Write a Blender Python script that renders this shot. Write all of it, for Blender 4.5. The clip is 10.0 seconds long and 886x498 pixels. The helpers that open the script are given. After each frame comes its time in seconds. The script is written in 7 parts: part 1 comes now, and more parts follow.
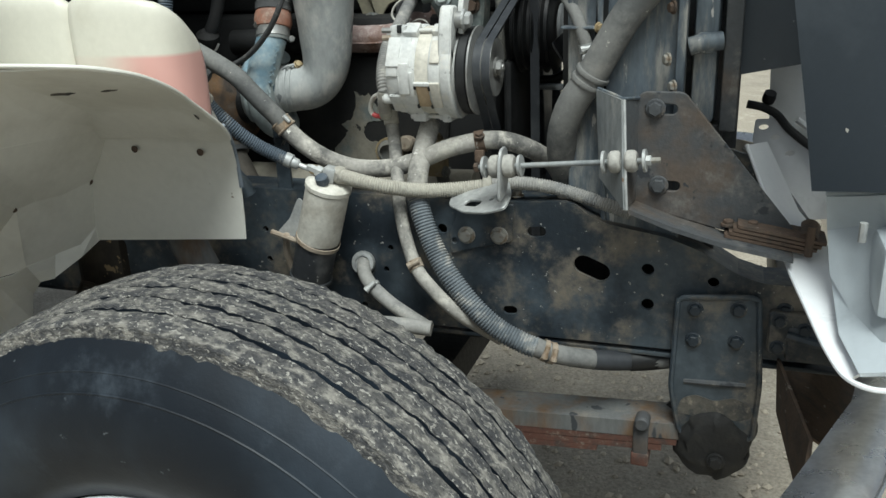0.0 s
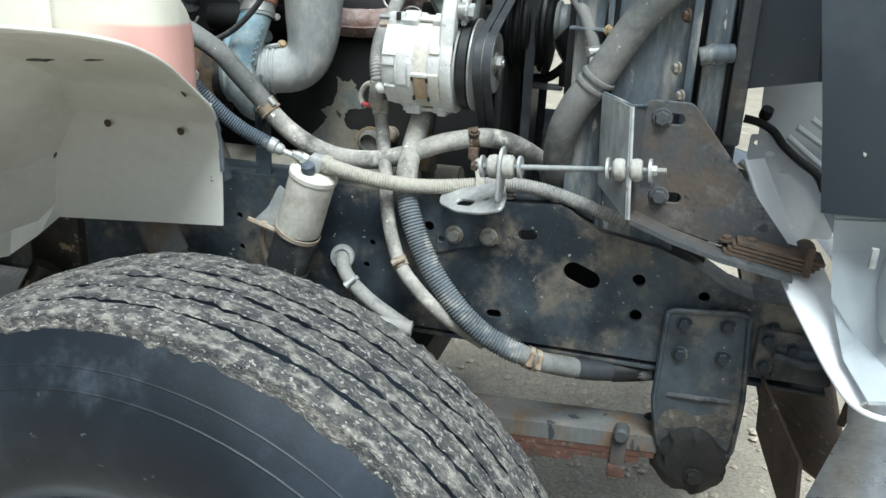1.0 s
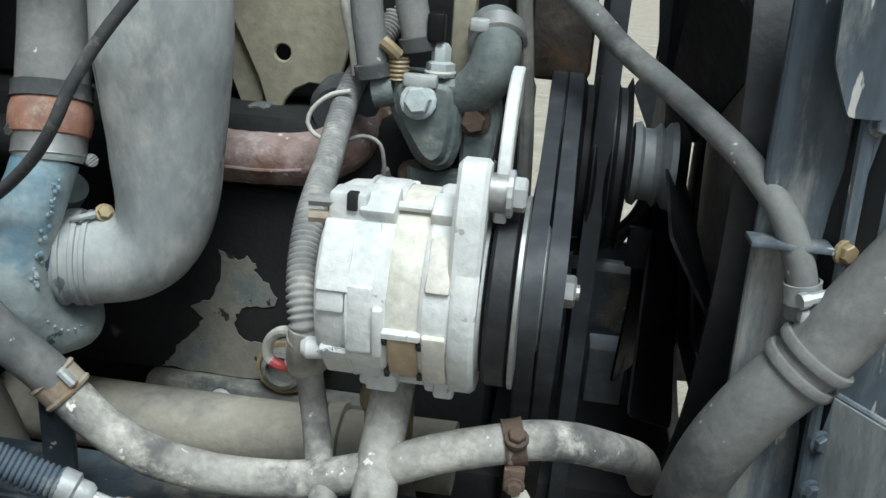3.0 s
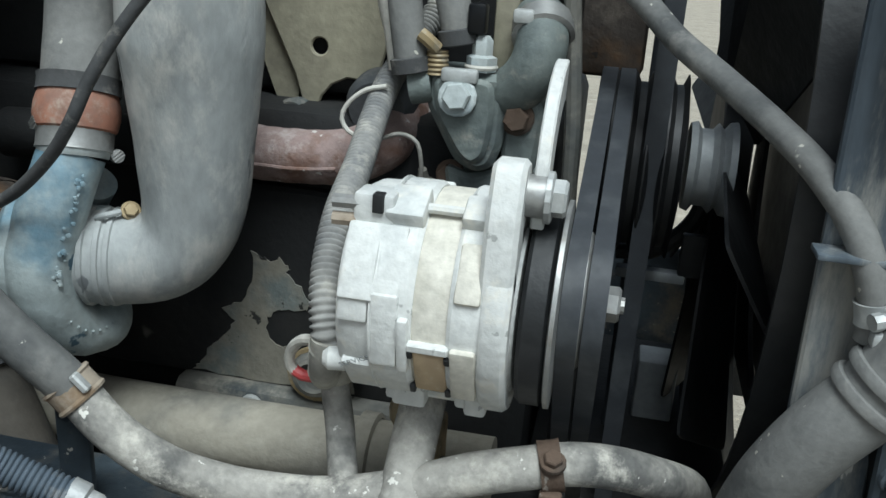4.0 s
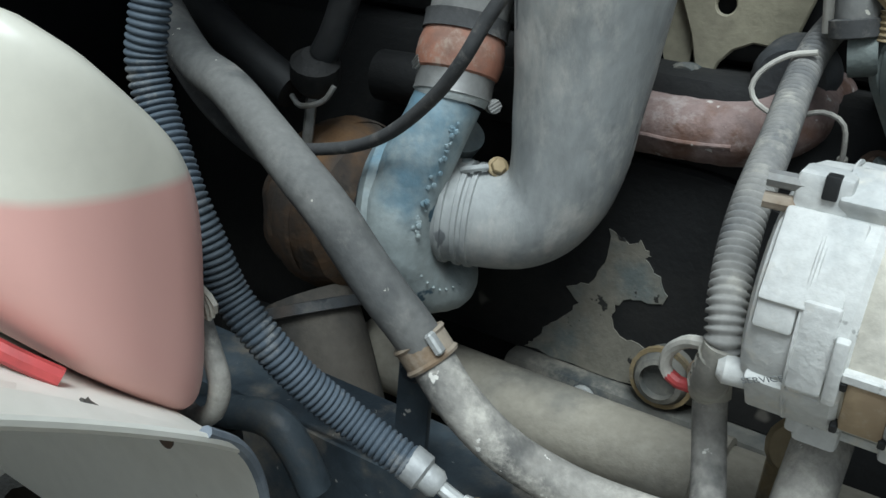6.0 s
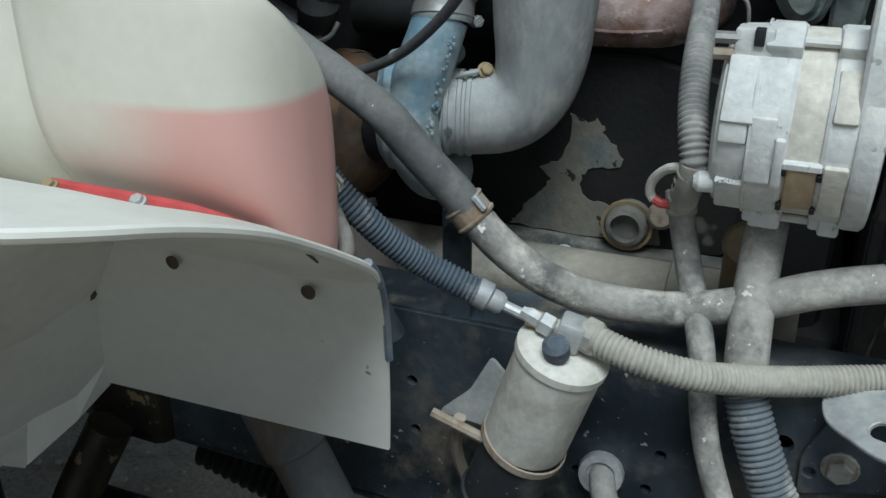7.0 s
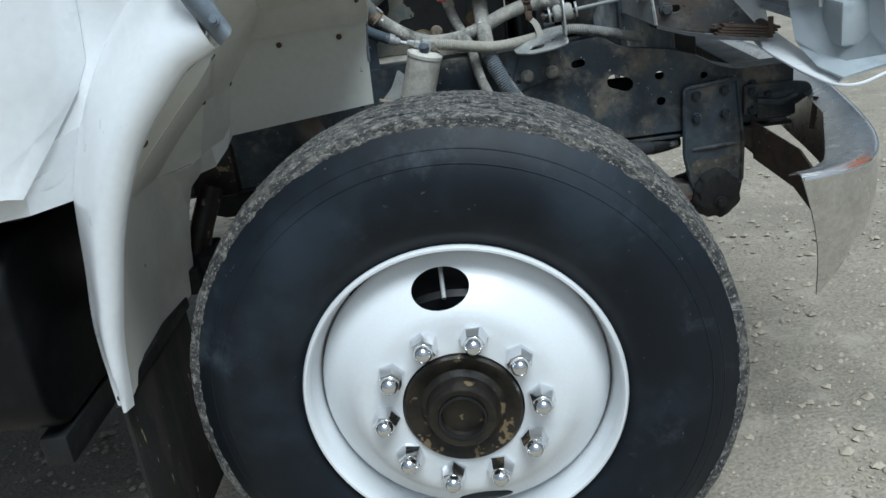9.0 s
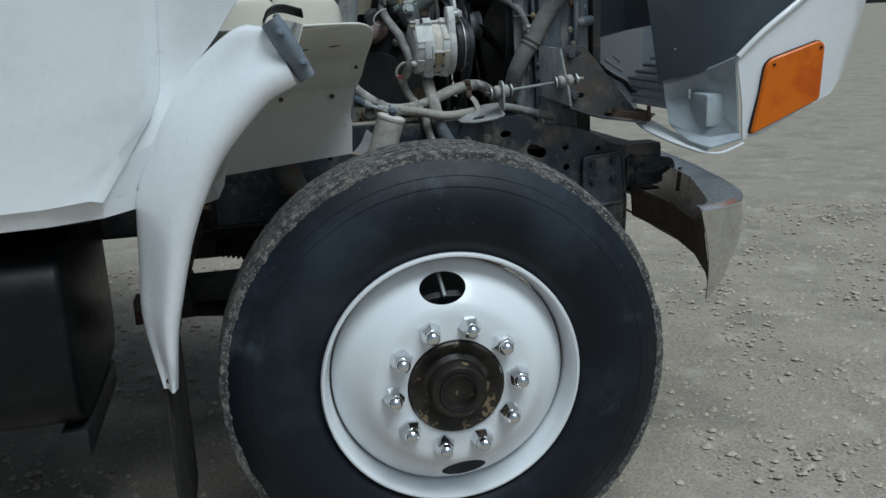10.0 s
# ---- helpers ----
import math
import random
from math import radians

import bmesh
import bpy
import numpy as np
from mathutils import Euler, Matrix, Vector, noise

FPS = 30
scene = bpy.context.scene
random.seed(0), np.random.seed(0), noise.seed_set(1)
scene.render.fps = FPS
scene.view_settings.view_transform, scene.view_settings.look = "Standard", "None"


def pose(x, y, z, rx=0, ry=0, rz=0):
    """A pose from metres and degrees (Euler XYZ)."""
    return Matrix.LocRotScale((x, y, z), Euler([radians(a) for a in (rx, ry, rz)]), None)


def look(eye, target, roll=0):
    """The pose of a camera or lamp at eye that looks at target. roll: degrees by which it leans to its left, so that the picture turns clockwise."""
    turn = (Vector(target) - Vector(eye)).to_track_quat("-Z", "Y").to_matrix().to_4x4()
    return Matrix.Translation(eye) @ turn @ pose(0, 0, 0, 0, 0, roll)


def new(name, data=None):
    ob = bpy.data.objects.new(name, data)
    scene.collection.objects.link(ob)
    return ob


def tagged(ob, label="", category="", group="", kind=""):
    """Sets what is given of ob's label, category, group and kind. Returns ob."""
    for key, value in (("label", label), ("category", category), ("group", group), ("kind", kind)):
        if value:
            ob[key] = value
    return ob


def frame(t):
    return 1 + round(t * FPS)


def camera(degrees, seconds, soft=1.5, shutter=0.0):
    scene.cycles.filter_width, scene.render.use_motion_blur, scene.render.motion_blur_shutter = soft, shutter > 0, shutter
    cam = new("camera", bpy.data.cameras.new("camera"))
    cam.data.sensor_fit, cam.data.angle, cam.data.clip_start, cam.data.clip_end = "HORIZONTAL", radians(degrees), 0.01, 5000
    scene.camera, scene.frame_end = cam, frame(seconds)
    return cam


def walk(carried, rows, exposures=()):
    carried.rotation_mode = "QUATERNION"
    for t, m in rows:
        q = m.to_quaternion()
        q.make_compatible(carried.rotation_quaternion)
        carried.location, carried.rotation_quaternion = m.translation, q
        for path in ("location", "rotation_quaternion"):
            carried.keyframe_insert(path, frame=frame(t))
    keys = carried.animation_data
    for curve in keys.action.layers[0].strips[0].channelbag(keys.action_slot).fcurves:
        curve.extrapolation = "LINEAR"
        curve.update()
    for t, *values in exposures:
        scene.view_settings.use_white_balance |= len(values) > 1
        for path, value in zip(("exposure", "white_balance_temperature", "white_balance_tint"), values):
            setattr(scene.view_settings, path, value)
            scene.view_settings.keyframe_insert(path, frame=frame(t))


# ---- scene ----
EXPOSURES = [(0, 0.38, 6900, 10), (0.5, 0.75, 6800, 10), (1.0, 0.9, 6550, 10), (2, 0.72, 6500, 10), (2.5, 0.6, 6500, 10), (4, 0.36, 6450, 10), (4.5, 0.28, 6500, 10), (5.5, 0.28, 6400, 10), (7.0, -0.06, 6300, 10),
             (7.5, 0.6, 6250, 10), (8.0, 0.92, 6300, 10), (8.5, 0.58, 6300, 10), (9.0, -0.05, 6150, 10), (9.5, -0.58, 6150, 10), (10, -0.55, 6150, 10)]
cam = camera(54.0, 10.0)
PATH = [
    (0, (0.642, -0.636, 1.423), (0.022, 1.149, 0.768), -1.9),
    (0.5, (0.565, -0.648, 1.422), (0.029, 1.161, 0.759), 1.5),
    (1, (0.534, -0.612, 1.422), (0.073, 1.211, 0.743), 2.9),
    (1.5, (0.457, -0.359, 1.42), (0.055, 1.477, 0.735), 1.4),
    (2, (0.306, -0.151, 1.428), (0.039, 1.697, 0.71), 1.3),
    (2.5, (0.242, 0.026, 1.468), (0.071, 1.898, 0.784), 3.1),
    (2.7, (0.24, 0.102, 1.472), (0.031, 1.975, 0.805), 3.8),
    (3.8, (0.257, 0.205, 1.462), (-0.05, 2.071, 0.81), 3.6),
    (4, (0.252, 0.212, 1.46), (-0.118, 2.062, 0.795), 3.8),
    (4.5, (0.213, 0.293, 1.409), (-0.59, 1.976, 0.684), 2.6),
    (5, (0.164, 0.312, 1.398), (-0.843, 1.87, 0.653), 2.7),
    (5.5, (0.16, 0.287, 1.408), (-0.828, 1.863, 0.672), 4.6),
    (5.7, (0.159, 0.282, 1.41), (-0.822, 1.863, 0.676), 4.9),
    (6.8, (0.168, 0.129, 1.429), (-0.662, 1.773, 0.65), 2.4),
    (7, (0.145, 0.053, 1.425), (-0.576, 1.719, 0.586), -0.2),
    (7.5, (0.104, -0.299, 1.418), (-0.203, 1.501, 0.604), 0.1),
    (8, (0.212, -0.624, 1.354), (-0.123, 1.22, 0.654), -3.0),
    (8.5, (0.253, -0.953, 1.339), (-0.025, 0.902, 0.643), -1.6),
    (9, (0.085, -1.314, 1.337), (-0.024, 0.55, 0.619), -8.1),
    (9.5, (-0.17, -1.497, 1.311), (0.043, 0.395, 0.699), -12.9),
    (10, (-0.402, -1.715, 1.299), (0.014, 0.174, 0.79), -2.6),
]
walk(cam, [(t, look(eye, target, roll)) for t, eye, target, roll in PATH], EXPOSURES)

# ---- world and light: a bright overcast sky, open on all sides ----
world = bpy.data.worlds.new("world")
scene.world = world
world.use_nodes = True
wn = world.node_tree.nodes
sky = wn.new("ShaderNodeTexSky")
sky.sky_type = "NISHITA"
sky.sun_disc = False
sky.sun_elevation, sky.sun_rotation = radians(63), radians(157)
sky.air_density, sky.dust_density, sky.ozone_density = 1.0, 4.0, 1.0
grey = wn.new("ShaderNodeHueSaturation")
grey.inputs["Saturation"].default_value = 0.5
world.node_tree.links.new(sky.outputs[0], grey.inputs["Color"])
cool = wn.new("ShaderNodeMix")
cool.data_type, cool.blend_type = "RGBA", "MULTIPLY"
cool.inputs[0].default_value, cool.inputs[7].default_value = 1.0, (0.88, 1.0, 1.04, 1)
world.node_tree.links.new(grey.outputs[0], cool.inputs[6])
world.node_tree.links.new(cool.outputs[2], wn["Background"].inputs[0])
wn["Background"].inputs[1].default_value = 0.076
sun = new("sun", bpy.data.lights.new("sun", "SUN"))
sun.data.energy, sun.data.angle, sun.data.color = 2.9, radians(30), (0.88, 0.99, 1.02)
sun.matrix_world = look((0.8, -1.9, 4.0), (0, 0, 0))


# ---- materials ----
def mat(name, base, second=None, amount=0.5, scale=12.0, rough=0.6, metal=0.0, bump=0.25, fine=90.0, spots=None, spot_amount=0.0,
        spot_scale=25.0, dust=None, dust_amount=0.0, stretch=(1, 1, 1), coat=0.0, vary=0.0, contrast=0.45, uv=False, sheen=0.5, relief=0.002):
    """A surface of two tones at two scales, with shaped spots of a third, a film of dust and fine relief."""
    m = bpy.data.materials.new(name)
    m.use_nodes = True
    n, l = m.node_tree.nodes, m.node_tree.links
    b = n["Principled BSDF"]
    coord, mapping = n.new("ShaderNodeTexCoord"), n.new("ShaderNodeMapping")
    mapping.inputs["Scale"].default_value = stretch
    l.new(coord.outputs["UV" if uv else "Object"], mapping.inputs[0])

    def tex(sc, detail=5.0, roughness=0.6):
        t = n.new("ShaderNodeTexNoise")
        t.inputs["Scale"].default_value, t.inputs["Detail"].default_value, t.inputs["Roughness"].default_value = sc, detail, roughness
        l.new(mapping.outputs[0], t.inputs["Vector"])
        return t.outputs["Fac"]

    def ramp(fac, lo, hi):
        r = n.new("ShaderNodeMapRange")
        r.interpolation_type = "SMOOTHSTEP"
        r.inputs["From Min"].default_value, r.inputs["From Max"].default_value = lo, hi
        l.new(fac, r.inputs[0])
        return r.outputs[0]

    def mix(fac, a, bcol):
        x = n.new("ShaderNodeMix")
        x.data_type = "RGBA"
        for v, i in ((fac, 0), (a, 6), (bcol, 7)):
            if isinstance(v, bpy.types.NodeSocket):
                l.new(v, x.inputs[i])
            else:
                x.inputs[i].default_value = v if i == 0 else (*v, 1)
        return x.outputs[2]

    second = second or tuple(c * 0.75 for c in base)
    col = mix(ramp(tex(scale), 0.62 - 0.35 * amount, 0.72 - 0.1 * amount), base, second)
    grain = tex(fine, 3.0)
    dark = n.new("ShaderNodeMix")
    dark.data_type, dark.blend_type = "RGBA", "MULTIPLY"
    dark.inputs[0].default_value = contrast
    l.new(col, dark.inputs[6])
    l.new(grain, dark.inputs[7])
    bright = n.new("ShaderNodeMix")
    bright.data_type, bright.blend_type = "RGBA", "ADD"
    bright.inputs[0].default_value = contrast * 0.62
    l.new(dark.outputs[2], bright.inputs[6])
    l.new(dark.outputs[2], bright.inputs[7])
    col = bright.outputs[2]
    rsock = None
    if dust:
        d = ramp(tex(scale * 2.3, 8.0, 0.7), 0.62 - 0.4 * dust_amount, 0.85 - 0.4 * dust_amount)
        col = mix(d, col, dust)
        rsock = d
    if spots:
        s = ramp(tex(spot_scale, 4.0, 0.55), 0.72 - 0.3 * spot_amount, 0.75 - 0.3 * spot_amount)
        col = mix(s, col, spots)
    if vary:
        info, hsv = n.new("ShaderNodeObjectInfo"), n.new("ShaderNodeHueSaturation")
        l.new(col, hsv.inputs["Color"])
        mr = n.new("ShaderNodeMapRange")
        mr.inputs["To Min"].default_value, mr.inputs["To Max"].default_value = 1 - vary, 1 + vary
        l.new(info.outputs["Random"], mr.inputs[0])
        l.new(mr.outputs[0], hsv.inputs["Value"])
        col = hsv.outputs[0]
    l.new(col, b.inputs["Base Color"])
    b.inputs["Roughness"].default_value, b.inputs["Metallic"].default_value = rough, metal
    b.inputs["Coat Weight"].default_value = coat
    b.inputs["Specular IOR Level"].default_value = sheen
    rr = n.new("ShaderNodeMapRange")
    rr.inputs["To Min"].default_value, rr.inputs["To Max"].default_value = max(rough - 0.12, 0.03), min(rough + 0.15, 1)
    l.new(tex(scale * 3, 4.0), rr.inputs[0])
    l.new(rr.outputs[0], b.inputs["Roughness"])
    if bump:
        bp = n.new("ShaderNodeBump")
        bp.inputs["Strength"].default_value, bp.inputs["Distance"].default_value = bump, relief
        l.new(grain, bp.inputs["Height"])
        l.new(bp.outputs[0], b.inputs["Normal"])
    return m


DUST = (0.42, 0.39, 0.33)
M = {
    "gravel": mat("gravel", (0.39, 0.342, 0.272), (0.31, 0.275, 0.22), 0.5, 2.2, 0.95, 0, 1.0, 95, dust=(0.48, 0.43, 0.35), dust_amount=0.30, spots=(0.22, 0.182, 0.138), spot_amount=0.28, spot_scale=75, contrast=0.8, relief=0.006),
    "stone": mat("stone", (0.58, 0.505, 0.40), (0.42, 0.36, 0.28), 0.5, 20, 0.95, vary=0.3),
    "tread": mat("tread", (0.055, 0.056, 0.060), (0.125, 0.120, 0.112), 0.50, 30, 0.95, 0, 1.0, 240, dust=(0.27, 0.255, 0.225), dust_amount=0.42, spots=(0.31, 0.297, 0.267), spot_amount=0.43, spot_scale=210, stretch=(0.6, 1, 1), contrast=1.0, uv=True, relief=0.004),
    "sidewall": mat("sidewall", (0.0050, 0.0085, 0.0135), (0.020, 0.030, 0.042), 0.52, 2.6, 0.5, 0, 0.12, 200, dust=(0.048, 0.062, 0.078), dust_amount=0.22, spots=(0.07, 0.08, 0.09), spot_amount=0.035, spot_scale=60, contrast=0.15, sheen=0.32),
    "rim": mat("rim_paint", (0.80, 0.82, 0.84), (0.74, 0.76, 0.78), 0.3, 6, 0.35, 0, 0.05, 200, coat=0.3, contrast=0.12),
    "chrome": mat("chrome", (0.82, 0.83, 0.85), (0.7, 0.71, 0.73), 0.3, 10, 0.1, 1.0, 0.02, contrast=0.12),
    "bumper": mat("dull_chrome", (0.72, 0.71, 0.70), (0.58, 0.56, 0.54), 0.4, 8, 0.28, 1.0, 0.05),
    "hub": mat("oily_hub", (0.030, 0.024, 0.018), (0.012, 0.010, 0.008), 0.6, 20, 0.45, 0.2, 0.5, 120, spots=(0.22, 0.16, 0.09), spot_amount=0.32, spot_scale=34),
    "frame": mat("frame_paint", (0.018, 0.026, 0.034), (0.066, 0.086, 0.102), 0.50, 5, 0.45, 0.0, 0.35, 110, dust=(0.175, 0.152, 0.122), dust_amount=0.37, spots=(0.32, 0.31, 0.28), spot_amount=0.09, spot_scale=120),
    "rusty": mat("rusty_plate", (0.062, 0.067, 0.072), (0.098, 0.076, 0.061), 0.42, 8, 0.7, 0.1, 0.5, 120, dust=(0.17, 0.163, 0.15), dust_amount=0.24, spots=(0.030, 0.034, 0.040), spot_amount=0.30, spot_scale=18),
    "rust": mat("rust", (0.105, 0.070, 0.050), (0.065, 0.050, 0.040), 0.5, 24, 0.85, 0.1, 0.6, 150, spots=(0.24, 0.21, 0.18), spot_amount=0.18, spot_scale=60),
    "shock": mat("rust_streaked_tube", (0.13, 0.135, 0.135), (0.155, 0.088, 0.042), 0.55, 9, 0.75, 0.1, 0.5, 120, dust=(0.20, 0.185, 0.16), dust_amount=0.2, spots=(0.04, 0.045, 0.05), spot_amount=0.22, spot_scale=20, stretch=(1, 1, 0.35)),
    "dried_mud": mat("dried_mud", (0.085, 0.078, 0.066), (0.040, 0.042, 0.043), 0.5, 30, 0.9, 0, 0.6, 140, dust=(0.20, 0.175, 0.14), dust_amount=0.30),
    "red_rust": mat("red_rust", (0.105, 0.046, 0.033), (0.058, 0.043, 0.038), 0.5, 30, 0.8, 0.1, 0.6, 150, dust=(0.24, 0.21, 0.17), dust_amount=0.2),
    "galv": mat("galvanised", (0.46, 0.47, 0.46), (0.33, 0.34, 0.34), 0.45, 25, 0.5, 0.35, 0.3, 120, spots=(0.30, 0.22, 0.13), spot_amount=0.12, spot_scale=30),
    "hose": mat("dusty_rubber_hose", (0.33, 0.315, 0.285), (0.115, 0.113, 0.107), 0.45, 14, 0.9, 0, 0.5, 140, dust=(0.50, 0.475, 0.42), dust_amount=0.36, spots=(0.64, 0.62, 0.57), spot_amount=0.14, spot_scale=80, contrast=0.6),
    "bush": mat("perished_rubber", (0.38, 0.37, 0.34), (0.25, 0.24, 0.22), 0.4, 40, 0.85, 0, 0.4, 140, spots=(0.20, 0.19, 0.17), spot_amount=0.15, spot_scale=70),
    "hose_grey": mat("grey_rubber_hose", (0.178, 0.178, 0.170), (0.085, 0.088, 0.088), 0.50, 9, 0.8, 0, 0.3, 140, dust=(0.26, 0.25, 0.23), dust_amount=0.26, spots=(0.50, 0.48, 0.42), spot_amount=0.06, spot_scale=90, contrast=0.45),
    "hose_dark": mat("dark_rubber_hose", (0.060, 0.061, 0.062), (0.030, 0.032, 0.034), 0.5, 13, 0.85, 0, 0.3, 140, dust=(0.24, 0.225, 0.20), dust_amount=0.2),
    "conduit": mat("split_conduit", (0.27, 0.265, 0.25), (0.13, 0.135, 0.14), 0.45, 12, 0.8, 0, 0.2, 140, dust=(0.44, 0.42, 0.37), dust_amount=0.3),
    "conduit_blue": mat("blue_grey_conduit", (0.066, 0.088, 0.112), (0.032, 0.042, 0.052), 0.4, 12, 0.7, 0, 0.2, 140, dust=(0.30, 0.295, 0.28), dust_amount=0.30),
    "conduit_grey": mat("dark_grey_conduit", (0.130, 0.150, 0.165), (0.070, 0.084, 0.096), 0.45, 10, 0.75, 0, 0.2, 140, dust=(0.42, 0.40, 0.36), dust_amount=0.30),
    "conduit_tan": mat("dusty_conduit", (0.38, 0.36, 0.31), (0.22, 0.21, 0.187), 0.4, 16, 0.9, 0, 0.2, 140),
    "cast": mat("dusty_cast_aluminium", (0.60, 0.605, 0.585), (0.44, 0.455, 0.45), 0.34, 14, 0.7, 0.1, 0.4, 130, dust=(0.66, 0.63, 0.56), dust_amount=0.30, spots=(0.36, 0.365, 0.35), spot_amount=0.18, spot_scale=60, contrast=0.38),
    "paper": mat("stained_paper", (0.44, 0.33, 0.21), (0.32, 0.235, 0.15), 0.45, 30, 0.85, 0, 0.2, 120, dust=(0.55, 0.48, 0.38), dust_amount=0.2),
    "cast_ring": mat("dusty_laminated_ring", (0.62, 0.59, 0.52), (0.50, 0.475, 0.41), 0.4, 20, 0.8, 0.1, 0.4, 130),
    "can": mat("white_dusty_can", (0.58, 0.56, 0.50), (0.44, 0.41, 0.355), 0.4, 18, 0.6, 0, 0.2, 120, spots=(0.30, 0.27, 0.22), spot_amount=0.04, spot_scale=45),
    "canband": mat("black_band", (0.030, 0.033, 0.037), (0.075, 0.078, 0.08), 0.4, 25, 0.5, 0, 0.3, spots=(0.30, 0.30, 0.28), spot_amount=0.16, spot_scale=90),
    "pipe": mat("dusty_intake_pipe", (0.36, 0.375, 0.37), (0.26, 0.275, 0.275), 0.5, 7, 0.7, 0.05, 0.4, 120, dust=(0.54, 0.525, 0.49), dust_amount=0.40, spots=(0.17, 0.182, 0.188), spot_amount=0.20, spot_scale=26, stretch=(1, 1, 0.5), contrast=0.4),
    "turbo": mat("blue_green_paint", (0.44, 0.48, 0.475), (0.11, 0.22, 0.29), 0.34, 9, 0.55, 0.1, 0.4, 120, dust=(0.42, 0.43, 0.41), dust_amount=0.30, spots=(0.20, 0.24, 0.25), spot_amount=0.2, spot_scale=22),
    "turbo_blue": mat("flaking_blue_paint", (0.37, 0.42, 0.42), (0.13, 0.235, 0.30), 0.40, 8, 0.55, 0.1, 0.4, 120, dust=(0.38, 0.40, 0.385), dust_amount=0.30, spots=(0.07, 0.13, 0.17), spot_amount=0.2, spot_scale=26),
    "orange": mat("orange_silicone", (0.33, 0.14, 0.09), (0.22, 0.12, 0.09), 0.5, 20, 0.8, dust=(0.36, 0.28, 0.225), dust_amount=0.36),
    # near-black base: grime plus the engine bay's shade put into the colour
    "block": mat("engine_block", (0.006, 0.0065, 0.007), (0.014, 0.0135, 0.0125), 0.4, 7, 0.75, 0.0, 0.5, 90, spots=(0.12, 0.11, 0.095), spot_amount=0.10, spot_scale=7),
    "patchy": mat("flaking_paint", (0.20, 0.185, 0.15), (0.13, 0.15, 0.145), 0.5, 14, 0.8, 0, 0.6, 100, dust=(0.25, 0.235, 0.195), dust_amount=0.3, spots=(0.02, 0.02, 0.018), spot_amount=0.25, spot_scale=40),
    "engine": mat("engine_paint", (0.15, 0.145, 0.128), (0.055, 0.065, 0.068), 0.5, 9, 0.75, 0.05, 0.5, 100, dust=(0.29, 0.27, 0.23), dust_amount=0.33),
    "cooler": mat("dusty_cooler_paint", (0.30, 0.275, 0.225), (0.20, 0.19, 0.165), 0.5, 9, 0.8, 0.0, 0.5, 100, dust=(0.36, 0.335, 0.28), dust_amount=0.30, spots=(0.13, 0.17, 0.18), spot_amount=0.16, spot_scale=11, contrast=0.4),
    "greenish": mat("grey_green_casting", (0.16, 0.185, 0.175), (0.10, 0.12, 0.12), 0.5, 13, 0.65, 0.15, 0.6, 110, dust=(0.33, 0.32, 0.28), dust_amount=0.25, spots=(0.26, 0.14, 0.08), spot_amount=0.12, spot_scale=24),
    "turbine": mat("rusty_cast_iron", (0.058, 0.047, 0.040), (0.15, 0.082, 0.038), 0.48, 11, 0.9, 0.1, 0.7, 90, spots=(0.045, 0.038, 0.032), spot_amount=0.2, spot_scale=30, dust=(0.13, 0.11, 0.09), dust_amount=0.2),
    "starter": mat("grimy_brown_pipe", (0.10, 0.088, 0.074), (0.055, 0.052, 0.048), 0.5, 8, 0.85, 0, 0.5, 90, dust=(0.16, 0.14, 0.115), dust_amount=0.3),
    "tan": mat("tan_paint", (0.30, 0.275, 0.20), (0.22, 0.20, 0.15), 0.4, 10, 0.7, 0, 0.4, 90),
    "manifold": mat("scaled_manifold", (0.28, 0.205, 0.19), (0.17, 0.095, 0.07), 0.5, 22, 0.85, 0.1, 0.9, 110, dust=(0.40, 0.34, 0.32), dust_amount=0.3, spots=(0.56, 0.52, 0.49), spot_amount=0.26, spot_scale=70),
    "belt": mat("rubber_belt", (0.030, 0.034, 0.040), (0.055, 0.06, 0.065), 0.4, 20, 0.6, 0, 0.1),
    "black": mat("black_metal", (0.011, 0.012, 0.013), (0.024, 0.024, 0.025), 0.4, 15, 0.55, 0.1, 0.3),
    "steel": mat("dull_steel", (0.34, 0.34, 0.33), (0.22, 0.21, 0.19), 0.45, 25, 0.45, 0.6, 0.2),
    "bolt": mat("dusty_bolt", (0.30, 0.29, 0.26), (0.20, 0.14, 0.09), 0.4, 60, 0.6, 0.3, 0.2),
    "brass": mat("brass", (0.33, 0.25, 0.14), (0.20, 0.165, 0.11), 0.45, 40, 0.55, 0.3, 0.2, dust=(0.36, 0.33, 0.27), dust_amount=0.25),
    "radiator": mat("blue_grey_radiator_plate", (0.115, 0.142, 0.165), (0.050, 0.066, 0.083), 0.5, 9, 0.6, 0.15, 0.4, 110, dust=(0.34, 0.33, 0.30), dust_amount=0.32, spots=(0.48, 0.47, 0.44), spot_amount=0.17, spot_scale=60, stretch=(1, 1, 0.22), contrast=0.7),
    "flange": mat("worn_grey_flange", (0.27, 0.285, 0.285), (0.16, 0.175, 0.18), 0.5, 14, 0.65, 0.15, 0.5, 110, dust=(0.40, 0.39, 0.36), dust_amount=0.3, spots=(0.16, 0.10, 0.065), spot_amount=0.2, spot_scale=45, stretch=(1, 1, 0.4)),
    "fender": mat("fibreglass_inner", (0.75, 0.74, 0.68), (0.64, 0.625, 0.56), 0.4, 4, 0.6, 0, 0.1, 70, spots=(0.30, 0.26, 0.20), spot_amount=0.0, spot_scale=22, contrast=0.12),
    "white": mat("white_paint", (0.80, 0.815, 0.83), (0.76, 0.775, 0.79), 0.3, 3, 0.3, 0, 0.03, 60, coat=0.5, contrast=0.12),
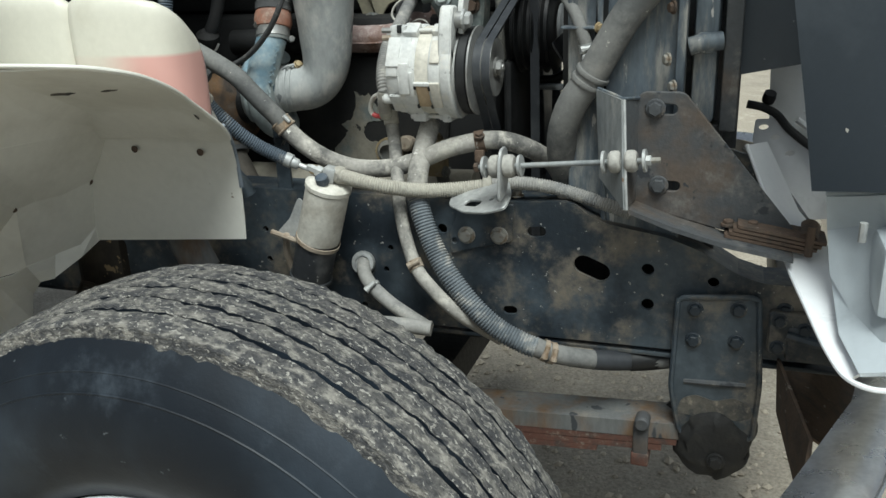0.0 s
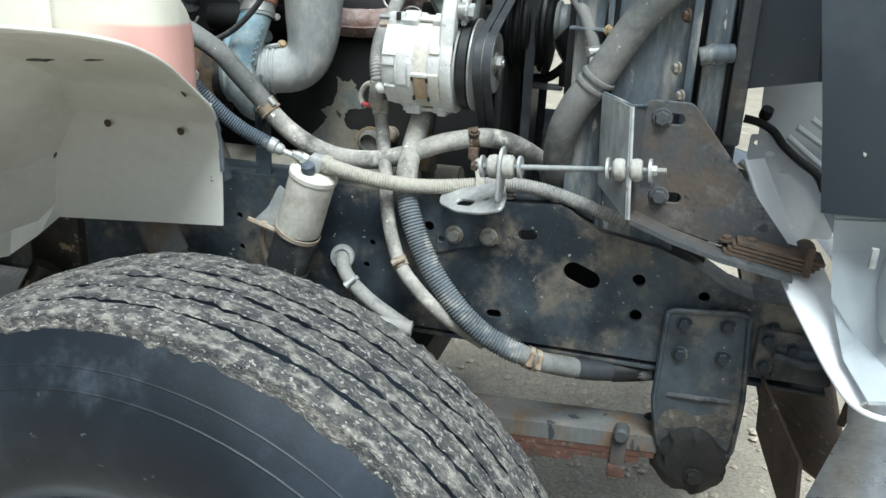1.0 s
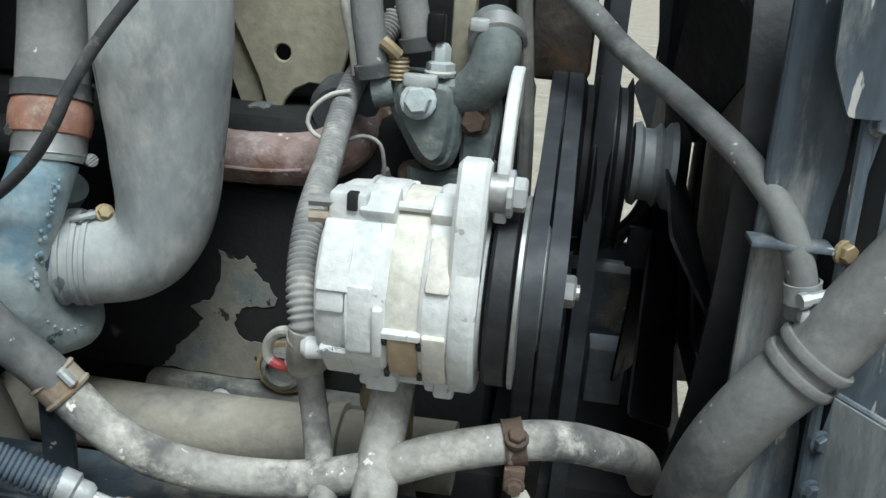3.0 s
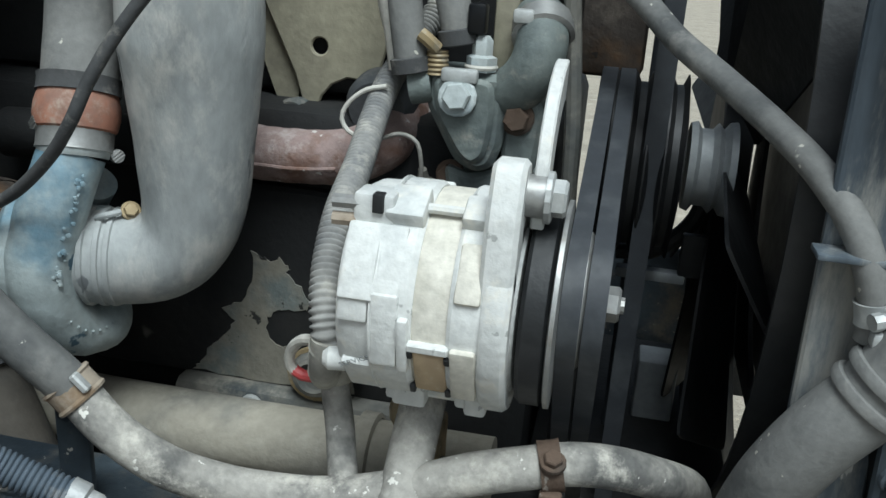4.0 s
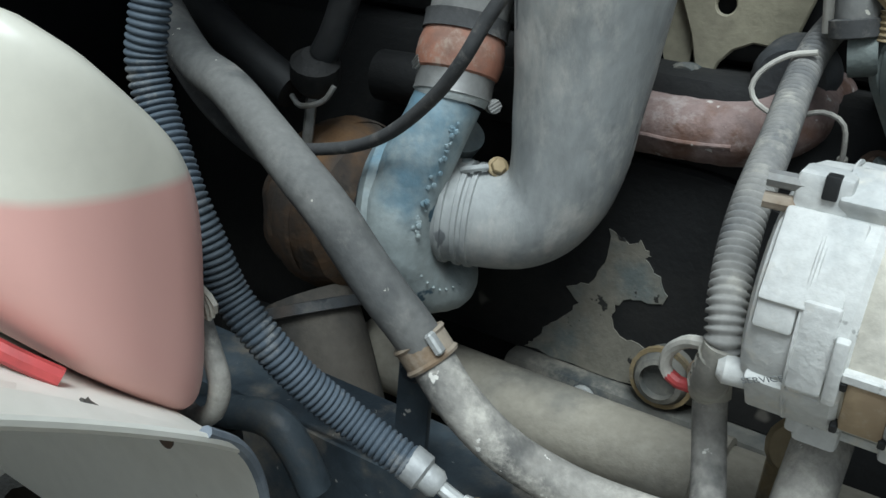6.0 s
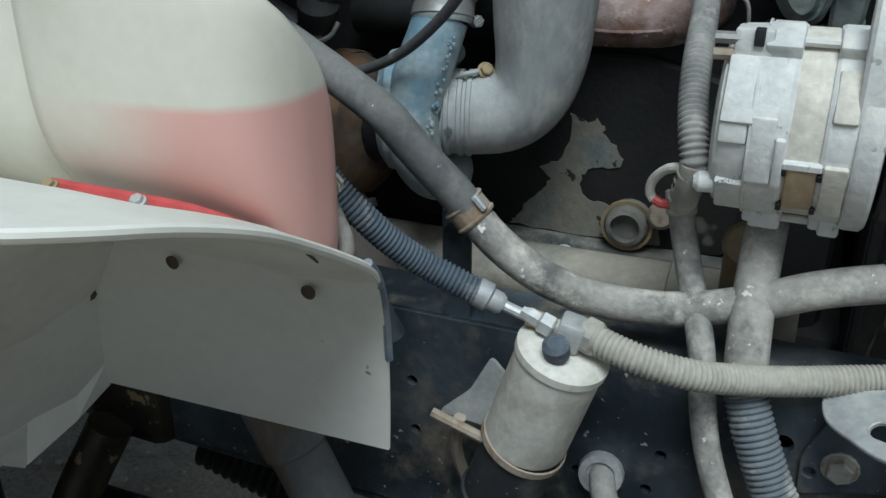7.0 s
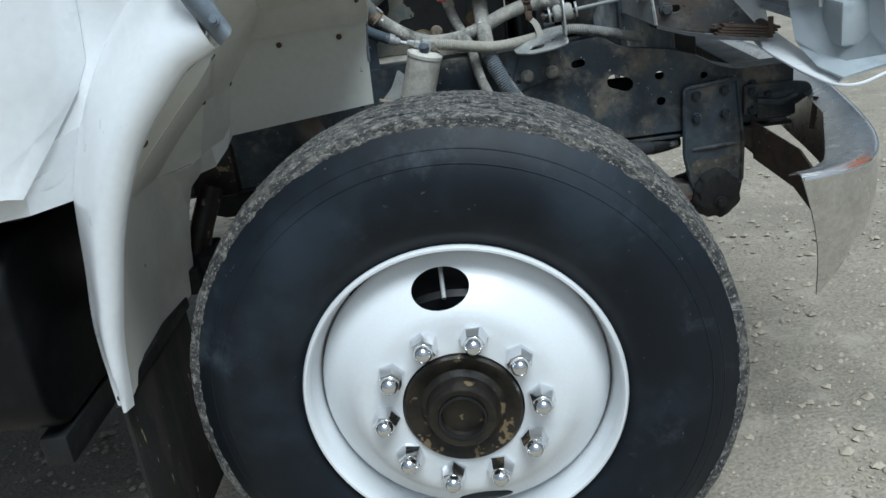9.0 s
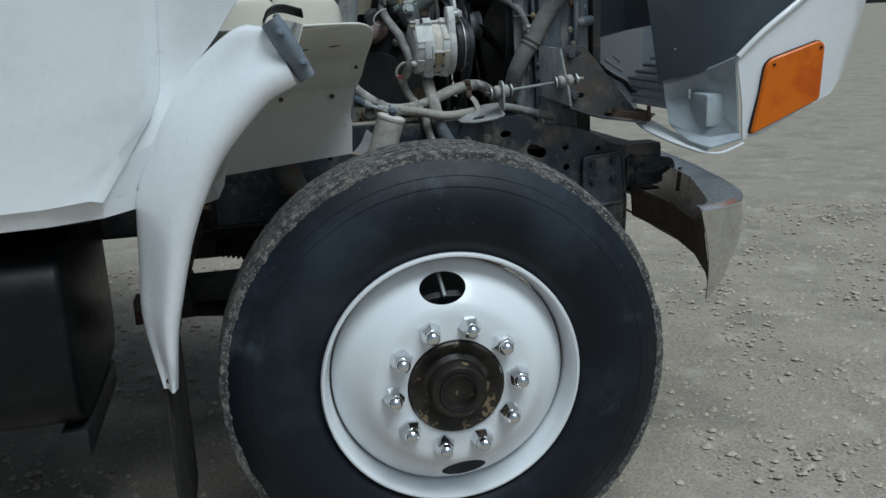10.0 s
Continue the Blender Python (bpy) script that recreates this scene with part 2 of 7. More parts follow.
    "seal": mat("blue_grey_rubber_seal", (0.15, 0.18, 0.215), (0.22, 0.25, 0.28), 0.4, 18, 0.6, 0, 0.2),
    "splash": mat("dark_splash_panel", (0.042, 0.054, 0.068), (0.060, 0.074, 0.090), 0.3, 6, 0.5, 0, 0.1, 120, spots=(0.14, 0.15, 0.16), spot_amount=0.02, spot_scale=50, contrast=0.12),
    "lampbox": mat("grey_lamp_housing", (0.50, 0.55, 0.58), (0.34, 0.385, 0.415), 0.4, 7, 0.4, 0.2, 0.1, spots=(0.66, 0.67, 0.66), spot_amount=0.06, spot_scale=20, contrast=0.12),
    "amber": mat("amber_lens", (0.70, 0.150, 0.004), (0.55, 0.090, 0.003), 0.5, 9, 0.35, 0, 0.1, 220, coat=0.15, contrast=0.2, sheen=0.3),
    "plastic_black": mat("black_plastic", (0.005, 0.0055, 0.0065), (0.009, 0.010, 0.011), 0.4, 10, 0.4, 0, 0.1, sheen=0.25),
    "mudflap": mat("mudflap", (0.014, 0.013, 0.012), (0.030, 0.026, 0.020), 0.4, 20, 0.8, 0, 0.3, 90, spots=(0.34, 0.27, 0.17), spot_amount=0.14, spot_scale=60, stretch=(1, 1, 0.22)),
    "tank_white": mat("translucent_tank", (0.64, 0.62, 0.535), (0.57, 0.545, 0.46), 0.3, 6, 0.35, 0, 0.05, spots=(0.46, 0.44, 0.38), spot_amount=0.06, spot_scale=14, contrast=0.12),
    "oil": mat("oily_grime", (0.008, 0.008, 0.008), (0.016, 0.015, 0.013), 0.4, 30, 0.75, 0, 0.8, 90),
    "strap": mat("rusty_strap", (0.34, 0.285, 0.225), (0.22, 0.155, 0.10), 0.45, 40, 0.8, 0.2, 0.3, 120),
    "red": mat("red_plastic", (0.45, 0.06, 0.06), None, 0.3, 30, 0.5),
    "white_wire": mat("white_insulation", (0.55, 0.53, 0.48), (0.40, 0.38, 0.34), 0.4, 40, 0.6),
    "grey_metal": mat("grey_painted_metal", (0.30, 0.315, 0.32), (0.22, 0.235, 0.245), 0.4, 9, 0.5, 0.2, 0.2),
}


def two_tone_tank():
    """Milky plastic with pink-red fluid behind its lower half, with an even fluid line."""
    m = M["tank_white"].copy()
    m.name = "tank_with_red_fluid"
    n, l = m.node_tree.nodes, m.node_tree.links
    b = n["Principled BSDF"]
    old = b.inputs["Base Color"].links[0].from_socket
    geo, sep, mr, mx = n.new("ShaderNodeNewGeometry"), n.new("ShaderNodeSeparateXYZ"), n.new("ShaderNodeMapRange"), n.new("ShaderNodeMix")
    l.new(geo.outputs["Position"], sep.inputs[0])
    l.new(sep.outputs[2], mr.inputs[0])
    mr.inputs["From Min"].default_value, mr.inputs["From Max"].default_value = 1.283, 1.289
    mr.inputs["To Min"].default_value, mr.inputs["To Max"].default_value = 1.0, 0.0
    mx.data_type = "RGBA"
    # the pink thins to the rear: a washed-out sky reflection in the colour
    side, both = n.new("ShaderNodeMapRange"), n.new("ShaderNodeMath")
    side.interpolation_type = "SMOOTHSTEP"
    side.inputs["From Min"].default_value, side.inputs["From Max"].default_value = -0.270, -0.180
    side.inputs["To Min"].default_value, side.inputs["To Max"].default_value = 0.12, 1.0
    l.new(sep.outputs[0], side.inputs[0])
    both.operation = "MULTIPLY"
    l.new(mr.outputs[0], both.inputs[0])
    l.new(side.outputs[0], both.inputs[1])
    l.new(both.outputs[0], mx.inputs[0])
    l.new(old, mx.inputs[6])
    mx.inputs[7].default_value = (0.66, 0.365, 0.325, 1)
    l.new(mx.outputs[2], b.inputs["Base Color"])
    b.inputs["Subsurface Weight"].default_value = 0.0
    return m


M["fluid_tank"] = two_tone_tank()


# ---- builders ----
def thing(name, at, label, category, group="", kind=""):
    """An Empty at the base of a thing, which parents its parts."""
    ob = new(name)
    ob.location = at
    ob.empty_display_size = 0.05
    return tagged(ob, label, category, group, kind)


def attach(ob, parent):
    if parent is not None:
        ob.parent = parent
        if parent.type == "EMPTY":
            ob.matrix_parent_inverse = Matrix.Translation(-Vector(parent.location))
    return ob


def part(name, bm, material, parent=None, label="", smooth=True, sharp=35):
    """Links a bmesh, in world coordinates, as one mesh under a thing or a part."""
    me = bpy.data.meshes.new(name)
    bmesh.ops.recalc_face_normals(bm, faces=bm.faces)
    bm.to_mesh(me)
    bm.free()
    me.materials.append(M[material])
    if smooth:
        me.polygons.foreach_set("use_smooth", [True] * len(me.polygons))
        me.set_sharp_from_angle(angle=radians(sharp))
    ob = new(name, me)
    if label:
        ob["label"] = label
    return attach(ob, parent)


def spline(pts, step=0.006):
    """Points along a smooth curve through pts (centripetal Catmull-Rom), evenly spaced."""
    p = [Vector(q) for q in pts]
    p = [p[0] * 2 - p[1]] + p + [p[-1] * 2 - p[-2]]
    out = []
    for i in range(1, len(p) - 2):
        a, b, c, d = p[i - 1:i + 3]
        n = 24
        for k in range(n):
            t = k / n
            out.append(0.5 * (2 * b + (c - a) * t + (2 * a - 5 * b + 4 * c - d) * t * t + (3 * b - a - 3 * c + d) * t ** 3))
    out.append(p[-2])
    dist = [0.0]
    for a, b in zip(out, out[1:]):
        dist.append(dist[-1] + (b - a).length)
    count = max(3, int(dist[-1] / step))
    res, j = [], 0
    for k in range(count + 1):
        s = dist[-1] * k / count
        while j < len(dist) - 2 and dist[j + 1] < s:
            j += 1
        f = (s - dist[j]) / max(dist[j + 1] - dist[j], 1e-9)
        res.append(out[j].lerp(out[j + 1], f))
    return res


def sweep(bm, path, radius, sides=16, caps=True):
    """A tube along path; radius is a number or a function of the metres run."""
    rings, run, nrm = [], 0.0, None
    for i, c in enumerate(path):
        tan = (path[min(i + 1, len(path) - 1)] - path[max(i - 1, 0)]).normalized()
        if nrm is None:
            nrm = tan.orthogonal().normalized()
        nrm = (nrm - tan * nrm.dot(tan)).normalized()
        bi = tan.cross(nrm)
        if i:
            run += (c - path[i - 1]).length
        r = radius(run) if callable(radius) else radius
        rings.append([bm.verts.new(c + (nrm * math.cos(a) + bi * math.sin(a)) * r) for a in [2 * math.pi * k / sides for k in range(sides)]])
    for a, b in zip(rings, rings[1:]):
        for k in range(sides):
            bm.faces.new((a[k], a[(k + 1) % sides], b[(k + 1) % sides], b[k]))
    if caps:
        bm.faces.new(rings[0])
        bm.faces.new(rings[-1])
    return bm


def tube(pts, radius, sides=16, step=0.006, ribs=0.0, depth=0.0, curved=True):
    """A bmesh hose; ribs: pitch of its corrugation, depth: how deep."""
    if ribs:
        step = ribs / 4
        r = lambda s: radius - depth * (0.5 - 0.5 * math.cos(2 * math.pi * s / ribs)) ** 2
    else:
        r = radius
    path = spline(pts, step) if curved else [Vector(p) for p in pts]
    return sweep(bmesh.new(), path, r, sides)


def lathe(profile, origin, axis=(0, 1, 0), sides=48, start=0.0, bm=None, cap=True):
    """Turns (radius, height) pairs round an axis through origin."""
    bm = bm or bmesh.new()
    q = Vector((0, 0, 1)).rotation_difference(Vector(axis).normalized())
    rings = []
    for r, h in profile:
        rings.append([bm.verts.new(Vector(origin) + q @ Vector((r * math.cos(start + 2 * math.pi * k / sides), r * math.sin(start + 2 * math.pi * k / sides), h))) for k in range(sides)])
    for a, b in zip(rings, rings[1:]):
        for k in range(sides):
            bm.faces.new((a[k], a[(k + 1) % sides], b[(k + 1) % sides], b[k]))
    if cap:
        for ring, (r, h) in ((rings[0], profile[0]), (rings[-1], profile[-1])):
            if r > 1e-5:
                bm.faces.new(ring)
    bmesh.ops.remove_doubles(bm, verts=bm.verts, dist=1e-6)
    return bm


def frame_of(origin, xdir, ydir):
    """A matrix whose x and y axes run along xdir and (about) ydir."""
    x = Vector(xdir).normalized()
    z = x.cross(Vector(ydir)).normalized()
    y = z.cross(x)
    return Matrix.Translation(origin) @ Matrix((x, y, z)).transposed().to_4x4()


def plate(outline, thick, m=None, holes=(), bevel=0.0):
    """A flat plate: outline in its x, y, from z = 0 to z = thick, with holes through it; m puts it in place."""
    bm = bmesh.new()
    edges = []
    for loop in (outline, *holes):
        vs = [bm.verts.new((x, y, 0)) for x, y in loop]
        edges += [bm.edges.new((vs[i], vs[(i + 1) % len(vs)])) for i in range(len(vs))]
    bmesh.ops.triangle_fill(bm, use_beauty=True, use_dissolve=False, edges=edges)
    res = bmesh.ops.extrude_face_region(bm, geom=bm.faces[:])
    bmesh.ops.translate(bm, verts=[g for g in res["geom"] if isinstance(g, bmesh.types.BMVert)], vec=(0, 0, thick))
    bmesh.ops.recalc_face_normals(bm, faces=bm.faces)
    if bevel:
        rim = [e for e in bm.edges if len(e.link_faces) == 2 and e.calc_face_angle() > 1.0]
        bmesh.ops.bevel(bm, geom=rim, offset=bevel, segments=1, profile=0.5, affect="EDGES")
    if m is not None:
        bmesh.ops.transform(bm, matrix=m, verts=bm.verts)
    return bm


XZ = Matrix(((1, 0, 0, 0), (0, 0, 1, 0), (0, 1, 0, 0), (0, 0, 0, 1)))  # plate x -> x, y -> z, thickness -> y


def upright(y):
    """Puts a plate drawn in x, z at depth y, its thickness running away from the road side."""
    return Matrix.Translation((0, y, 0)) @ XZ


def ring(cx, cy, r, n=14, ry=None):
    return [(cx + r * math.cos(2 * math.pi * k / n), cy + (ry or r) * math.sin(2 * math.pi * k / n)) for k in range(n)]


def slot(cx, cy, half, r, tilt=0.0, n=8):
    """A long hole: two half circles half*2 apart."""
    pts = []
    for side in (1, -1):
        for k in range(n + 1):
            a = -math.pi / 2 + math.pi * k / n + (0 if side > 0 else math.pi)
            pts.append((side * half + r * math.cos(a), r * math.sin(a)))
    c, s = math.cos(tilt), math.sin(tilt)
    return [(cx + x * c - y * s, cy + x * s + y * c) for x, y in pts]


def rounded(pts, r, n=4):
    """Rounds the corners of an outline."""
    out = []
    for i, p in enumerate(pts):
        a, b, c = Vector(pts[i - 1]), Vector(p), Vector(pts[(i + 1) % len(pts)])
        k = min(r, (a - b).length * 0.45, (c - b).length * 0.45)
        u, v = b + (a - b).normalized() * k, b + (c - b).normalized() * k
        for j in range(n + 1):
            t = j / n
            q = u * (1 - t) ** 2 + b * 2 * t * (1 - t) + v * t * t
            out.append((q.x, q.y))
    return out


def block(lo, hi, bevel=0.004, segments=2, m=None, bm=None):
    """A bevelled box between two corners."""
    own = bmesh.new()
    bmesh.ops.create_cube(own, size=1)
    lo, hi = Vector(lo), Vector(hi)
    bmesh.ops.transform(own, matrix=Matrix.Translation((lo + hi) / 2) @ Matrix.Diagonal((*(hi - lo), 1)), verts=own.verts)
    if bevel:
        bmesh.ops.bevel(own, geom=own.edges[:], offset=bevel, segments=segments, profile=0.5, affect="EDGES")
    if m is not None:
        bmesh.ops.transform(own, matrix=m, verts=own.verts)
    if bm is None:
        return own
    return join(bm, own)


def join(bm, other):
    me = bpy.data.meshes.new("join")
    other.to_mesh(me)
    other.free()
    bm.from_mesh(me)
    bpy.data.meshes.remove(me)
    return bm


BOLTS = {}


def bolt(parent, at, axis, r=0.010, material="bolt", name="bolt", washer=True):
    """A hexagon bolt head on a washer, its mesh shared between bolts of one size."""
    key = (round(r, 4), material, washer)
    if key not in BOLTS:
        bm = bmesh.new()
        if washer:
            lathe([(r * 1.35, -0.002), (r * 1.35, r * 0.12), (r * 1.2, r * 0.2), (0, r * 0.2)], (0, 0, 0), (0, 0, 1), 14, bm=bm)
        lathe([(r, 0), (r, r * 0.75), (r * 0.86, r * 0.9), (0, r * 0.93)], (0, 0, 0), (0, 0, 1), 6, bm=bm)
        me = bpy.data.meshes.new(name)
        bmesh.ops.recalc_face_normals(bm, faces=bm.faces)
        bm.to_mesh(me)
        bm.free()
        me.materials.append(M[material])
        BOLTS[key] = me
    ob = new(name, BOLTS[key])
    q = Vector((0, 0, 1)).rotation_difference(Vector(axis).normalized())
    ob.matrix_basis = Matrix.Translation(at) @ q.to_matrix().to_4x4() @ pose(0, 0, 0, 0, 0, 37 * (at[0] + at[2]) * 100 % 60)
    return attach(ob, parent)


def clamp(parent, at, axis, r, width=0.014, material="steel", name="hose_clamp", screw=True):
    """A worm clamp: a band with rolled edges and a screw housing."""
    h = width / 2
    bm = lathe([(r, -h), (r + 0.0018, -h), (r + 0.0012, -h * 0.6), (r + 0.0012, h * 0.6), (r + 0.0018, h), (r, h)], at, axis, 24, cap=False)
    if screw:
        ax = Vector(axis).normalized()
        side = ax.cross(Vector((0.3, -1, 0.4))).normalized()
        out = side.cross(ax).normalized()
        if out.y > 0:
            out = -out
        c = Vector(at) + out * (r + 0.004)
        own = lathe([(0, -0.010), (0.0042, -0.010), (0.0042, 0.006), (0.0055, 0.006), (0.0055, 0.012), (0, 0.012)], c, side, 8)
        join(bm, own)
    return part(name, bm, material, parent)


def loft(lines, thick=0.0, resample=0, across=0):
    """A surface through polylines of one count of points; thick: made solid."""
    bm = bmesh.new()
    if resample:
        out = []
        for l in lines:
            s = spline(l, 0.004)
            out.append([s[round(k * (len(s) - 1) / resample)] for k in range(resample + 1)])
        lines = out
    if across:
        cols = []
        for col in zip(*lines):
            s = spline(col, 0.002)
            cols.append([s[round(k * (len(s) - 1) / across)] for k in range(across + 1)])
        lines = list(zip(*cols))
    rows = [[bm.verts.new(p) for p in l] for l in lines]
    for a, b in zip(rows, rows[1:]):
        for k in range(len(a) - 1):
            bm.faces.new((a[k], a[k + 1], b[k + 1], b[k]))
    bmesh.ops.recalc_face_normals(bm, faces=bm.faces)
    if thick:
        bmesh.ops.solidify(bm, geom=bm.faces[:], thickness=thick)
    return bm


# ---- ground ----
def build_ground():
    bm = bmesh.new()
    bmesh.ops.create_grid(bm, x_segments=110, y_segments=110, size=1)
    for v in bm.verts:
        # the sheet is fine near the wheel and coarse towards the horizon
        x, y = v.co.x, v.co.y
        v.co.x, v.co.y = math.copysign(abs(x) ** 3 * 400 + abs(x) * 3, x), math.copysign(abs(y) ** 3 * 400 + abs(y) * 3, y) + 0.5
        d = math.hypot(v.co.x, v.co.y)
        if d < 12 and math.hypot(v.co.x, v.co.y - 0.25) > 0.45:
            v.co.z = 0.014 * noise.noise(v.co * 2.1) + 0.007 * noise.noise(v.co * 7)
        v.co.z -= 0.006
    tagged(part("ground", bm, "gravel"), "pale tan packed gravel yard with loose stones", "ground", kind="structure")
    rng = random.Random(5)
    vs, fs = [], []
    for i in range(16000):
        x, y = rng.uniform(-1.6, 4.2), rng.uniform(-1.1, 3.4)
        r = rng.choice((0.003, 0.003, 0.004, 0.004, 0.005, 0.006, 0.009, 0.009, 0.013)) * rng.uniform(0.7, 1.3)
        if math.hypot(x, y - 0.25) < 0.3:
            continue
        z = 0.014 * noise.noise(Vector((x, y, 0)) * 2.1) - 0.006 + r * 0.3
        b = len(vs)
        a0 = rng.uniform(0, 6)
        for k in range(5):
            a = a0 + k * 1.2566
            vs.append((x + r * math.cos(a) * rng.uniform(0.8, 1.3), y + r * math.sin(a) * rng.uniform(0.8, 1.3), z + r * rng.uniform(-0.2, 0.2)))
        vs += [(x + r * 0.2, y, z + r * rng.uniform(0.5, 0.8)), (x, y, z - r * 0.6)]
        for k in range(5):
            fs += [(b + k, b + (k + 1) % 5, b + 5), (b + (k + 1) % 5, b + k, b + 6)]
    me = bpy.data.meshes.new("loose_gravel")
    me.from_pydata(vs, [], fs)
    me.materials.append(M["stone"])
    tagged(new("loose_gravel", me), "small loose stones scattered over the gravel yard", "gravel", kind="stuff")


build_ground()


# ---- front wheel ----
WX, WZ = 0.0, 0.505


def build_wheel():
    w = thing("front_wheel", (WX, 0.25, 0.0), "truck wheel with white steel disc and dusty worn black tyre", "wheel")
    # tyre: carcass with a grooved tread, its shoulders ragged with wear
    R, y0, y1 = 0.527, 0.108, 0.325
    prof = [(0.296, 0.110), (0.302, 0.088), (0.330, 0.073), (0.365, 0.061), (0.400, 0.058), (0.432, 0.064), (0.462, 0.077), (0.487, 0.094), (0.503, 0.106)]
    ribs = 6
    crown = lambda y: R - 0.010 * abs((y - 0.21) / 0.115) ** 3
    bands, grooves = [], []
    for k in range(ribs):
        a = y0 + (y1 - y0) * k / ribs + (0.0036 if k else 0.0)
        b = y0 + (y1 - y0) * (k + 1) / ribs - (0.0036 if k < ribs - 1 else 0.0)
        steps = [a + (b - a) * q for q in (0, 0.05, 0.2, 0.4, 0.6, 0.8, 0.95, 1)]
        bands.append([(crown(y) - (0.0025 if q in (0, 7) else 0), y) for q, y in enumerate(steps)])
        if k < ribs - 1:
            c = b + 0.0072
            grooves.append([(crown(b) - 0.0025, b), (crown(b) - 0.013, b + 0.0012), (crown(b) - 0.013, c - 0.0012), (crown(c) - 0.0025, c)])
    back = [(r, 0.42 - y) for r, y in reversed(prof)]
    n = 420

    def turned(profile, wobble):
        bm = bmesh.new()
        uvs = bm.loops.layers.uv.new("run")
        run = [0.0]
        for p, q in zip(profile, profile[1:]):
            run.append(run[-1] + math.hypot(q[0] - p[0], q[1] - p[1]))
        start = profile[0][1] * 7
        rows = []
        for k in range(n):
            a = 2 * math.pi * k / n
            row = []
            for j, (r, y) in enumerate(profile):
                d, dy = wobble(a, r, y)
                row.append(bm.verts.new((WX + (r + d) * math.sin(a), y + dy, WZ + (r + d) * math.cos(a))))
            rows.append(row)
        for k in range(n):
            a, b = rows[k], rows[(k + 1) % n]
            for j in range(len(profile) - 1):
                f = bm.faces.new((a[j], a[j + 1], b[j + 1], b[j]))
                for loop, q, i in zip(f.loops, (k, k, k + 1, k + 1), (j, j + 1, j + 1, j)):
                    loop[uvs].uv = (R * 2 * math.pi * q / n, start + run[i])
        return bm

    def worn(a, r, y):
        p = Vector((14 * math.sin(a), 14 * math.cos(a), y * 26))
        q = Vector((60 * math.sin(a), 60 * math.cos(a), y * 110))
        edge = 0.6 if min(abs(y - y0), abs(y - y1)) < 0.004 else 0.45
        chunk = -0.016 if y < 0.13 and 1.20 < a < 1.36 else 0
        return 0.0020 * noise.noise(p) + 0.0024 * noise.noise(q) + chunk, edge * (0.0046 * noise.noise(q) + 0.0050 * noise.noise(p * 2))

    tyre = part("tyre", turned(prof, lambda a, r, y: (0, 0)), "sidewall", w, "black rubber sidewall with a dull sheen", sharp=60)
    part("sidewall", turned(back, lambda a, r, y: (0, 0)), "sidewall", tyre)
    for band in bands:
        part("tread_rib", turned(band, worn), "tread", tyre, "worn tread rib caked with pale mud", sharp=50)
    for g in grooves:
        part("groove", turned(g, worn), "sidewall", tyre)
    for y, r in ((y0 + 0.002, prof[-1][0]), (y1 - 0.002, back[0][0])):
        part("shoulder", turned([(r - 0.003, y - 0.005 if y < 0.2 else y + 0.005), (crown(y) - 0.0028, y - 0.002 if y < 0.2 else y + 0.002)], worn), "tread", tyre)
    for rr in (0.448, 0.470):
        part("moulded_ring", lathe([(rr - 0.002, 0), (rr - 0.001, -0.0015), (rr + 0.001, -0.0015), (rr + 0.002, 0)], (WX, 0.0715 + (rr - 0.448) * 0.55, WZ), (0, 1, 0), 96, cap=False), "sidewall", tyre)
    # rim: rolled flange, gutter, and the bulging disc with two hand holes
    rim = part("rim", lathe([(0.292, 0.26), (0.276, 0.22), (0.279, 0.145), (0.289, 0.115), (0.296, 0.095), (0.298, 0.092), (0.3005, 0.085), (0.300, 0.078), (0.297, 0.074),
                             (0.293, 0.074), (0.290, 0.080), (0.288, 0.096), (0.287, 0.112), (0.281, 0.124), (0.278, 0.140), (0.277, 0.150)], (WX, 0, WZ), (0, 1, 0), 96, cap=False), "rim", w, "white-painted steel rim with a rolled flange")
    bm = lathe([(0.2735, 0.142), (0.270, 0.130), (0.262, 0.118), (0.250, 0.103), (0.235, 0.087), (0.220, 0.073), (0.203, 0.059), (0.190, 0.050), (0.180, 0.0465),
                (0.168, 0.045), (0.150, 0.045), (0.125, 0.045), (0.1105, 0.045), (0.1105, 0.056)], (WX, 0, WZ), (0, 1, 0), 120, cap=False)
    # hand holes: faces taken out inside two ellipses, edges drawn to the ellipse
    for ang, rad, half_u, half_v in ((-4, 0.2225, 0.052, 0.030), (176, 0.2225, 0.052, 0.030)):
        a = radians(ang)
        radial, tang = Vector((math.sin(a), 0, math.cos(a))), Vector((math.cos(a), 0, -math.sin(a)))
        bmesh.ops.subdivide_edges(bm, edges=[e for e in bm.edges if all((v.co - Vector((WX, v.co.y, WZ)) - radial * rad).length < 0.085 for v in e.verts)], cuts=2, use_grid_fill=True)
        gone = []
        for v in bm.verts:
            d = v.co - Vector((WX, 0, WZ)) - radial * rad
            u, k = d.dot(tang) / half_u, d.dot(radial) / half_v
            if u * u + k * k < 1:
                gone.append(v)
        bmesh.ops.delete(bm, geom=gone, context="VERTS")
        for v in [v for v in bm.verts if v.is_boundary]:
            d = v.co - Vector((WX, 0, WZ)) - radial * rad
            u, k = d.dot(tang) / half_u, d.dot(radial) / half_v
            s = math.hypot(u, k)
            if s < 1.6:
                flat = tang * (u / s * half_u) + radial * (k / s * half_v)
                r0 = (v.co - Vector((WX, v.co.y, WZ))).length
                v.co.x, v.co.z = WX + radial.x * rad + flat.x, WZ + radial.z * rad + flat.z
                r1 = math.hypot(v.co.x - WX, v.co.z - WZ)
                v.co.y += (r1 - r0) * 0.85
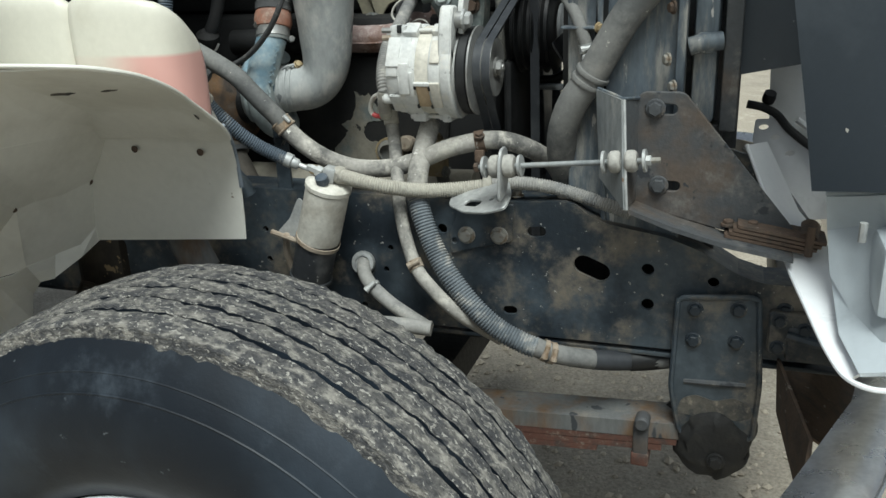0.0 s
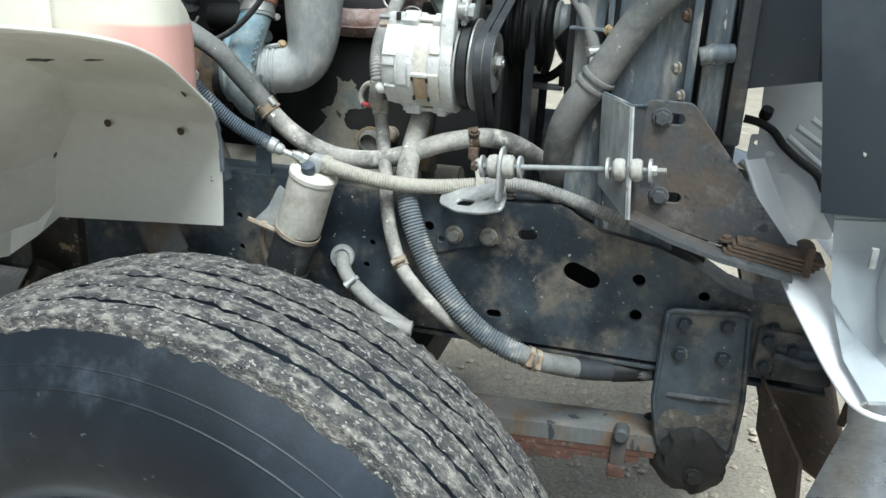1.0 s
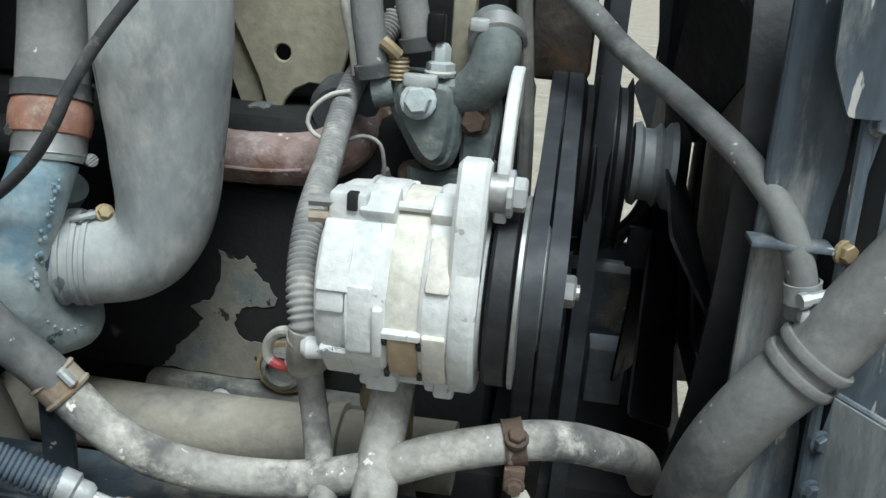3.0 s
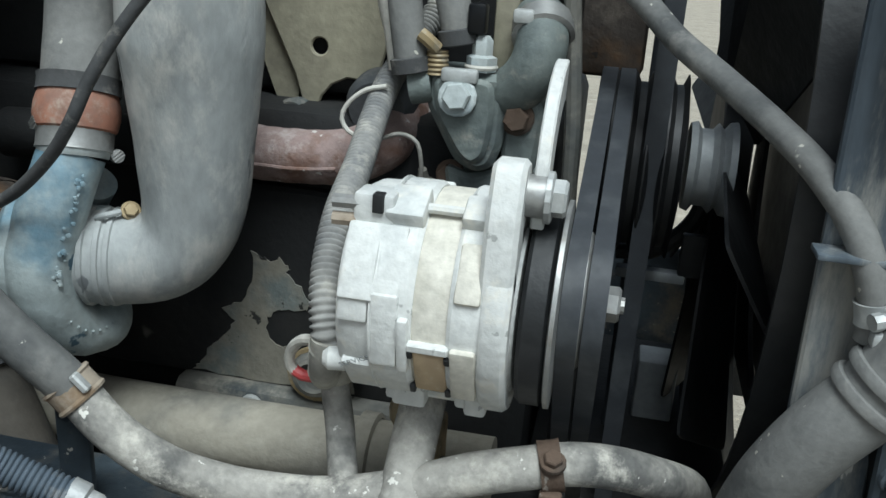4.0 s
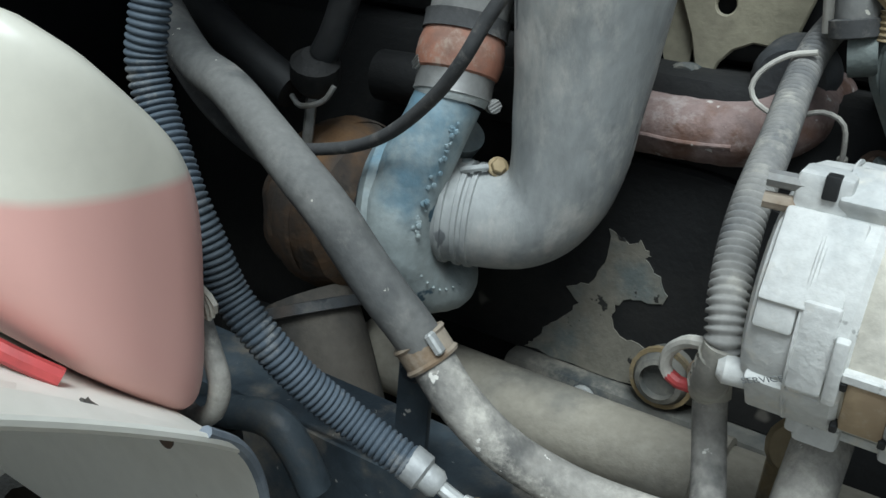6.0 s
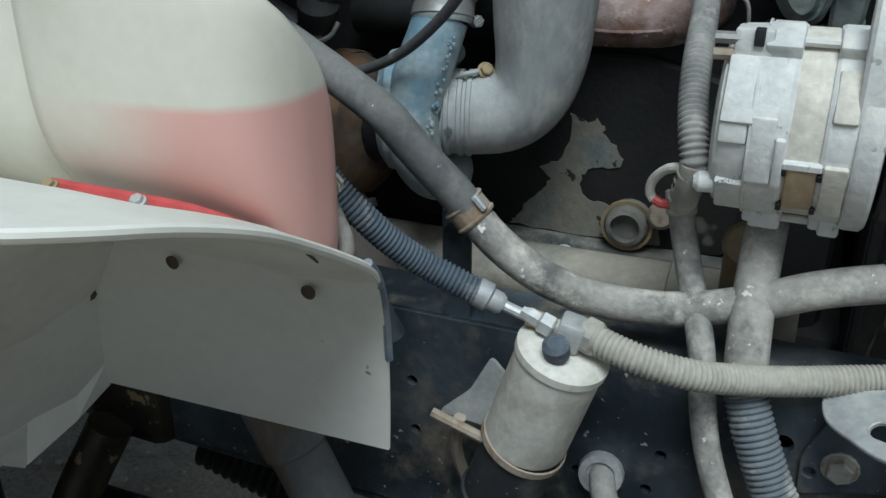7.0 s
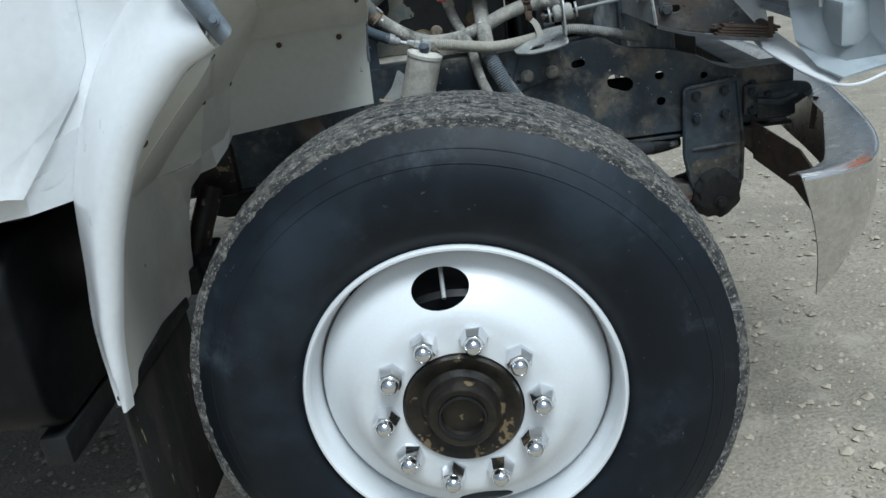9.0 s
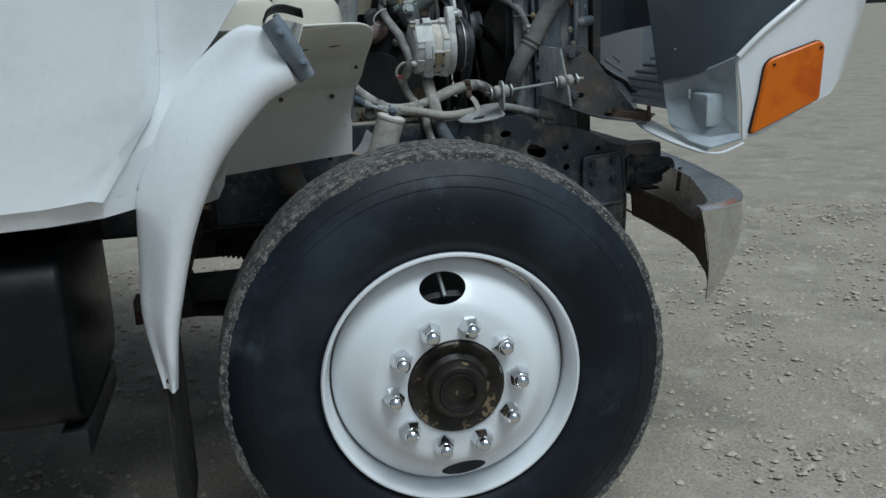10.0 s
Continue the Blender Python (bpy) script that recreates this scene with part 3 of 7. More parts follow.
    disc = part("disc", bm, "rim", w, "white-painted bulging steel disc with hand holes")
    a = radians(-4)
    p = Vector((WX + 0.262 * math.sin(a), 0.155, WZ + 0.262 * math.cos(a)))
    q = Vector((WX + 0.207 * math.sin(a * 0.8), 0.088, WZ + 0.207 * math.cos(a * 0.8)))
    part("valve_stem", tube([p, q, q + (q - p) * 0.1], 0.0042, 10, curved=False), "galv", w, "pale metal valve stem seen through the hand hole")
    part("brake_drum", lathe([(0.0, 0.10), (0.195, 0.10), (0.205, 0.11), (0.208, 0.34), (0, 0.34)], (WX, 0, WZ), (0, 1, 0), 64), "plastic_black", w, "black brake drum behind the disc")
    # hub
    hub = part("hub", lathe([(0.108, 0.060), (0.108, 0.040), (0.104, 0.036), (0.098, 0.037), (0.090, 0.041), (0.078, 0.044), (0.068, 0.036), (0.063, 0.018), (0.060, 0.010),
                             (0.056, 0.008), (0.044, 0.010), (0.042, 0.013), (0.039, 0.013), (0.037, 0.022), (0, 0.023)], (WX, 0, WZ), (0, 1, 0), 72), "hub", w, "oily dark hub flange and cap with brown grime")
    part("cap_ring", lathe([(0.043, 0.010), (0.043, 0.006), (0.0395, 0.006), (0.0395, 0.012)], (WX, 0, WZ), (0, 1, 0), 48, cap=False), "black", hub)
    # chrome nut covers
    sock = bmesh.new()
    lathe([(0.0265, 0.0), (0.0262, 0.004), (0.0240, 0.007), (0.0215, 0.026), (0.0190, 0.031)], (0, 0, 0), (0, 0, 1), 6, bm=sock, cap=False)
    lathe([(0.0165, 0.028), (0.0163, 0.036), (0.0145, 0.043), (0.0100, 0.048), (0.0045, 0.0505), (0, 0.051)], (0, 0, 0), (0, 0, 1), 20, bm=sock)
    lathe([(0.0190, 0.031), (0.0150, 0.032)], (0, 0, 0), (0, 0, 1), 6, bm=sock, cap=False)
    me = bpy.data.meshes.new("lug_nut")
    bmesh.ops.recalc_face_normals(sock, faces=sock.faces)
    sock.to_mesh(me)
    sock.free()
    me.materials.append(M["chrome"])
    me.polygons.foreach_set("use_smooth", [True] * len(me.polygons))
    me.set_sharp_from_angle(angle=radians(35))
    for k in range(10):
        th = radians(14.2 + 36 * k)
        ob = new("lug_nut", me)
        ob["label"] = "chrome nut cover with a domed tip"
        ob.matrix_basis = Matrix.Translation((WX + 0.1429 * math.sin(th), 0.0455, WZ + 0.1429 * math.cos(th))) @ pose(0, 0, 0, 90, 0, 0) @ pose(0, 0, 0, 0, 0, 17 * k)
        attach(ob, w)
    # steered a little towards the road
    w.rotation_euler.z = radians(-2.8)
    w.location.x += 0.25 * math.sin(radians(2.8))


build_wheel()


# ---- frame rail with its brackets ----
def build_rail():
    rail = thing("frame_rail", (0.2, 0.72, 0.77), "dark dusty steel frame rail with bolt holes and rust stains", "frame rail")
    top, bottom = 1.014, 0.765
    outline = [(-2.2, bottom), (0.83, 0.782), (0.83, 0.909), (0.70, 0.910), (0.66, 0.922), (0.60, 0.957), (0.55, 0.975), (0.45, 0.992), (0.425, 1.003), (0.40, 1.021),
               (0.385, 1.024), (0.29, 1.018), (-2.2, 1.008)]
    holes = [slot(0.337, 0.969, 0.007, 0.0095, 0.1), slot(0.431, 0.912, 0.015, 0.0165, -0.38), ring(0.522, 0.918, 0.0105), ring(0.524, 0.857, 0.0105), slot(0.291, 0.822, 0.005, 0.008, 0.1),
             ring(0.072, 0.920, 0.0055), ring(0.062, 0.878, 0.0055), ring(-0.004, 0.880, 0.0055), ring(-0.175, 0.878, 0.006), ring(-0.178, 0.937, 0.006), ring(0.015, 0.805, 0.006), ring(0.171, 0.963, 0.009),
             ring(0.625, 0.905, 0.009), ring(-0.118, 0.835, 0.011)]
    part("web", plate(rounded(outline, 0.012, 3), 0.008, upright(0.72), holes), "frame", rail, "dark painted web with round and long holes")
    bm = bmesh.new()
    for a, b in zip([(-2.2, 1.008), (0.29, 1.018), (0.385, 1.024), (0.425, 1.003), (0.45, 0.992), (0.55, 0.975), (0.60, 0.957), (0.66, 0.922), (0.70, 0.910)],
                    [(0.29, 1.018), (0.385, 1.024), (0.425, 1.003), (0.45, 0.992), (0.55, 0.975), (0.60, 0.957), (0.66, 0.922), (0.70, 0.910), (0.83, 0.909)]):
        vs = [bm.verts.new((a[0], 0.7235, a[1])), bm.verts.new((b[0], 0.7235, b[1])), bm.verts.new((b[0], 0.80, b[1])), bm.verts.new((a[0], 0.80, a[1]))]
        lo = [bm.verts.new(v.co - Vector((0, 0, 0.008))) for v in vs]
        for q in ((0, 1, 2, 3),):
            bm.faces.new([vs[i] for i in q])
            bm.faces.new([lo[i] for i in reversed(q)])
        for i in range(4):
            bm.faces.new((vs[i], lo[i], lo[(i + 1) % 4], vs[(i + 1) % 4]))
    part("top_flange", bm, "frame", rail)
    # black sheet added behind the web: stands in for the shade in its holes
    part("inner_channel", block((-1.0, 0.812, 0.775), (0.70, 0.822, 0.905), 0.002), "oil", rail, "dark sheet added behind the web holes for shade")
    part("bottom_flange", block((-2.2, 0.7235, 0.763), (0.83, 0.80, 0.771), 0.002), "frame", rail)
    for x, z in ((0.378, 1.028), (0.298, 1.024)):
        bolt(rail, (x, 0.745, z), (0, 0, 1), 0.009)
    for x, z in ((0.735, 0.868), (0.735, 0.820), (0.60, 0.806)):
        bolt(rail, (x, 0.720, z), (0, -1, 0), 0.010, "frame")
    # far rail, across the truck
    far = thing("frame_rail", (0.2, 1.58, 0.77), "dark steel frame rail on the far side of the engine", "frame rail")
    part("web", plate([(-2.2, 0.765), (0.83, 0.782), (0.83, 0.909), (0.66, 0.922), (0.45, 0.992), (0.385, 1.02), (-2.2, 1.008)], 0.008, upright(1.58)), "frame", far)
    cross = thing("crossmember", (0.74, 0.73, 0.79), "dark steel crossmember between the frame rails", "crossmember")
    part("beam", block((0.72, 0.73, 0.785), (0.80, 1.578, 0.90), 0.01), "frame", cross)


build_rail()


def build_hanger():
    h = thing("spring_hanger", (0.635, 0.70, 0.60), "black steel spring hanger bolted to the rail, oily at the foot", "spring hanger")
    out = rounded([(0.574, 0.897), (0.692, 0.907), (0.704, 0.76), (0.700, 0.660), (0.588, 0.655), (0.570, 0.74)], 0.014, 4)
    m = upright(0.668)
    part("face_plate", plate(out, 0.012, m, bevel=0.003), "frame", h, "black face plate with rounded corners")
    rimpts = [(x, 0.667, z) for x, z in out]
    part("raised_edge", tube(rimpts[-14:] + rimpts[:18], 0.0045, 8, 0.012), "frame", h)
    part("body", block((0.583, 0.680, 0.655), (0.690, 0.716, 0.893), 0.006), "frame", h)
    part("crease", tube([(0.590, 0.670, 0.752), (0.635, 0.6665, 0.755), (0.684, 0.670, 0.756)], 0.005, 8), "rusty", h, "worn dusty crease")
    part("dried_mud", plate(rounded([(0.580, 0.690), (0.588, 0.722), (0.610, 0.731), (0.640, 0.722), (0.668, 0.733), (0.694, 0.722), (0.698, 0.700), (0.672, 0.690), (0.650, 0.704), (0.622, 0.686), (0.600, 0.694)], 0.009), 0.0012, upright(0.6672)), "dried_mud", h, "brown dried mud smear")
    for x, z in ((0.600, 0.878), (0.664, 0.884), (0.600, 0.826), (0.664, 0.830)):
        bolt(h, (x, 0.668, z), (0, -1, 0), 0.0095, "frame")
    # the oily shackle end under it, lumpy with grime
    bm = lathe([(0.0, -0.045), (0.040, -0.045), (0.056, -0.038), (0.062, -0.02), (0.062, 0.05), (0.05, 0.06), (0, 0.06)], (0.642, 0.70, 0.640), (0, 1, 0), 40)
    join(bm, block((0.560, 0.69, 0.632), (0.64, 0.76, 0.672), 0.012))
    join(bm, block((0.60, 0.672, 0.640), (0.70, 0.74, 0.690), 0.012))
    bmesh.ops.subdivide_edges(bm, edges=bm.edges[:], cuts=2, use_grid_fill=True)
    for v in bm.verts:
        v.co += Vector((1, 0.4, 1)) * 0.009 * noise.noise(v.co * 45) + Vector((0.008 * noise.noise(v.co * 31), 0, 0.012 * noise.noise(v.co * 24)))
    part("shackle_end", bm, "oil", h, "shackle end black with oily grime")
    bolt(h, (0.648, 0.652, 0.622), (0, -1, 0), 0.011, "oil")
    h.location, h.scale = Vector((0.58, -0.63, 1.42)) + (h.location - Vector((0.58, -0.63, 1.42))) * 1.028, (1.028, 1.028, 1.028)
    stub = thing("tow_pin_bracket", (0.76, 0.70, 0.80), "dark cast tow bracket bolted to the rail end", "bracket")
    part("plate", plate(rounded([(0.712, 0.80), (0.80, 0.80), (0.835, 0.815), (0.86, 0.83), (0.87, 0.845), (0.86, 0.862), (0.83, 0.868), (0.712, 0.872)], 0.008), 0.016, upright(0.703), bevel=0.003), "frame", stub)
    for x, z in ((0.728, 0.857), (0.728, 0.812), (0.765, 0.845)):
        bolt(stub, (x, 0.703, z), (0, -1, 0), 0.009, "frame")
    part("rib", tube([(0.74, 0.70, 0.835), (0.79, 0.694, 0.828), (0.83, 0.70, 0.838)], 0.008, 8), "frame", stub)


build_hanger()


def build_spring():
    s = thing("leaf_spring", (0.3, 0.74, 0.55), "dusty steel leaf spring with red-rusted lower leaves", "leaf spring")
    def leaf(name, x0, x1, z0, z1, th, material):
        n = 20
        bm = bmesh.new()
        rows = []
        for k in range(n + 1):
            f = k / n
            x = x0 + (x1 - x0) * f
            z = z0 + (z1 - z0) * f + 0.012 * f * f
            rows.append([bm.verts.new(p) for p in ((x, 0.705, z), (x, 0.705, z - th), (x, 0.780, z - th), (x, 0.780, z))])
        for a, b in zip(rows, rows[1:]):
            for i in range(4):
                bm.faces.new((a[i], a[(i + 1) % 4], b[(i + 1) % 4], b[i]))
        bm.faces.new(rows[0]), bm.faces.new(rows[-1])
        bmesh.ops.bevel(bm, geom=[e for e in bm.edges if e.calc_face_angle(0) > 1], offset=0.0015, segments=1, profile=0.5, affect="EDGES")
        return part(name, bm, material, s)
    leaf("main_leaf", -0.75, 0.625, 0.585, 0.640, 0.030, "shock")
    leaf("leaf", -0.75, 0.585, 0.5535, 0.609, 0.012, "red_rust")
    leaf("leaf", -0.75, 0.560, 0.5405, 0.594, 0.011, "red_rust")
    leaf("leaf", -0.75, 0.45, 0.5285, 0.576, 0.011, "red_rust")
    c = part("rebound_clip", block((0.512, 0.698, 0.567), (0.538, 0.787, 0.645), 0.004), "rusty", s, "steel clip round the leaves")
    part("clip_foot", block((0.510, 0.6965, 0.563), (0.540, 0.788, 0.588), 0.003), "red_rust", c)
    part("clip_bolt", lathe([(0.013, -0.015), (0.013, 0.010), (0.010, 0.014), (0, 0.014)], (0.527, 0.70, 0.650), (0, -1, 0), 12), "rusty", c)
    # axle beam and steering parts in the dark under the rail
    ax = thing("axle_beam", (0.0, 0.75, 0.44), "dark forged axle beam under the leaf spring", "axle")
    part("beam", block((-0.05, 0.40, 0.43), (0.07, 1.9, 0.53), 0.02), "oil", ax)
    part("spring_seat", block((-0.10, 0.69, 0.50), (0.12, 0.80, 0.545), 0.01), "oil", ax)


build_spring()


def build_stay():
    # triangular radiator support plate
    b = thing("radiator_bracket", (0.6, 0.69, 1.0), "triangular rust-stained steel radiator support plate", "bracket")
    out = rounded([(0.500, 1.036), (0.494, 1.198), (0.506, 1.212), (0.566, 1.212), (0.735, 1.010), (0.728, 0.990), (0.63, 1.005)], 0.008, 3)
    part("plate", plate(out, 0.007, upright(0.685), [slot(0.533, 1.186, 0.016, 0.0075), slot(0.543, 1.069, 0.016, 0.0075)], 0.0015), "rusty", b, "rust-stained plate with two long holes")
    for x, z in ((0.525, 1.187), (0.535, 1.070)):
        bolt(b, (x, 0.684, z), (0, -1, 0), 0.0110, "rusty")
    # flange towards the engine, folded out
    left = [(0.437, 0.700, 1.212), (0.440, 0.700, 1.165), (0.443, 0.700, 1.118), (0.445, 0.700, 1.075)]
    right = [(0.482, 0.650, 1.205), (0.487, 0.634, 1.150), (0.492, 0.616, 1.095), (0.496, 0.610, 1.050)]
    turn = [(0.500, 0.684, 1.200), (0.501, 0.684, 1.150), (0.502, 0.684, 1.095), (0.502, 0.684, 1.046)]
    part("flange", loft([left, right], 0.004, 12), "flange", b, "worn blue-grey flange", sharp=40)
    part("return_face", loft([right, turn], 0.004, 12), "rusty", b, sharp=40)
    part("folded_edge", tube([(x + 0.001, y - 0.001, z) for x, y, z in right], 0.0024, 8), "galv", b, "bare worn edge of the flange")
    part("top_strap", tube([(0.437, 0.700, 1.213), (0.460, 0.675, 1.210), (0.482, 0.651, 1.206), (0.501, 0.683, 1.203)], 0.0024, 8, curved=False), "radiator", b)
    # bottom lip of the plate, bent out
    bm = bmesh.new()
    a = [(0.499, 1.044), (0.56, 1.022), (0.63, 1.003), (0.732, 0.986)]
    rows = []
    for x, z in a:
        rows.append([bm.verts.new(p) for p in ((x, 0.618, z + 0.004), (x, 0.690, z), (x, 0.690, z - 0.007), (x, 0.618, z - 0.003))])
    for p, q in zip(rows, rows[1:]):
        for i in range(4):
            bm.faces.new((p[i], p[(i + 1) % 4], q[(i + 1) % 4], q[i]))
    bm.faces.new(rows[0]), bm.faces.new(rows[-1])
    part("bottom_lip", bm, "rusty", b)
    # laminated hinge straps
    hinge = thing("hood_pivot_bracket", (0.685, 0.68, 0.99), "brown rusty laminated hood pivot straps with a pin", "bracket")
    for k in range(4):
        part("strap", plate(rounded([(0.625, 0.65), (0.750, 0.65), (0.750, 0.71), (0.625, 0.71)], 0.005), 0.0045, Matrix.Translation((0, 0, 0.989 + k * 0.0062)) @ pose(0, 0, 0, 0, 9, 0) @ Matrix.Translation((0.006 * k, 0, 0.115))), "rust", hinge)
    part("pivot", lathe([(0, -0.02), (0.016, -0.02), (0.016, 0.055), (0.012, 0.06), (0, 0.06)], (0.753, 0.68, 1.000), (0.1, 1, 0), 18), "rust", hinge)
    part("pin", tube([(0.753, 0.65, 0.985), (0.754, 0.65, 1.03)], 0.006, 10, curved=False), "rust", hinge)
    for x in (0.640, 0.675):
        bolt(hinge, (x, 0.675, 1.018), (0, 0, 1), 0.008, "rust")
    # stay rod with rubber bushes
    r = thing("stay_rod", (0.4, 0.62, 1.1), "thin steel stay rod with pale rubber bushes at both ends", "stay rod")
    p, q = Vector((0.285, 0.638, 1.098)), Vector((0.515, 0.626, 1.121))
    ax = (q - p).normalized()
    part("rod", tube([p - ax * 0.03, q + ax * 0.005], 0.0042, 12, curved=False), "flange", r, "dusty steel rod")
    for c, k in ((p + ax * 0.006, 0.88), (p + ax * 0.028, 0.88), (q - ax * 0.040, 0.8), (q - ax * 0.016, 0.8)):
        part("bush", lathe([(0.005, -0.011 * k), (0.016 * k, -0.011 * k), (0.020 * k, -0.007 * k), (0.021 * k, 0.0), (0.020 * k, 0.007 * k), (0.016 * k, 0.011 * k), (0.005, 0.011 * k)], c, ax, 20), "bush", r, "pale perished rubber bush")
    for c in (p - ax * 0.012, p + ax * 0.046, q + ax * 0.004, q - ax * 0.056):
        part("washer", lathe([(0.004, -0.002), (0.017, -0.002), (0.017, 0.002), (0.004, 0.002)], c, ax, 18), "galv", r)
    bolt(r, tuple(q + ax * 0.006), ax, 0.008, "galv", "nut", False)
    bolt(r, tuple(p - ax * 0.022), -ax, 0.008, "rust", "nut", False)
    part("threaded_end", tube([q, q + ax * 0.026], 0.0042, 8, curved=False), "bolt", r)
    # bent bracket on the rail that holds the rod
    k = thing("stay_bracket", (0.24, 0.70, 0.96), "bent galvanised steel stay bracket bolted to the rail", "bracket")
    part("foot", plate(rounded([(0.186, 0.960), (0.206, 1.010), (0.300, 1.016), (0.296, 0.950), (0.229, 0.934), (0.188, 0.920)], 0.006, 3), 0.006, upright(0.7135), [ring(0.195, 0.945, 0.005)], 0.001), "frame", k, "dark foot plate")
    m = frame_of((0.206, 0.714, 1.030), (1, -0.05, 0.34), (0, -1, -0.32))
    arm = rounded([(-0.016, 0), (0.092, 0), (0.106, 0.050), (0.104, 0.090), (0.068, 0.088), (0.022, 0.066), (-0.014, 0.030)], 0.012, 4)
    part("arm", plate(arm, 0.005, m, [slot(0.036, 0.046, 0.010, 0.008, 0.5), ring(0.072, 0.048, 0.005)], 0.001), "galv", k, "pale galvanised arm with a long hole")
    part("upright_tab", plate(rounded([(-0.028, -0.052), (0.014, -0.046), (0.024, -0.030), (0.026, 0.010), (0.015, 0.030), (-0.015, 0.030), (-0.026, 0.010)], 0.01, 4), 0.005, frame_of(p + ax * 0.015, (0, 1, 0), (0, 0, 1)), bevel=0.001), "galv", k)
    for x, z in ((0.217, 0.957), (0.275, 0.960)):
        bolt(k, (x, 0.713, z), (0, -1, 0), 0.0115, "bolt")


build_stay()


# ---- engine ----
def build_engine():
    e = thing("engine_block", (-0.2, 1.0, 0.80), "dark grimy diesel engine block with flaking paint", "engine")
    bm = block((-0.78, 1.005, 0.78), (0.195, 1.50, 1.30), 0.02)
    # dark mass added so that the rail's holes show no bright ground
    part("sump", block((-0.62, 0.985, 0.705), (0.42, 1.44, 0.93), 0.03), "block", e, "black sump mass under the block, added to darken the rail holes")
    part("crankcase", bm, "block", e, "grimy crankcase side, blackened for the shaded bay, with pale flaked patches")
    # built up higher, out of view, to keep sky light off the bay
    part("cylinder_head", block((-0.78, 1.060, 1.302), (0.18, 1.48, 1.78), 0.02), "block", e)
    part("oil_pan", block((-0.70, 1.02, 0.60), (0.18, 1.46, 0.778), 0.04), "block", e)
    # ledge and bosses along the side of the block
    part("side_ledge", block((-0.186, 0.965, 0.970), (0.10, 1.01, 1.004), 0.012), "engine", e, "dusty cast ledge")
    part("lower_ledge", block((-0.30, 0.972, 0.935), (0.10, 1.01, 0.966), 0.012), "engine", e)
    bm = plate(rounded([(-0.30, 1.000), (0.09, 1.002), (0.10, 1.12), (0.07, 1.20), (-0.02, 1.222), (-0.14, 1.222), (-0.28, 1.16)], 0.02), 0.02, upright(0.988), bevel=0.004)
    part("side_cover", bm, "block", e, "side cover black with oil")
    # what is left of the paint: a jagged crust on the oily cover
    rng = random.Random(3)
    crust = [(-0.101, 1.152), (-0.080, 1.144), (-0.072, 1.148), (-0.060, 1.139), (-0.064, 1.132), (-0.049, 1.121), (-0.038, 1.103), (-0.043, 1.094), (-0.068, 1.093), (-0.084, 1.080), (-0.088, 1.066), (-0.074, 1.052), (-0.049, 1.047),
             (-0.012, 1.049), (0.010, 1.040), (0.012, 1.008), (-0.05, 1.006), (-0.115, 1.006), (-0.170, 1.008), (-0.161, 1.018), (-0.150, 1.038), (-0.132, 1.054), (-0.121, 1.072), (-0.133, 1.082), (-0.110, 1.098), (-0.101, 1.120)]
    edge = []
    for p, q in zip(crust, crust[1:] + crust[:1]):
        for k in range(4):
            edge.append((p[0] + (q[0] - p[0]) * k / 4 + rng.uniform(-0.0022, 0.0022), p[1] + (q[1] - p[1]) * k / 4 + rng.uniform(-0.0022, 0.0022)))
    part("paint_crust", plate(edge, 0.0015, upright(0.9865)), "patchy", e, "dusty flaking paint left on the cover", smooth=False)
    plug = part("plug", lathe([(0.026, -0.03), (0.026, 0.004), (0.022, 0.012), (0.017, 0.014), (0.017, 0.004), (0.009, 0.003), (0, 0.003)], (-0.024, 0.972, 1.034), (0, -1, 0), 20), "engine", e, "dirty core plug")
    part("plug_ring", lathe([(0.026, 0), (0.030, 0.0), (0.030, 0.006), (0.026, 0.006)], (-0.024, 0.973, 1.034), (0, -1, 0), 20, cap=False), "brass", plug)
    part("boss", lathe([(0.016, -0.02), (0.016, 0.012), (0.012, 0.016), (0, 0.016)], (0.014, 0.975, 1.052), (0, -1, 0.2), 16), "strap", e, "tan grimy boss")
    bolt(e, (-0.093, 0.964, 0.988), (0, -1, 0), 0.009, "galv")
    # oil cooler tube along the block
    t = thing("oil_cooler_tube", (-0.06, 0.93, 0.95), "thick dusty grey oil cooler tube along the engine", "pipe")
    part("tube", tube([(-0.32, 0.93, 0.972), (-0.1, 0.93, 0.973), (0.17, 0.93, 0.978)], 0.037, 24), "cooler", t, "dusty tube with flaking blue paint")
    part("end_flange", lathe([(0.038, -0.01), (0.043, -0.008), (0.043, 0.008), (0.038, 0.01)], (0.045, 0.93, 0.976), (1, 0, 0), 24, cap=False), "cooler", t)
    # drain cock under the alternator
    d = thing("drain_cock", (0.115, 0.86, 1.0), "brass drain cock under the alternator", "drain cock")
    part("cap", lathe([(0, -0.014), (0.020, -0.014), (0.022, -0.008), (0.022, 0.010), (0.018, 0.016), (0, 0.016)], (0.112, 0.846, 1.086), (0, -1, 0.35), 16), "brass", d)
    part("body", block((0.092, 0.845, 1.020), (0.134, 0.88, 1.072), 0.005), "brass", d)
    part("tail", tube([(0.122, 0.865, 1.03), (0.126, 0.90, 0.94)], 0.012, 12, curved=False), "engine", d)
    bolt(d, (0.136, 0.85, 1.03), (1, -0.3, 0), 0.008, "engine")
    # engine mount and crank area in the dark
    c = thing("front_cover", (0.24, 1.1, 0.8), "black timing cover at the front of the engine", "engine cover")
    part("cover", block((0.217, 0.96, 0.74), (0.236, 1.45, 1.22), 0.012), "black", c)
    part("pump_housing", block((0.200, 1.03, 1.352), (0.262, 1.20, 1.52), 0.01), "turbine", c, "brown grimy pump housing over the pulleys")
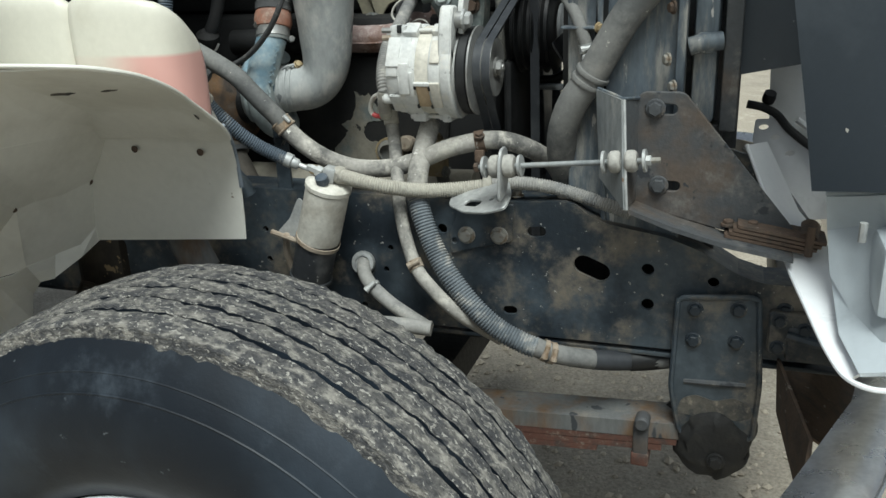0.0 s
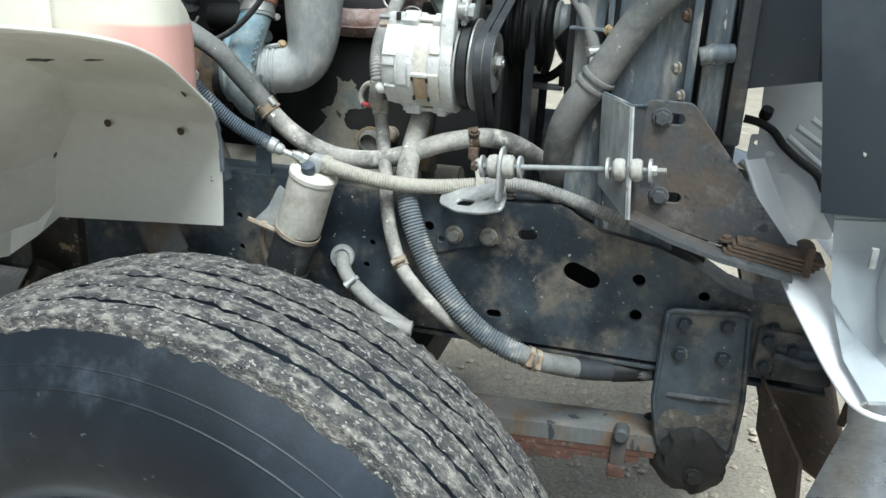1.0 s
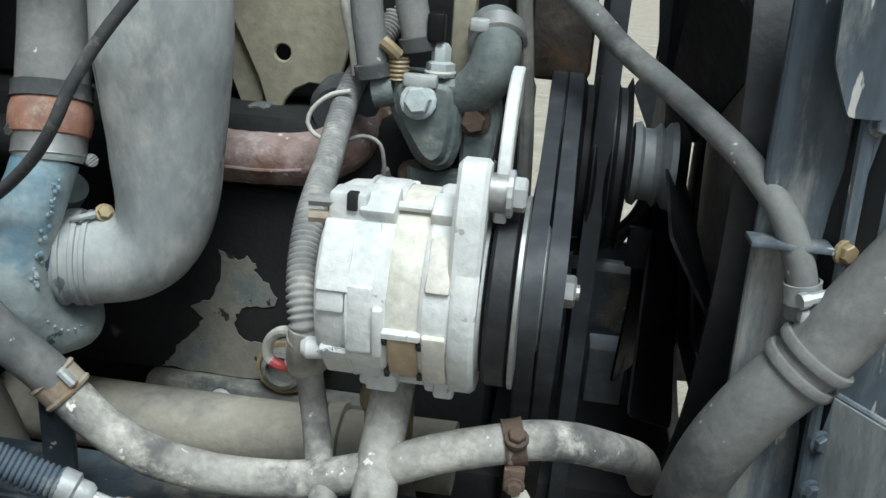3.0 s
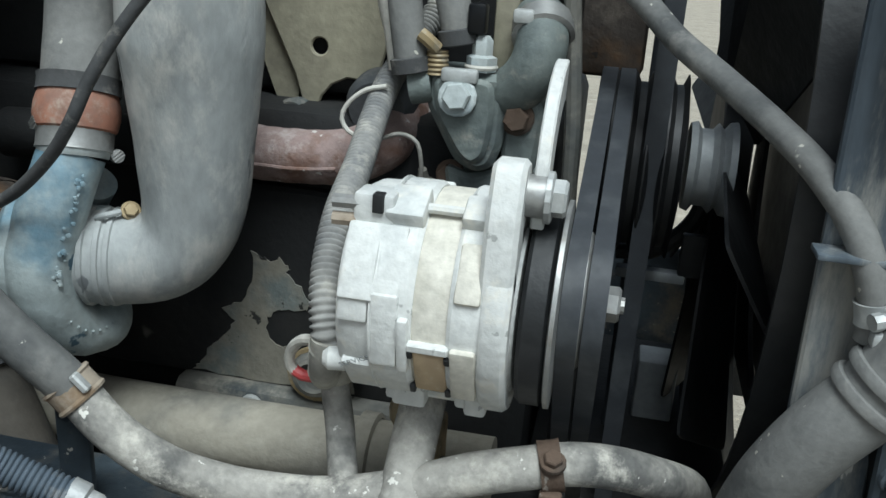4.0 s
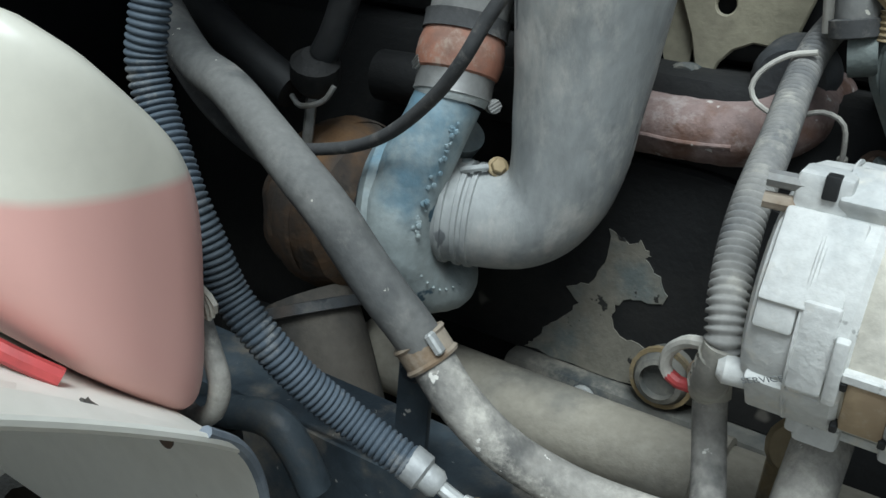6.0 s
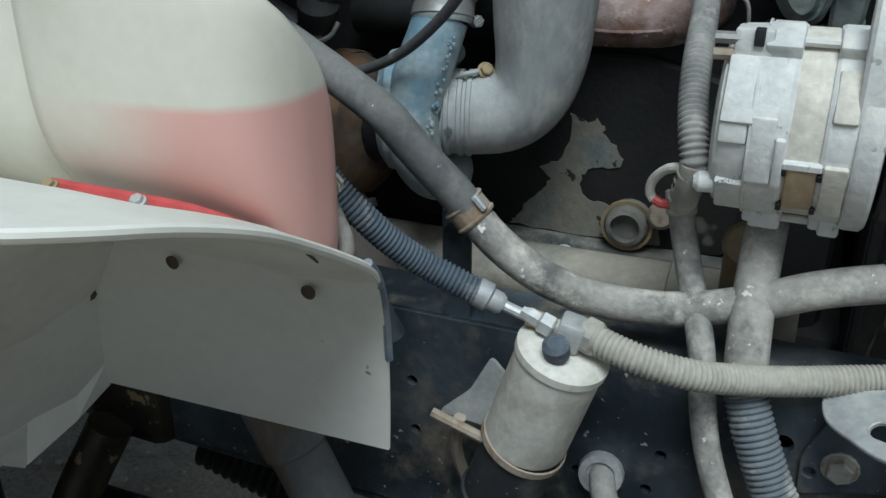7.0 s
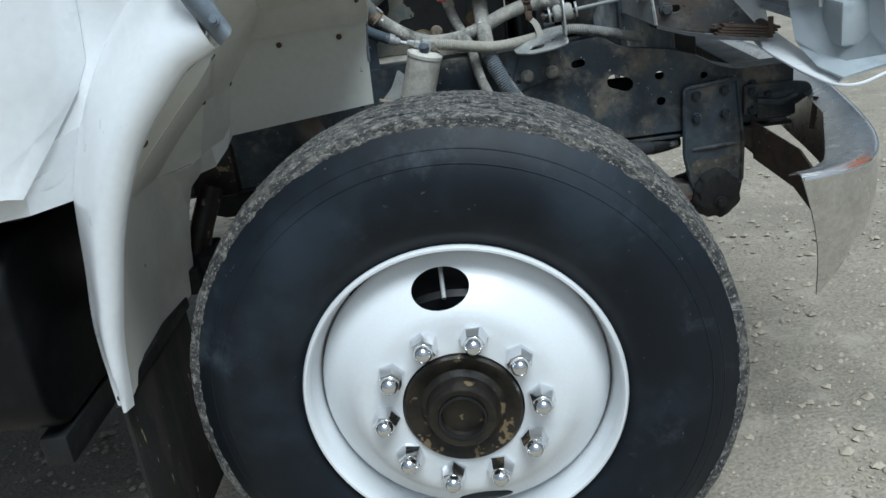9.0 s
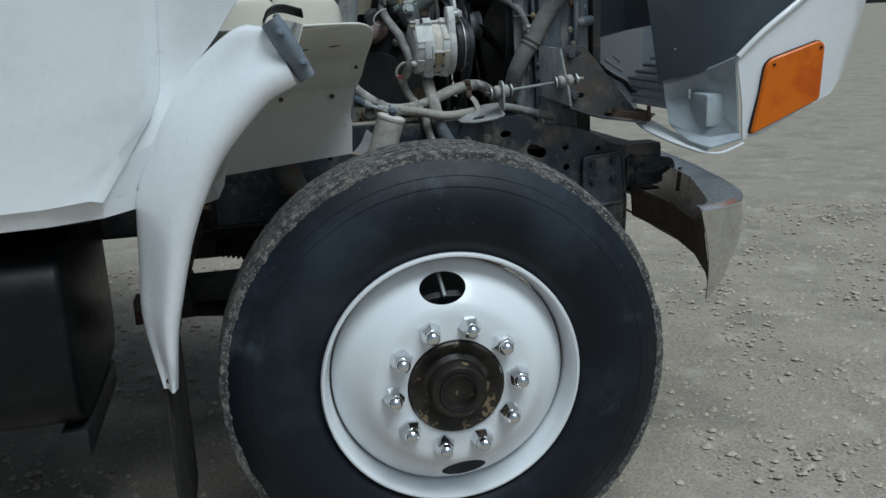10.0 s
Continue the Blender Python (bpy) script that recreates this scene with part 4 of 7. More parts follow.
    part("mount_post", block((0.305, 1.18, 0.80), (0.352, 1.23, 1.005), 0.004), "grey_metal", c)


build_engine()


def build_alternator():
    a = thing("alternator", (0.13, 0.80, 1.12), "dusty pale cast-aluminium alternator with two-groove pulley", "alternator")
    cy, cz = 0.782, 1.226
    X = (1, 0, 0)

    def segment(name, x0, x1, prof, material, label="", sides=48, teeth=0, depth=0.0):
        bm = lathe(prof, (0, cy, cz), X, sides)
        if teeth:
            for v in bm.verts:
                ang = math.atan2(v.co.z - cz, v.co.y - cy)
                r = math.hypot(v.co.y - cy, v.co.z - cz)
                if r > 0.05:
                    k = 1 - depth * (math.cos(ang * teeth) > 0.2)
                    v.co.y, v.co.z = cy + (v.co.y - cy) * k, cz + (v.co.z - cz) * k
        return part(name, bm, material, a, label, sharp=28)

    rear = segment("rear_housing", 0, 0, [(0, 0.079), (0.058, 0.079), (0.069, 0.0826), (0.073, 0.0898), (0.074, 0.1079), (0.0765, 0.1102), (0.0765, 0.1314), (0.074, 0.135), (0, 0.135)], "cast", "pale cast rear half with ribs")
    segment("stator_ring", 0, 0, [(0.060, 0.1341), (0.0725, 0.1341), (0.0735, 0.1368), (0.0735, 0.1567), (0.0725, 0.1594), (0.060, 0.1594)], "cast_ring", "sandy laminated ring between the halves")
    front = segment("front_housing", 0, 0, [(0, 0.1585), (0.075, 0.1585), (0.0765, 0.1612), (0.0765, 0.1819), (0.072, 0.1928), (0.063, 0.2), (0, 0.2)], "cast", "pale cast front half")
    # cast lugs along both halves, joined by long bolts
    def round_at(ang, r=0.0765):
        d = Vector((0, math.cos(radians(ang)), math.sin(radians(ang))))
        return frame_of(Vector((0, cy, cz)) + d * r, (1, 0, 0), d)

    for ang, hi, half in ((118, 0.0085, 0.015), (258, 0.0075, 0.013), (40, 0.007, 0.015), (330, 0.007, 0.015)):
        m = round_at(ang)
        part("lug", block((0.1080, -0.006, -half), (0.1345, hi, half), 0.003, 2, m), "cast", rear)
        part("lug", block((0.1585, -0.006, -half * 0.8), (0.1800, hi, half * 0.8), 0.003, 2, m), "cast", front)
        part("through_bolt", tube([m @ Vector((0.1314, 0.002, 0)), m @ Vector((0.1621, 0.002, 0))], 0.0035, 8, curved=False), "cast", a)
    m = round_at(190)
    part("tie_bar", block((0.1330, -0.004, -0.0032), (0.1610, 0.0028, 0.0032), 0.0012, 1, m), "cast", a)
    part("bar_boss", block((0.1265, -0.004, -0.020), (0.1340, 0.0030, 0.020), 0.002, 2, m), "cast", rear)
    # stepped shoulders of the rear half: a proud upper field and a lower, wider band
    for ang, x0, x1, w, hi in ((150, 0.0850, 0.1260, 0.026, 0.0022), (172, 0.0850, 0.1060, 0.012, 0.0030), (184, 0.1075, 0.1265, 0.026, 0.0030), (222, 0.0860, 0.1270, 0.020, 0.0018)):
        part("panel", block((x0, -0.006, -w), (x1, hi - 0.0005, w), 0.0025, 2, round_at(ang, 0.0740)), "cast", rear)
    part("seam_rib", lathe([(0.0755, 0.1062), (0.0775, 0.1068), (0.0775, 0.1080), (0.0755, 0.1086)], (0, cy, cz), X, 48, cap=False), "cast", rear)
    for ang, w in ((150, 0.020), (205, 0.024)):
        part("panel", block((0.1615, -0.004, -w), (0.1790, 0.0016, w), 0.0025, 2, round_at(ang)), "cast_ring", front)
    # worn tan paper patch on the ring, with dark gaps beside it
    m = round_at(208, 0.0735)
    part("paper_patch", block((0.1362, -0.005, -0.021), (0.1590, 0.0020, 0.021), 0.003, 2, m), "paper", a, "tan stained paper patch on the ring")
    for x, z in ((0.1350, -0.018), (0.1600, -0.016), (0.1350, 0.020), (0.1592, 0.020)):
        part("gap", block((x - 0.002, -0.004, z - 0.0035), (x + 0.002, 0.0030, z + 0.0035), 0.0008, 1, m), "black", a)
    # front flange
    part("front_flange", lathe([(0.05, 0.180), (0.0785, 0.180), (0.0805, 0.183), (0.0805, 0.195), (0.078, 0.198), (0.05, 0.198)], (0, cy, cz), X, 48), "cast", front, "thick cast flange")
    # faded print round the lower rear half
    letters = bpy.data.curves.new("print", "FONT")
    letters.body, letters.size, letters.extrude, letters.align_x = "SERVICE", 0.0062, 0.0002, "CENTER"
    letters.materials.append(M["grey_metal"])
    printed = new("print", letters)
    printed["label"] = "faded grey stamped print"
    printed.matrix_basis = frame_of(Vector((0.0975, cy + 0.0775 * math.cos(radians(206)), cz + 0.0775 * math.sin(radians(206)))), (1, 0, 0.45), (0, -0.40, 0.9))
    attach(printed, a)
    # rear end terminals
    part("terminal_box", block((0.0862, cy - 0.050, cz + 0.052), (0.1142, cy - 0.025, cz + 0.078), 0.003), "cast", rear)
    part("terminal_slot", block((0.1000, cy - 0.053, cz + 0.066), (0.1075, cy - 0.044, cz + 0.079), 0.001), "black", rear)
    for dz in (0.058, 0.070):
        part("terminal", tube([(0.0934, cy - 0.045, cz + dz), (0.0718, cy - 0.047, cz + dz)], 0.0048, 8, curved=False), "strap" if dz < 0.06 else "steel", rear)
    part("stud", lathe([(0, -0.004), (0.0085, -0.004), (0.0085, 0.008), (0.005, 0.012), (0, 0.012)], (0.081, cy - 0.052, cz - 0.042), (-1, -0.2, 0), 12), "cast", rear)
    for x0, x1 in ((0.1130, 0.138), (0.1660, 0.182)):
        part("foot", block((x0, cy - 0.030, cz - 0.084), (x1, cy + 0.02, cz - 0.060), 0.003), "cast", a)
    # upper ear with bolt and slotted adjusting arm
    ear = part("ear", plate(rounded([(-0.038, -0.075), (0.010, -0.065), (0.016, 0.0), (0.012, 0.020), (-0.016, 0.022), (-0.030, -0.01)], 0.008), 0.022, frame_of((0.176, 0.745, 1.314), (0, 1, 0), (0, 0, 1)), bevel=0.003), "cast", a, "pale cast ear")
    arc = [(0.822 + r * math.cos(radians(d)), 1.310 + r * math.sin(radians(d))) for r, ds in ((0.080, range(195, 84, -8)), (0.052, range(91, 196, 8))) for d in ds]
    part("adjusting_arm", plate(arc, 0.009, frame_of((0.201, 0, 0), (0, 1, 0), (0, 0, 1)), bevel=0.0012), "cast", a, "pale curved adjusting arm")
    part("arm_spacer", lathe([(0.010, -0.004), (0.014, -0.004), (0.014, 0.018), (0.010, 0.018)], (0.196, 0.745, 1.312), X, 16), "steel", a)
    bolt(a, (0.212, 0.745, 1.312), X, 0.0125, "galv")
    # fan and pulley
    part("fan", lathe([(0.02, 0.203), (0.070, 0.203), (0.0725, 0.206), (0.0725, 0.219), (0.068, 0.221), (0.02, 0.221)], (0, cy, cz), X, 48), "black", a, "black cooling fan behind the pulley")
    part("fan_rim", lathe([(0.070, 0.2215), (0.0735, 0.2225), (0.0735, 0.2255), (0.050, 0.2265), (0.02, 0.2265)], (0, cy, cz), X, 48), "steel", a)
    py, pz = 0.780, 1.232
    pul = part("pulley", lathe([(0, 0.2285), (0.046, 0.2285), (0.048, 0.231), (0.040, 0.2365), (0.048, 0.2435), (0.048, 0.2465), (0.040, 0.2525), (0.048, 0.259), (0.047, 0.262), (0.025, 0.262), (0.018, 0.258), (0, 0.258)], (-0.006, py, pz), X, 40), "steel", a, "grey two-groove pulley")
    bolt(pul, (0.254, py, pz), X, 0.0125, "steel", "nut")
    part("shaft_end", lathe([(0.006, 0.0), (0.006, 0.014), (0, 0.014)], (0.254, py, pz), X, 10), "steel", pul)


build_alternator()


def belt(name, x, circles, width, thick, label):
    """A belt round pulleys (y, z, r), as their convex hull, in the plane x."""
    pts = []
    for y, z, r in circles:
        pts += [(y + r * math.cos(2 * math.pi * k / 40), z + r * math.sin(2 * math.pi * k / 40)) for k in range(40)]
    pts.sort()
    def half(ps):
        h = []
        for p in ps:
            while len(h) > 1 and (h[-1][0] - h[-2][0]) * (p[1] - h[-2][1]) - (h[-1][1] - h[-2][1]) * (p[0] - h[-2][0]) <= 0:
                h.pop()
            h.append(p)
        return h
    hull = half(pts)[:-1] + half(pts[::-1])[:-1]
    cy, cz = sum(p[0] for p in hull) / len(hull), sum(p[1] for p in hull) / len(hull)
    bm = bmesh.new()
    rows = []
    for y, z in hull:
        d = Vector((0, y - cy, z - cz)).normalized() * thick
        rows.append([bm.verts.new(q) for q in ((x - width / 2, y, z), (x + width / 2, y, z), (x + width * 0.32, y - d.y, z - d.z), (x - width * 0.32, y - d.y, z - d.z))])
    for i, a in enumerate(rows):
        b = rows[(i + 1) % len(rows)]
        for k in range(4):
            bm.faces.new((a[k], a[(k + 1) % 4], b[(k + 1) % 4], b[k]))
    return tagged(part(name, bm, "belt"), label, "belt", "drive belts")


def build_front_drive():
    belt("drive_belt", 0.2335, [(0.780, 1.232, 0.0495), (1.035, 1.275, 0.088), (1.10, 0.86, 0.08)], 0.0135, 0.009, "black rubber V-belt round the alternator pulley")
    belt("drive_belt", 0.2495, [(0.780, 1.232, 0.0495), (1.035, 1.275, 0.088), (1.10, 0.86, 0.08)], 0.0135, 0.009, "black rubber V-belt round the alternator pulley")
    belt("drive_belt", 0.279, [(1.01, 1.46, 0.06), (1.06, 0.86, 0.085), (1.12, 1.46, 0.06)], 0.017, 0.006, "wide black flat belt down the engine front")
    p = thing("fan_pulley", (0.29, 1.035, 1.275), "black grooved fan pulley stack with a grey nose", "pulley")
    prof = [(0, 0.228)]
    for x in (0.2335, 0.2495, 0.265, 0.281, 0.297):
        prof += [(0.086, x - 0.0075), (0.076, x - 0.003), (0.076, x + 0.003), (0.086, x + 0.0070)]
    prof += [(0.06, 0.307), (0, 0.307)]
    part("pulley", lathe(prof, (0, 1.035, 1.275), (1, 0, 0), 48), "black", p)
    part("nose", lathe([(0, 0.306), (0.040, 0.306), (0.042, 0.312), (0.036, 0.316), (0.036, 0.326), (0.042, 0.331), (0.036, 0.336), (0.043, 0.341), (0.044, 0.347), (0, 0.347)], (0.006, 1.035, 1.278), (1, 0, 0), 36), "grey_metal", p, "worn grey nose")
    f = thing("engine_fan", (0.375, 1.15, 1.25), "black engine cooling fan inside its shroud", "fan")
    part("hub", lathe([(0, 0.345), (0.07, 0.345), (0.07, 0.375), (0, 0.375)], (0, 1.15, 1.28), (1, 0, 0), 32), "black", f)
    for k in range(8):
        a = 2 * math.pi * k / 8 + 0.2
        r = Vector((0, math.cos(a), math.sin(a)))
        t = Vector((0, -math.sin(a), math.cos(a)))
        m = frame_of(Vector((0.362, 1.15, 1.28)), r, t * 0.85 + Vector((0.5, 0, 0)))
        part("blade", plate(rounded([(0.06, -0.03), (0.31, -0.055), (0.31, 0.055), (0.06, 0.03)], 0.01, 2), 0.003, m), "black", f)
    s = thing("fan_shroud", (0.40, 0.9, 0.95), "black fan shroud in front of the radiator", "fan shroud")
    bm = lathe([(0.36, 0.365), (0.365, 0.365), (0.37, 0.40), (0.43, 0.445), (0.425, 0.445), (0.362, 0.404)], (0, 1.15, 1.28), (1, 0, 0), 56, cap=False)
    part("ring", bm, "black", s)
    part("panel", plate([(0.765, 0.93), (1.56, 0.93), (1.56, 1.75), (0.765, 1.75)], 0.006, frame_of((0.447, 0, 0), (0, 1, 0), (0, 0, 1)), [ring(1.15, 1.28, 0.335, 40)]), "plastic_black", s)
    r = thing("radiator", (0.50, 1.15, 0.95), "dark radiator core behind the fan", "radiator")
    part("core", block((0.462, 0.775, 0.95), (0.53, 1.55, 1.75), 0.004), "black", r)
    # small bracket and dark tie beyond the pulleys
    b = thing("tie_bracket", (0.33, 1.0, 1.19), "dark steel bracket and hose beyond the pulleys", "bracket")
    part("bar", block((0.262, 1.055, 1.152), (0.330, 1.07, 1.163), 0.002), "grey_metal", b)
    part("tab", block((0.322, 1.055, 1.160), (0.345, 1.065, 1.205), 0.002), "black", b)
    part("hose", tube([(0.26, 1.10, 1.165), (0.30, 1.10, 1.172), (0.335, 1.10, 1.21), (0.345, 1.10, 1.27)], 0.009, 10), "black", b)
    rod = thing("guard_rod", (0.215, 0.97, 1.25), "dusty vertical steel rod beside the pulleys", "rod")
    part("rod", tube([(0.186, 0.98, 1.50), (0.196, 0.98, 1.42), (0.207, 0.98, 1.32), (0.212, 0.98, 1.22)], 0.0075, 10), "engine", rod)


build_front_drive()


def build_turbo():
    t = thing("turbocharger", (-0.22, 0.87, 1.10), "blue-green painted turbocharger compressor housing, dusty", "turbocharger")
    c = Vector((-0.228, 0.870, 1.172))
    axis = Vector((0.96, 0.28, 0.0)).normalized()
    # the scroll: from its tail behind the inlet, under it and up into the outlet
    path = spline([(-0.214, 0.903, 1.232), (-0.236, 0.918, 1.205), (-0.240, 0.922, 1.165), (-0.224, 0.912, 1.122), (-0.205, 0.888, 1.101), (-0.212, 0.858, 1.104), (-0.219, 0.833, 1.130), (-0.221, 0.823, 1.166), (-0.219, 0.830, 1.202), (-0.210, 0.842, 1.241), (-0.203, 0.855, 1.272)], 0.005)
    acc = [0.0]
    for p, q in zip(path, path[1:]):
        acc.append(acc[-1] + (q - p).length)
    bm = sweep(bmesh.new(), path, lambda r: float(np.interp(r / acc[-1], (0, 0.25, 0.6, 0.75, 0.9, 1), (0.018, 0.020, 0.0265, 0.0295, 0.0285, 0.0275))), 24)
    for v in bm.verts:
        v.co += (v.co - c).normalized() * 0.0016 * noise.noise(v.co * 55)
    part("compressor_scroll", bm, "turbo_blue", t, "blue-green compressor scroll with flaking paint", sharp=60)
    part("compressor_body", lathe([(0, -0.045), (0.050, -0.045), (0.062, -0.036), (0.066, -0.020), (0.060, 0.000), (0.049, 0.014), (0.0445, 0.020), (0.0445, 0.036), (0.040, 0.038), (0, 0.038)], c, axis, 44), "turbo_blue", t, "blue compressor body behind the scroll")
    # flaking crest of scale down the outlet, each flake raised
    rng = random.Random(8)
    crest = bmesh.new()
    for k in range(46):
        f = rng.random()
        p = Vector((-0.1825, 0.835, 1.262)).lerp(Vector((-0.198, 0.809, 1.170)), f) + Vector((rng.uniform(-0.005, 0.005), rng.uniform(-0.004, 0.002), rng.uniform(-0.004, 0.004)))
        r = rng.uniform(0.0012, 0.0030)
        lathe([(0, -0.001), (r, -0.0004), (r * 0.8, 0.0010), (0, 0.0014)], p, (0.80, -0.58, 0.1), rng.choice((5, 6, 7)), rng.uniform(0, 6), bm=crest)
    part("paint_scale", crest, "turbo_blue", t, "scaly crest of loose pale paint", smooth=False)
    # raised foundry letters, unreadable: plain bars round the lower scroll
    for k in range(8):
        f = k / 7
        at = Vector((-0.219, 0.833, 1.130)).lerp(Vector((-0.206, 0.884, 1.102)), f) + Vector((0.002, -0.004, -0.010)) * math.sin(math.pi * f) + Vector((0.75, -0.55, 0.25)).normalized() * 0.0262
        part("raised_mark", block((-0.0008, -0.0035, -0.0008), (0.0008, 0.0035, 0.0010), 0.0003, 1, frame_of(at, Vector((0.5, 0.2, -0.3)), Vector((0.5, -0.45, -0.1 + 0.5 * f)))), "turbo_blue", t)
    ax = Vector((-0.06, 0.33, 0.95)).normalized()
    p0 = Vector((-0.202, 0.858, 1.283))
    part("collar", lathe([(0.0275, -0.016), (0.0300, -0.012), (0.0300, 0.010)], p0, ax, 32, cap=False), "turbo", t)
    part("coupling", lathe([(0.029, 0.004), (0.0335, 0.008), (0.0355, 0.018), (0.0350, 0.028), (0.0325, 0.038), (0.031, 0.040)], p0, ax, 36), "orange", t, "faded orange silicone coupling")
    clamp(t, p0 - ax * 0.001, ax, 0.0302, 0.018, "steel", screw=False)
    clamp(t, p0 + ax * 0.045, ax, 0.0330, 0.014, "hose_dark", screw=False)
    for at, d in (((-0.172, 0.871, 1.268), (0.6, -0.7, 0.2)), ((-0.223, 0.842, 1.297), (-0.5, -0.8, 0.2))):
        screw = part("clamp_screw", lathe([(0, -0.006), (0.0060, -0.006), (0.0062, 0.002), (0.0056, 0.006), (0, 0.0065)], at, d, 14), "steel", t, "slotted steel clamp screw")
        for k in (-0.0025, 0, 0.0025):
            part("thread", block((-0.0052, -0.0006, 0.0058), (0.0052, 0.0006, 0.0072), 0.0002, 1, frame_of(at, Vector(d).orthogonal(), Vector(d).cross(Vector(d).orthogonal())) @ Matrix.Translation((0, k, 0))), "steel", screw)
    pipe = thing("charge_pipe", (-0.2, 0.875, 1.34), "dark charge air pipe above the orange coupling", "pipe")
    part("pipe", tube([p0 + ax * 0.038, p0 + ax * 0.07, (-0.208, 0.895, 1.40), (-0.20, 0.92, 1.60)], 0.0315, 22), "hose_grey", pipe)
    # exhaust side
    x = thing("turbine_housing", (-0.36, 0.93, 1.05), "rusty cast-iron turbine housing", "turbine housing")
    bm = lathe([(0, -0.05), (0.05, -0.05), (0.072, -0.037), (0.083, -0.016), (0.083, 0.012), (0.075, 0.035), (0.05, 0.05), (0, 0.05)], (-0.345, 0.905, 1.134), (1, -0.1, 0), 40)
    bmesh.ops.subdivide_edges(bm, edges=bm.edges[:], cuts=1)
    for w in bm.verts:
        w.co += Vector((1, 1, 1)) * 0.003 * noise.noise(w.co * 40)
    part("housing", bm, "turbine", x)
    part("rust_belt", lathe([(0.0835, -0.012), (0.0855, -0.008), (0.0855, 0.008), (0.0835, 0.012)], (-0.345, 0.905, 1.134), (1, -0.1, 0), 40, cap=False), "turbine", x)
    part("centre_section", lathe([(0.045, -0.03), (0.05, -0.03), (0.045, 0.06), (0, 0.06)], (-0.30, 0.905, 1.145), (1, 0, 0), 24), "black", x)
    # intake pipe
    i = thing("intake_pipe", (-0.11, 0.885, 1.15), "large dusty grey rubber intake elbow pipe", "intake pipe")
    def width(r):
        return 0.0425 + 0.0175 * min(1, max(0, (r - 0.10) / 0.17))
    path = spline([(-0.205, 0.865, 1.174), (-0.172, 0.8745, 1.174), (-0.142, 0.882, 1.179), (-0.119, 0.887, 1.199), (-0.109, 0.889, 1.236), (-0.107, 0.889, 1.30), (-0.106, 0.886, 1.40), (-0.105, 0.88, 1.60)], 0.006)
    bm = sweep(bmesh.new(), path, width, 36)
    for v in bm.verts:
        v.co += Vector((1, 1, 0.3)) * 0.0012 * noise.noise(v.co * 22)
    part("elbow", bm, "pipe", i, "dusty grey elbow with scuffs", sharp=80)
    for k in (0.0, 0.013, 0.022):
        part("cuff", lathe([(0.0425, -0.003), (0.0448, -0.002), (0.0448, 0.002), (0.0425, 0.003)], Vector((-0.199, 0.867, 1.174)) + axis * k, axis, 36, cap=False), "pipe", i)
    part("clamp_tail", tube([(-0.185, 0.855, 1.215), (-0.176, 0.852, 1.219), (-0.166, 0.862, 1.221)], 0.0028, 8), "pipe", i)
    bolt(i, (-0.160, 0.868, 1.221), (0.5, -0.6, 0.5), 0.0065, "brass")
    # manifold branch
    m = thing("exhaust_manifold", (-0.03, 0.985, 1.25), "scaly pink-grey rusted exhaust manifold branch", "manifold")
    bm = tube([(-0.115, 0.987, 1.256), (-0.05, 0.985, 1.257), (-0.005, 0.986, 1.261), (0.024, 0.995, 1.272), (0.036, 1.02, 1.284), (0.038, 1.07, 1.29)], 0.0265, 28)
    for v in bm.verts:
        v.co += Vector((0.3, 1, 1)) * 0.0016 * noise.noise(v.co * 60)
    part("branch", bm, "manifold", m)
    part("seam", tube([(-0.092, 0.9605, 1.2505), (-0.045, 0.9585, 1.2510), (-0.004, 0.9600, 1.2550)], 0.0022, 8), "manifold", m)
    part("port", lathe([(0.034, 0), (0.034, 0.02), (0.028, 0.03)], (0.02, 1.035, 1.31), (0, -1, -0.2), 24), "rusty", m)
    part("log", tube([(-0.11, 0.987, 1.256), (-0.2, 0.985, 1.255), (-0.36, 0.975, 1.25)], 0.0255, 20), "block", m, "near-black manifold log")
    ring_boss = thing("lifting_eye", (-0.073, 1.03, 1.286), "dirty steel ring boss on the cylinder head", "boss")
    part("ring", lathe([(0.009, -0.02), (0.009, 0), (0.0175, -0.02), (0.0175, 0.012), (0.014, 0.017), (0.010, 0.016), (0.009, -0.015)], (-0.073, 1.038, 1.286), (0, -1, 0.1), 18, cap=False), "engine", ring_boss)
    tb = thing("lifting_plate", (-0.04, 1.05, 1.32), "olive tan painted steel plate with a round hole", "bracket")
    out = [(-0.150, 1.50), (-0.118, 1.408), (-0.096, 1.362), (-0.079, 1.326), (-0.066, 1.284), (-0.062, 1.279), (-0.057, 1.285), (-0.050, 1.306), (-0.040, 1.318), (-0.024, 1.326), (-0.006, 1.325), (0.006, 1.320), (0.020, 1.375), (0.030, 1.50)]
    part("plate", plate(out, 0.006, upright(1.046), [ring(-0.053, 1.355, 0.0085)], 0.0015), "tan", tb)
    part("back_plate", plate([(-0.135, 1.50), (-0.125, 1.36), (-0.102, 1.30), (-0.078, 1.30), (-0.078, 1.50)], 0.006, upright(1.055)), "tan", tb)


build_turbo()


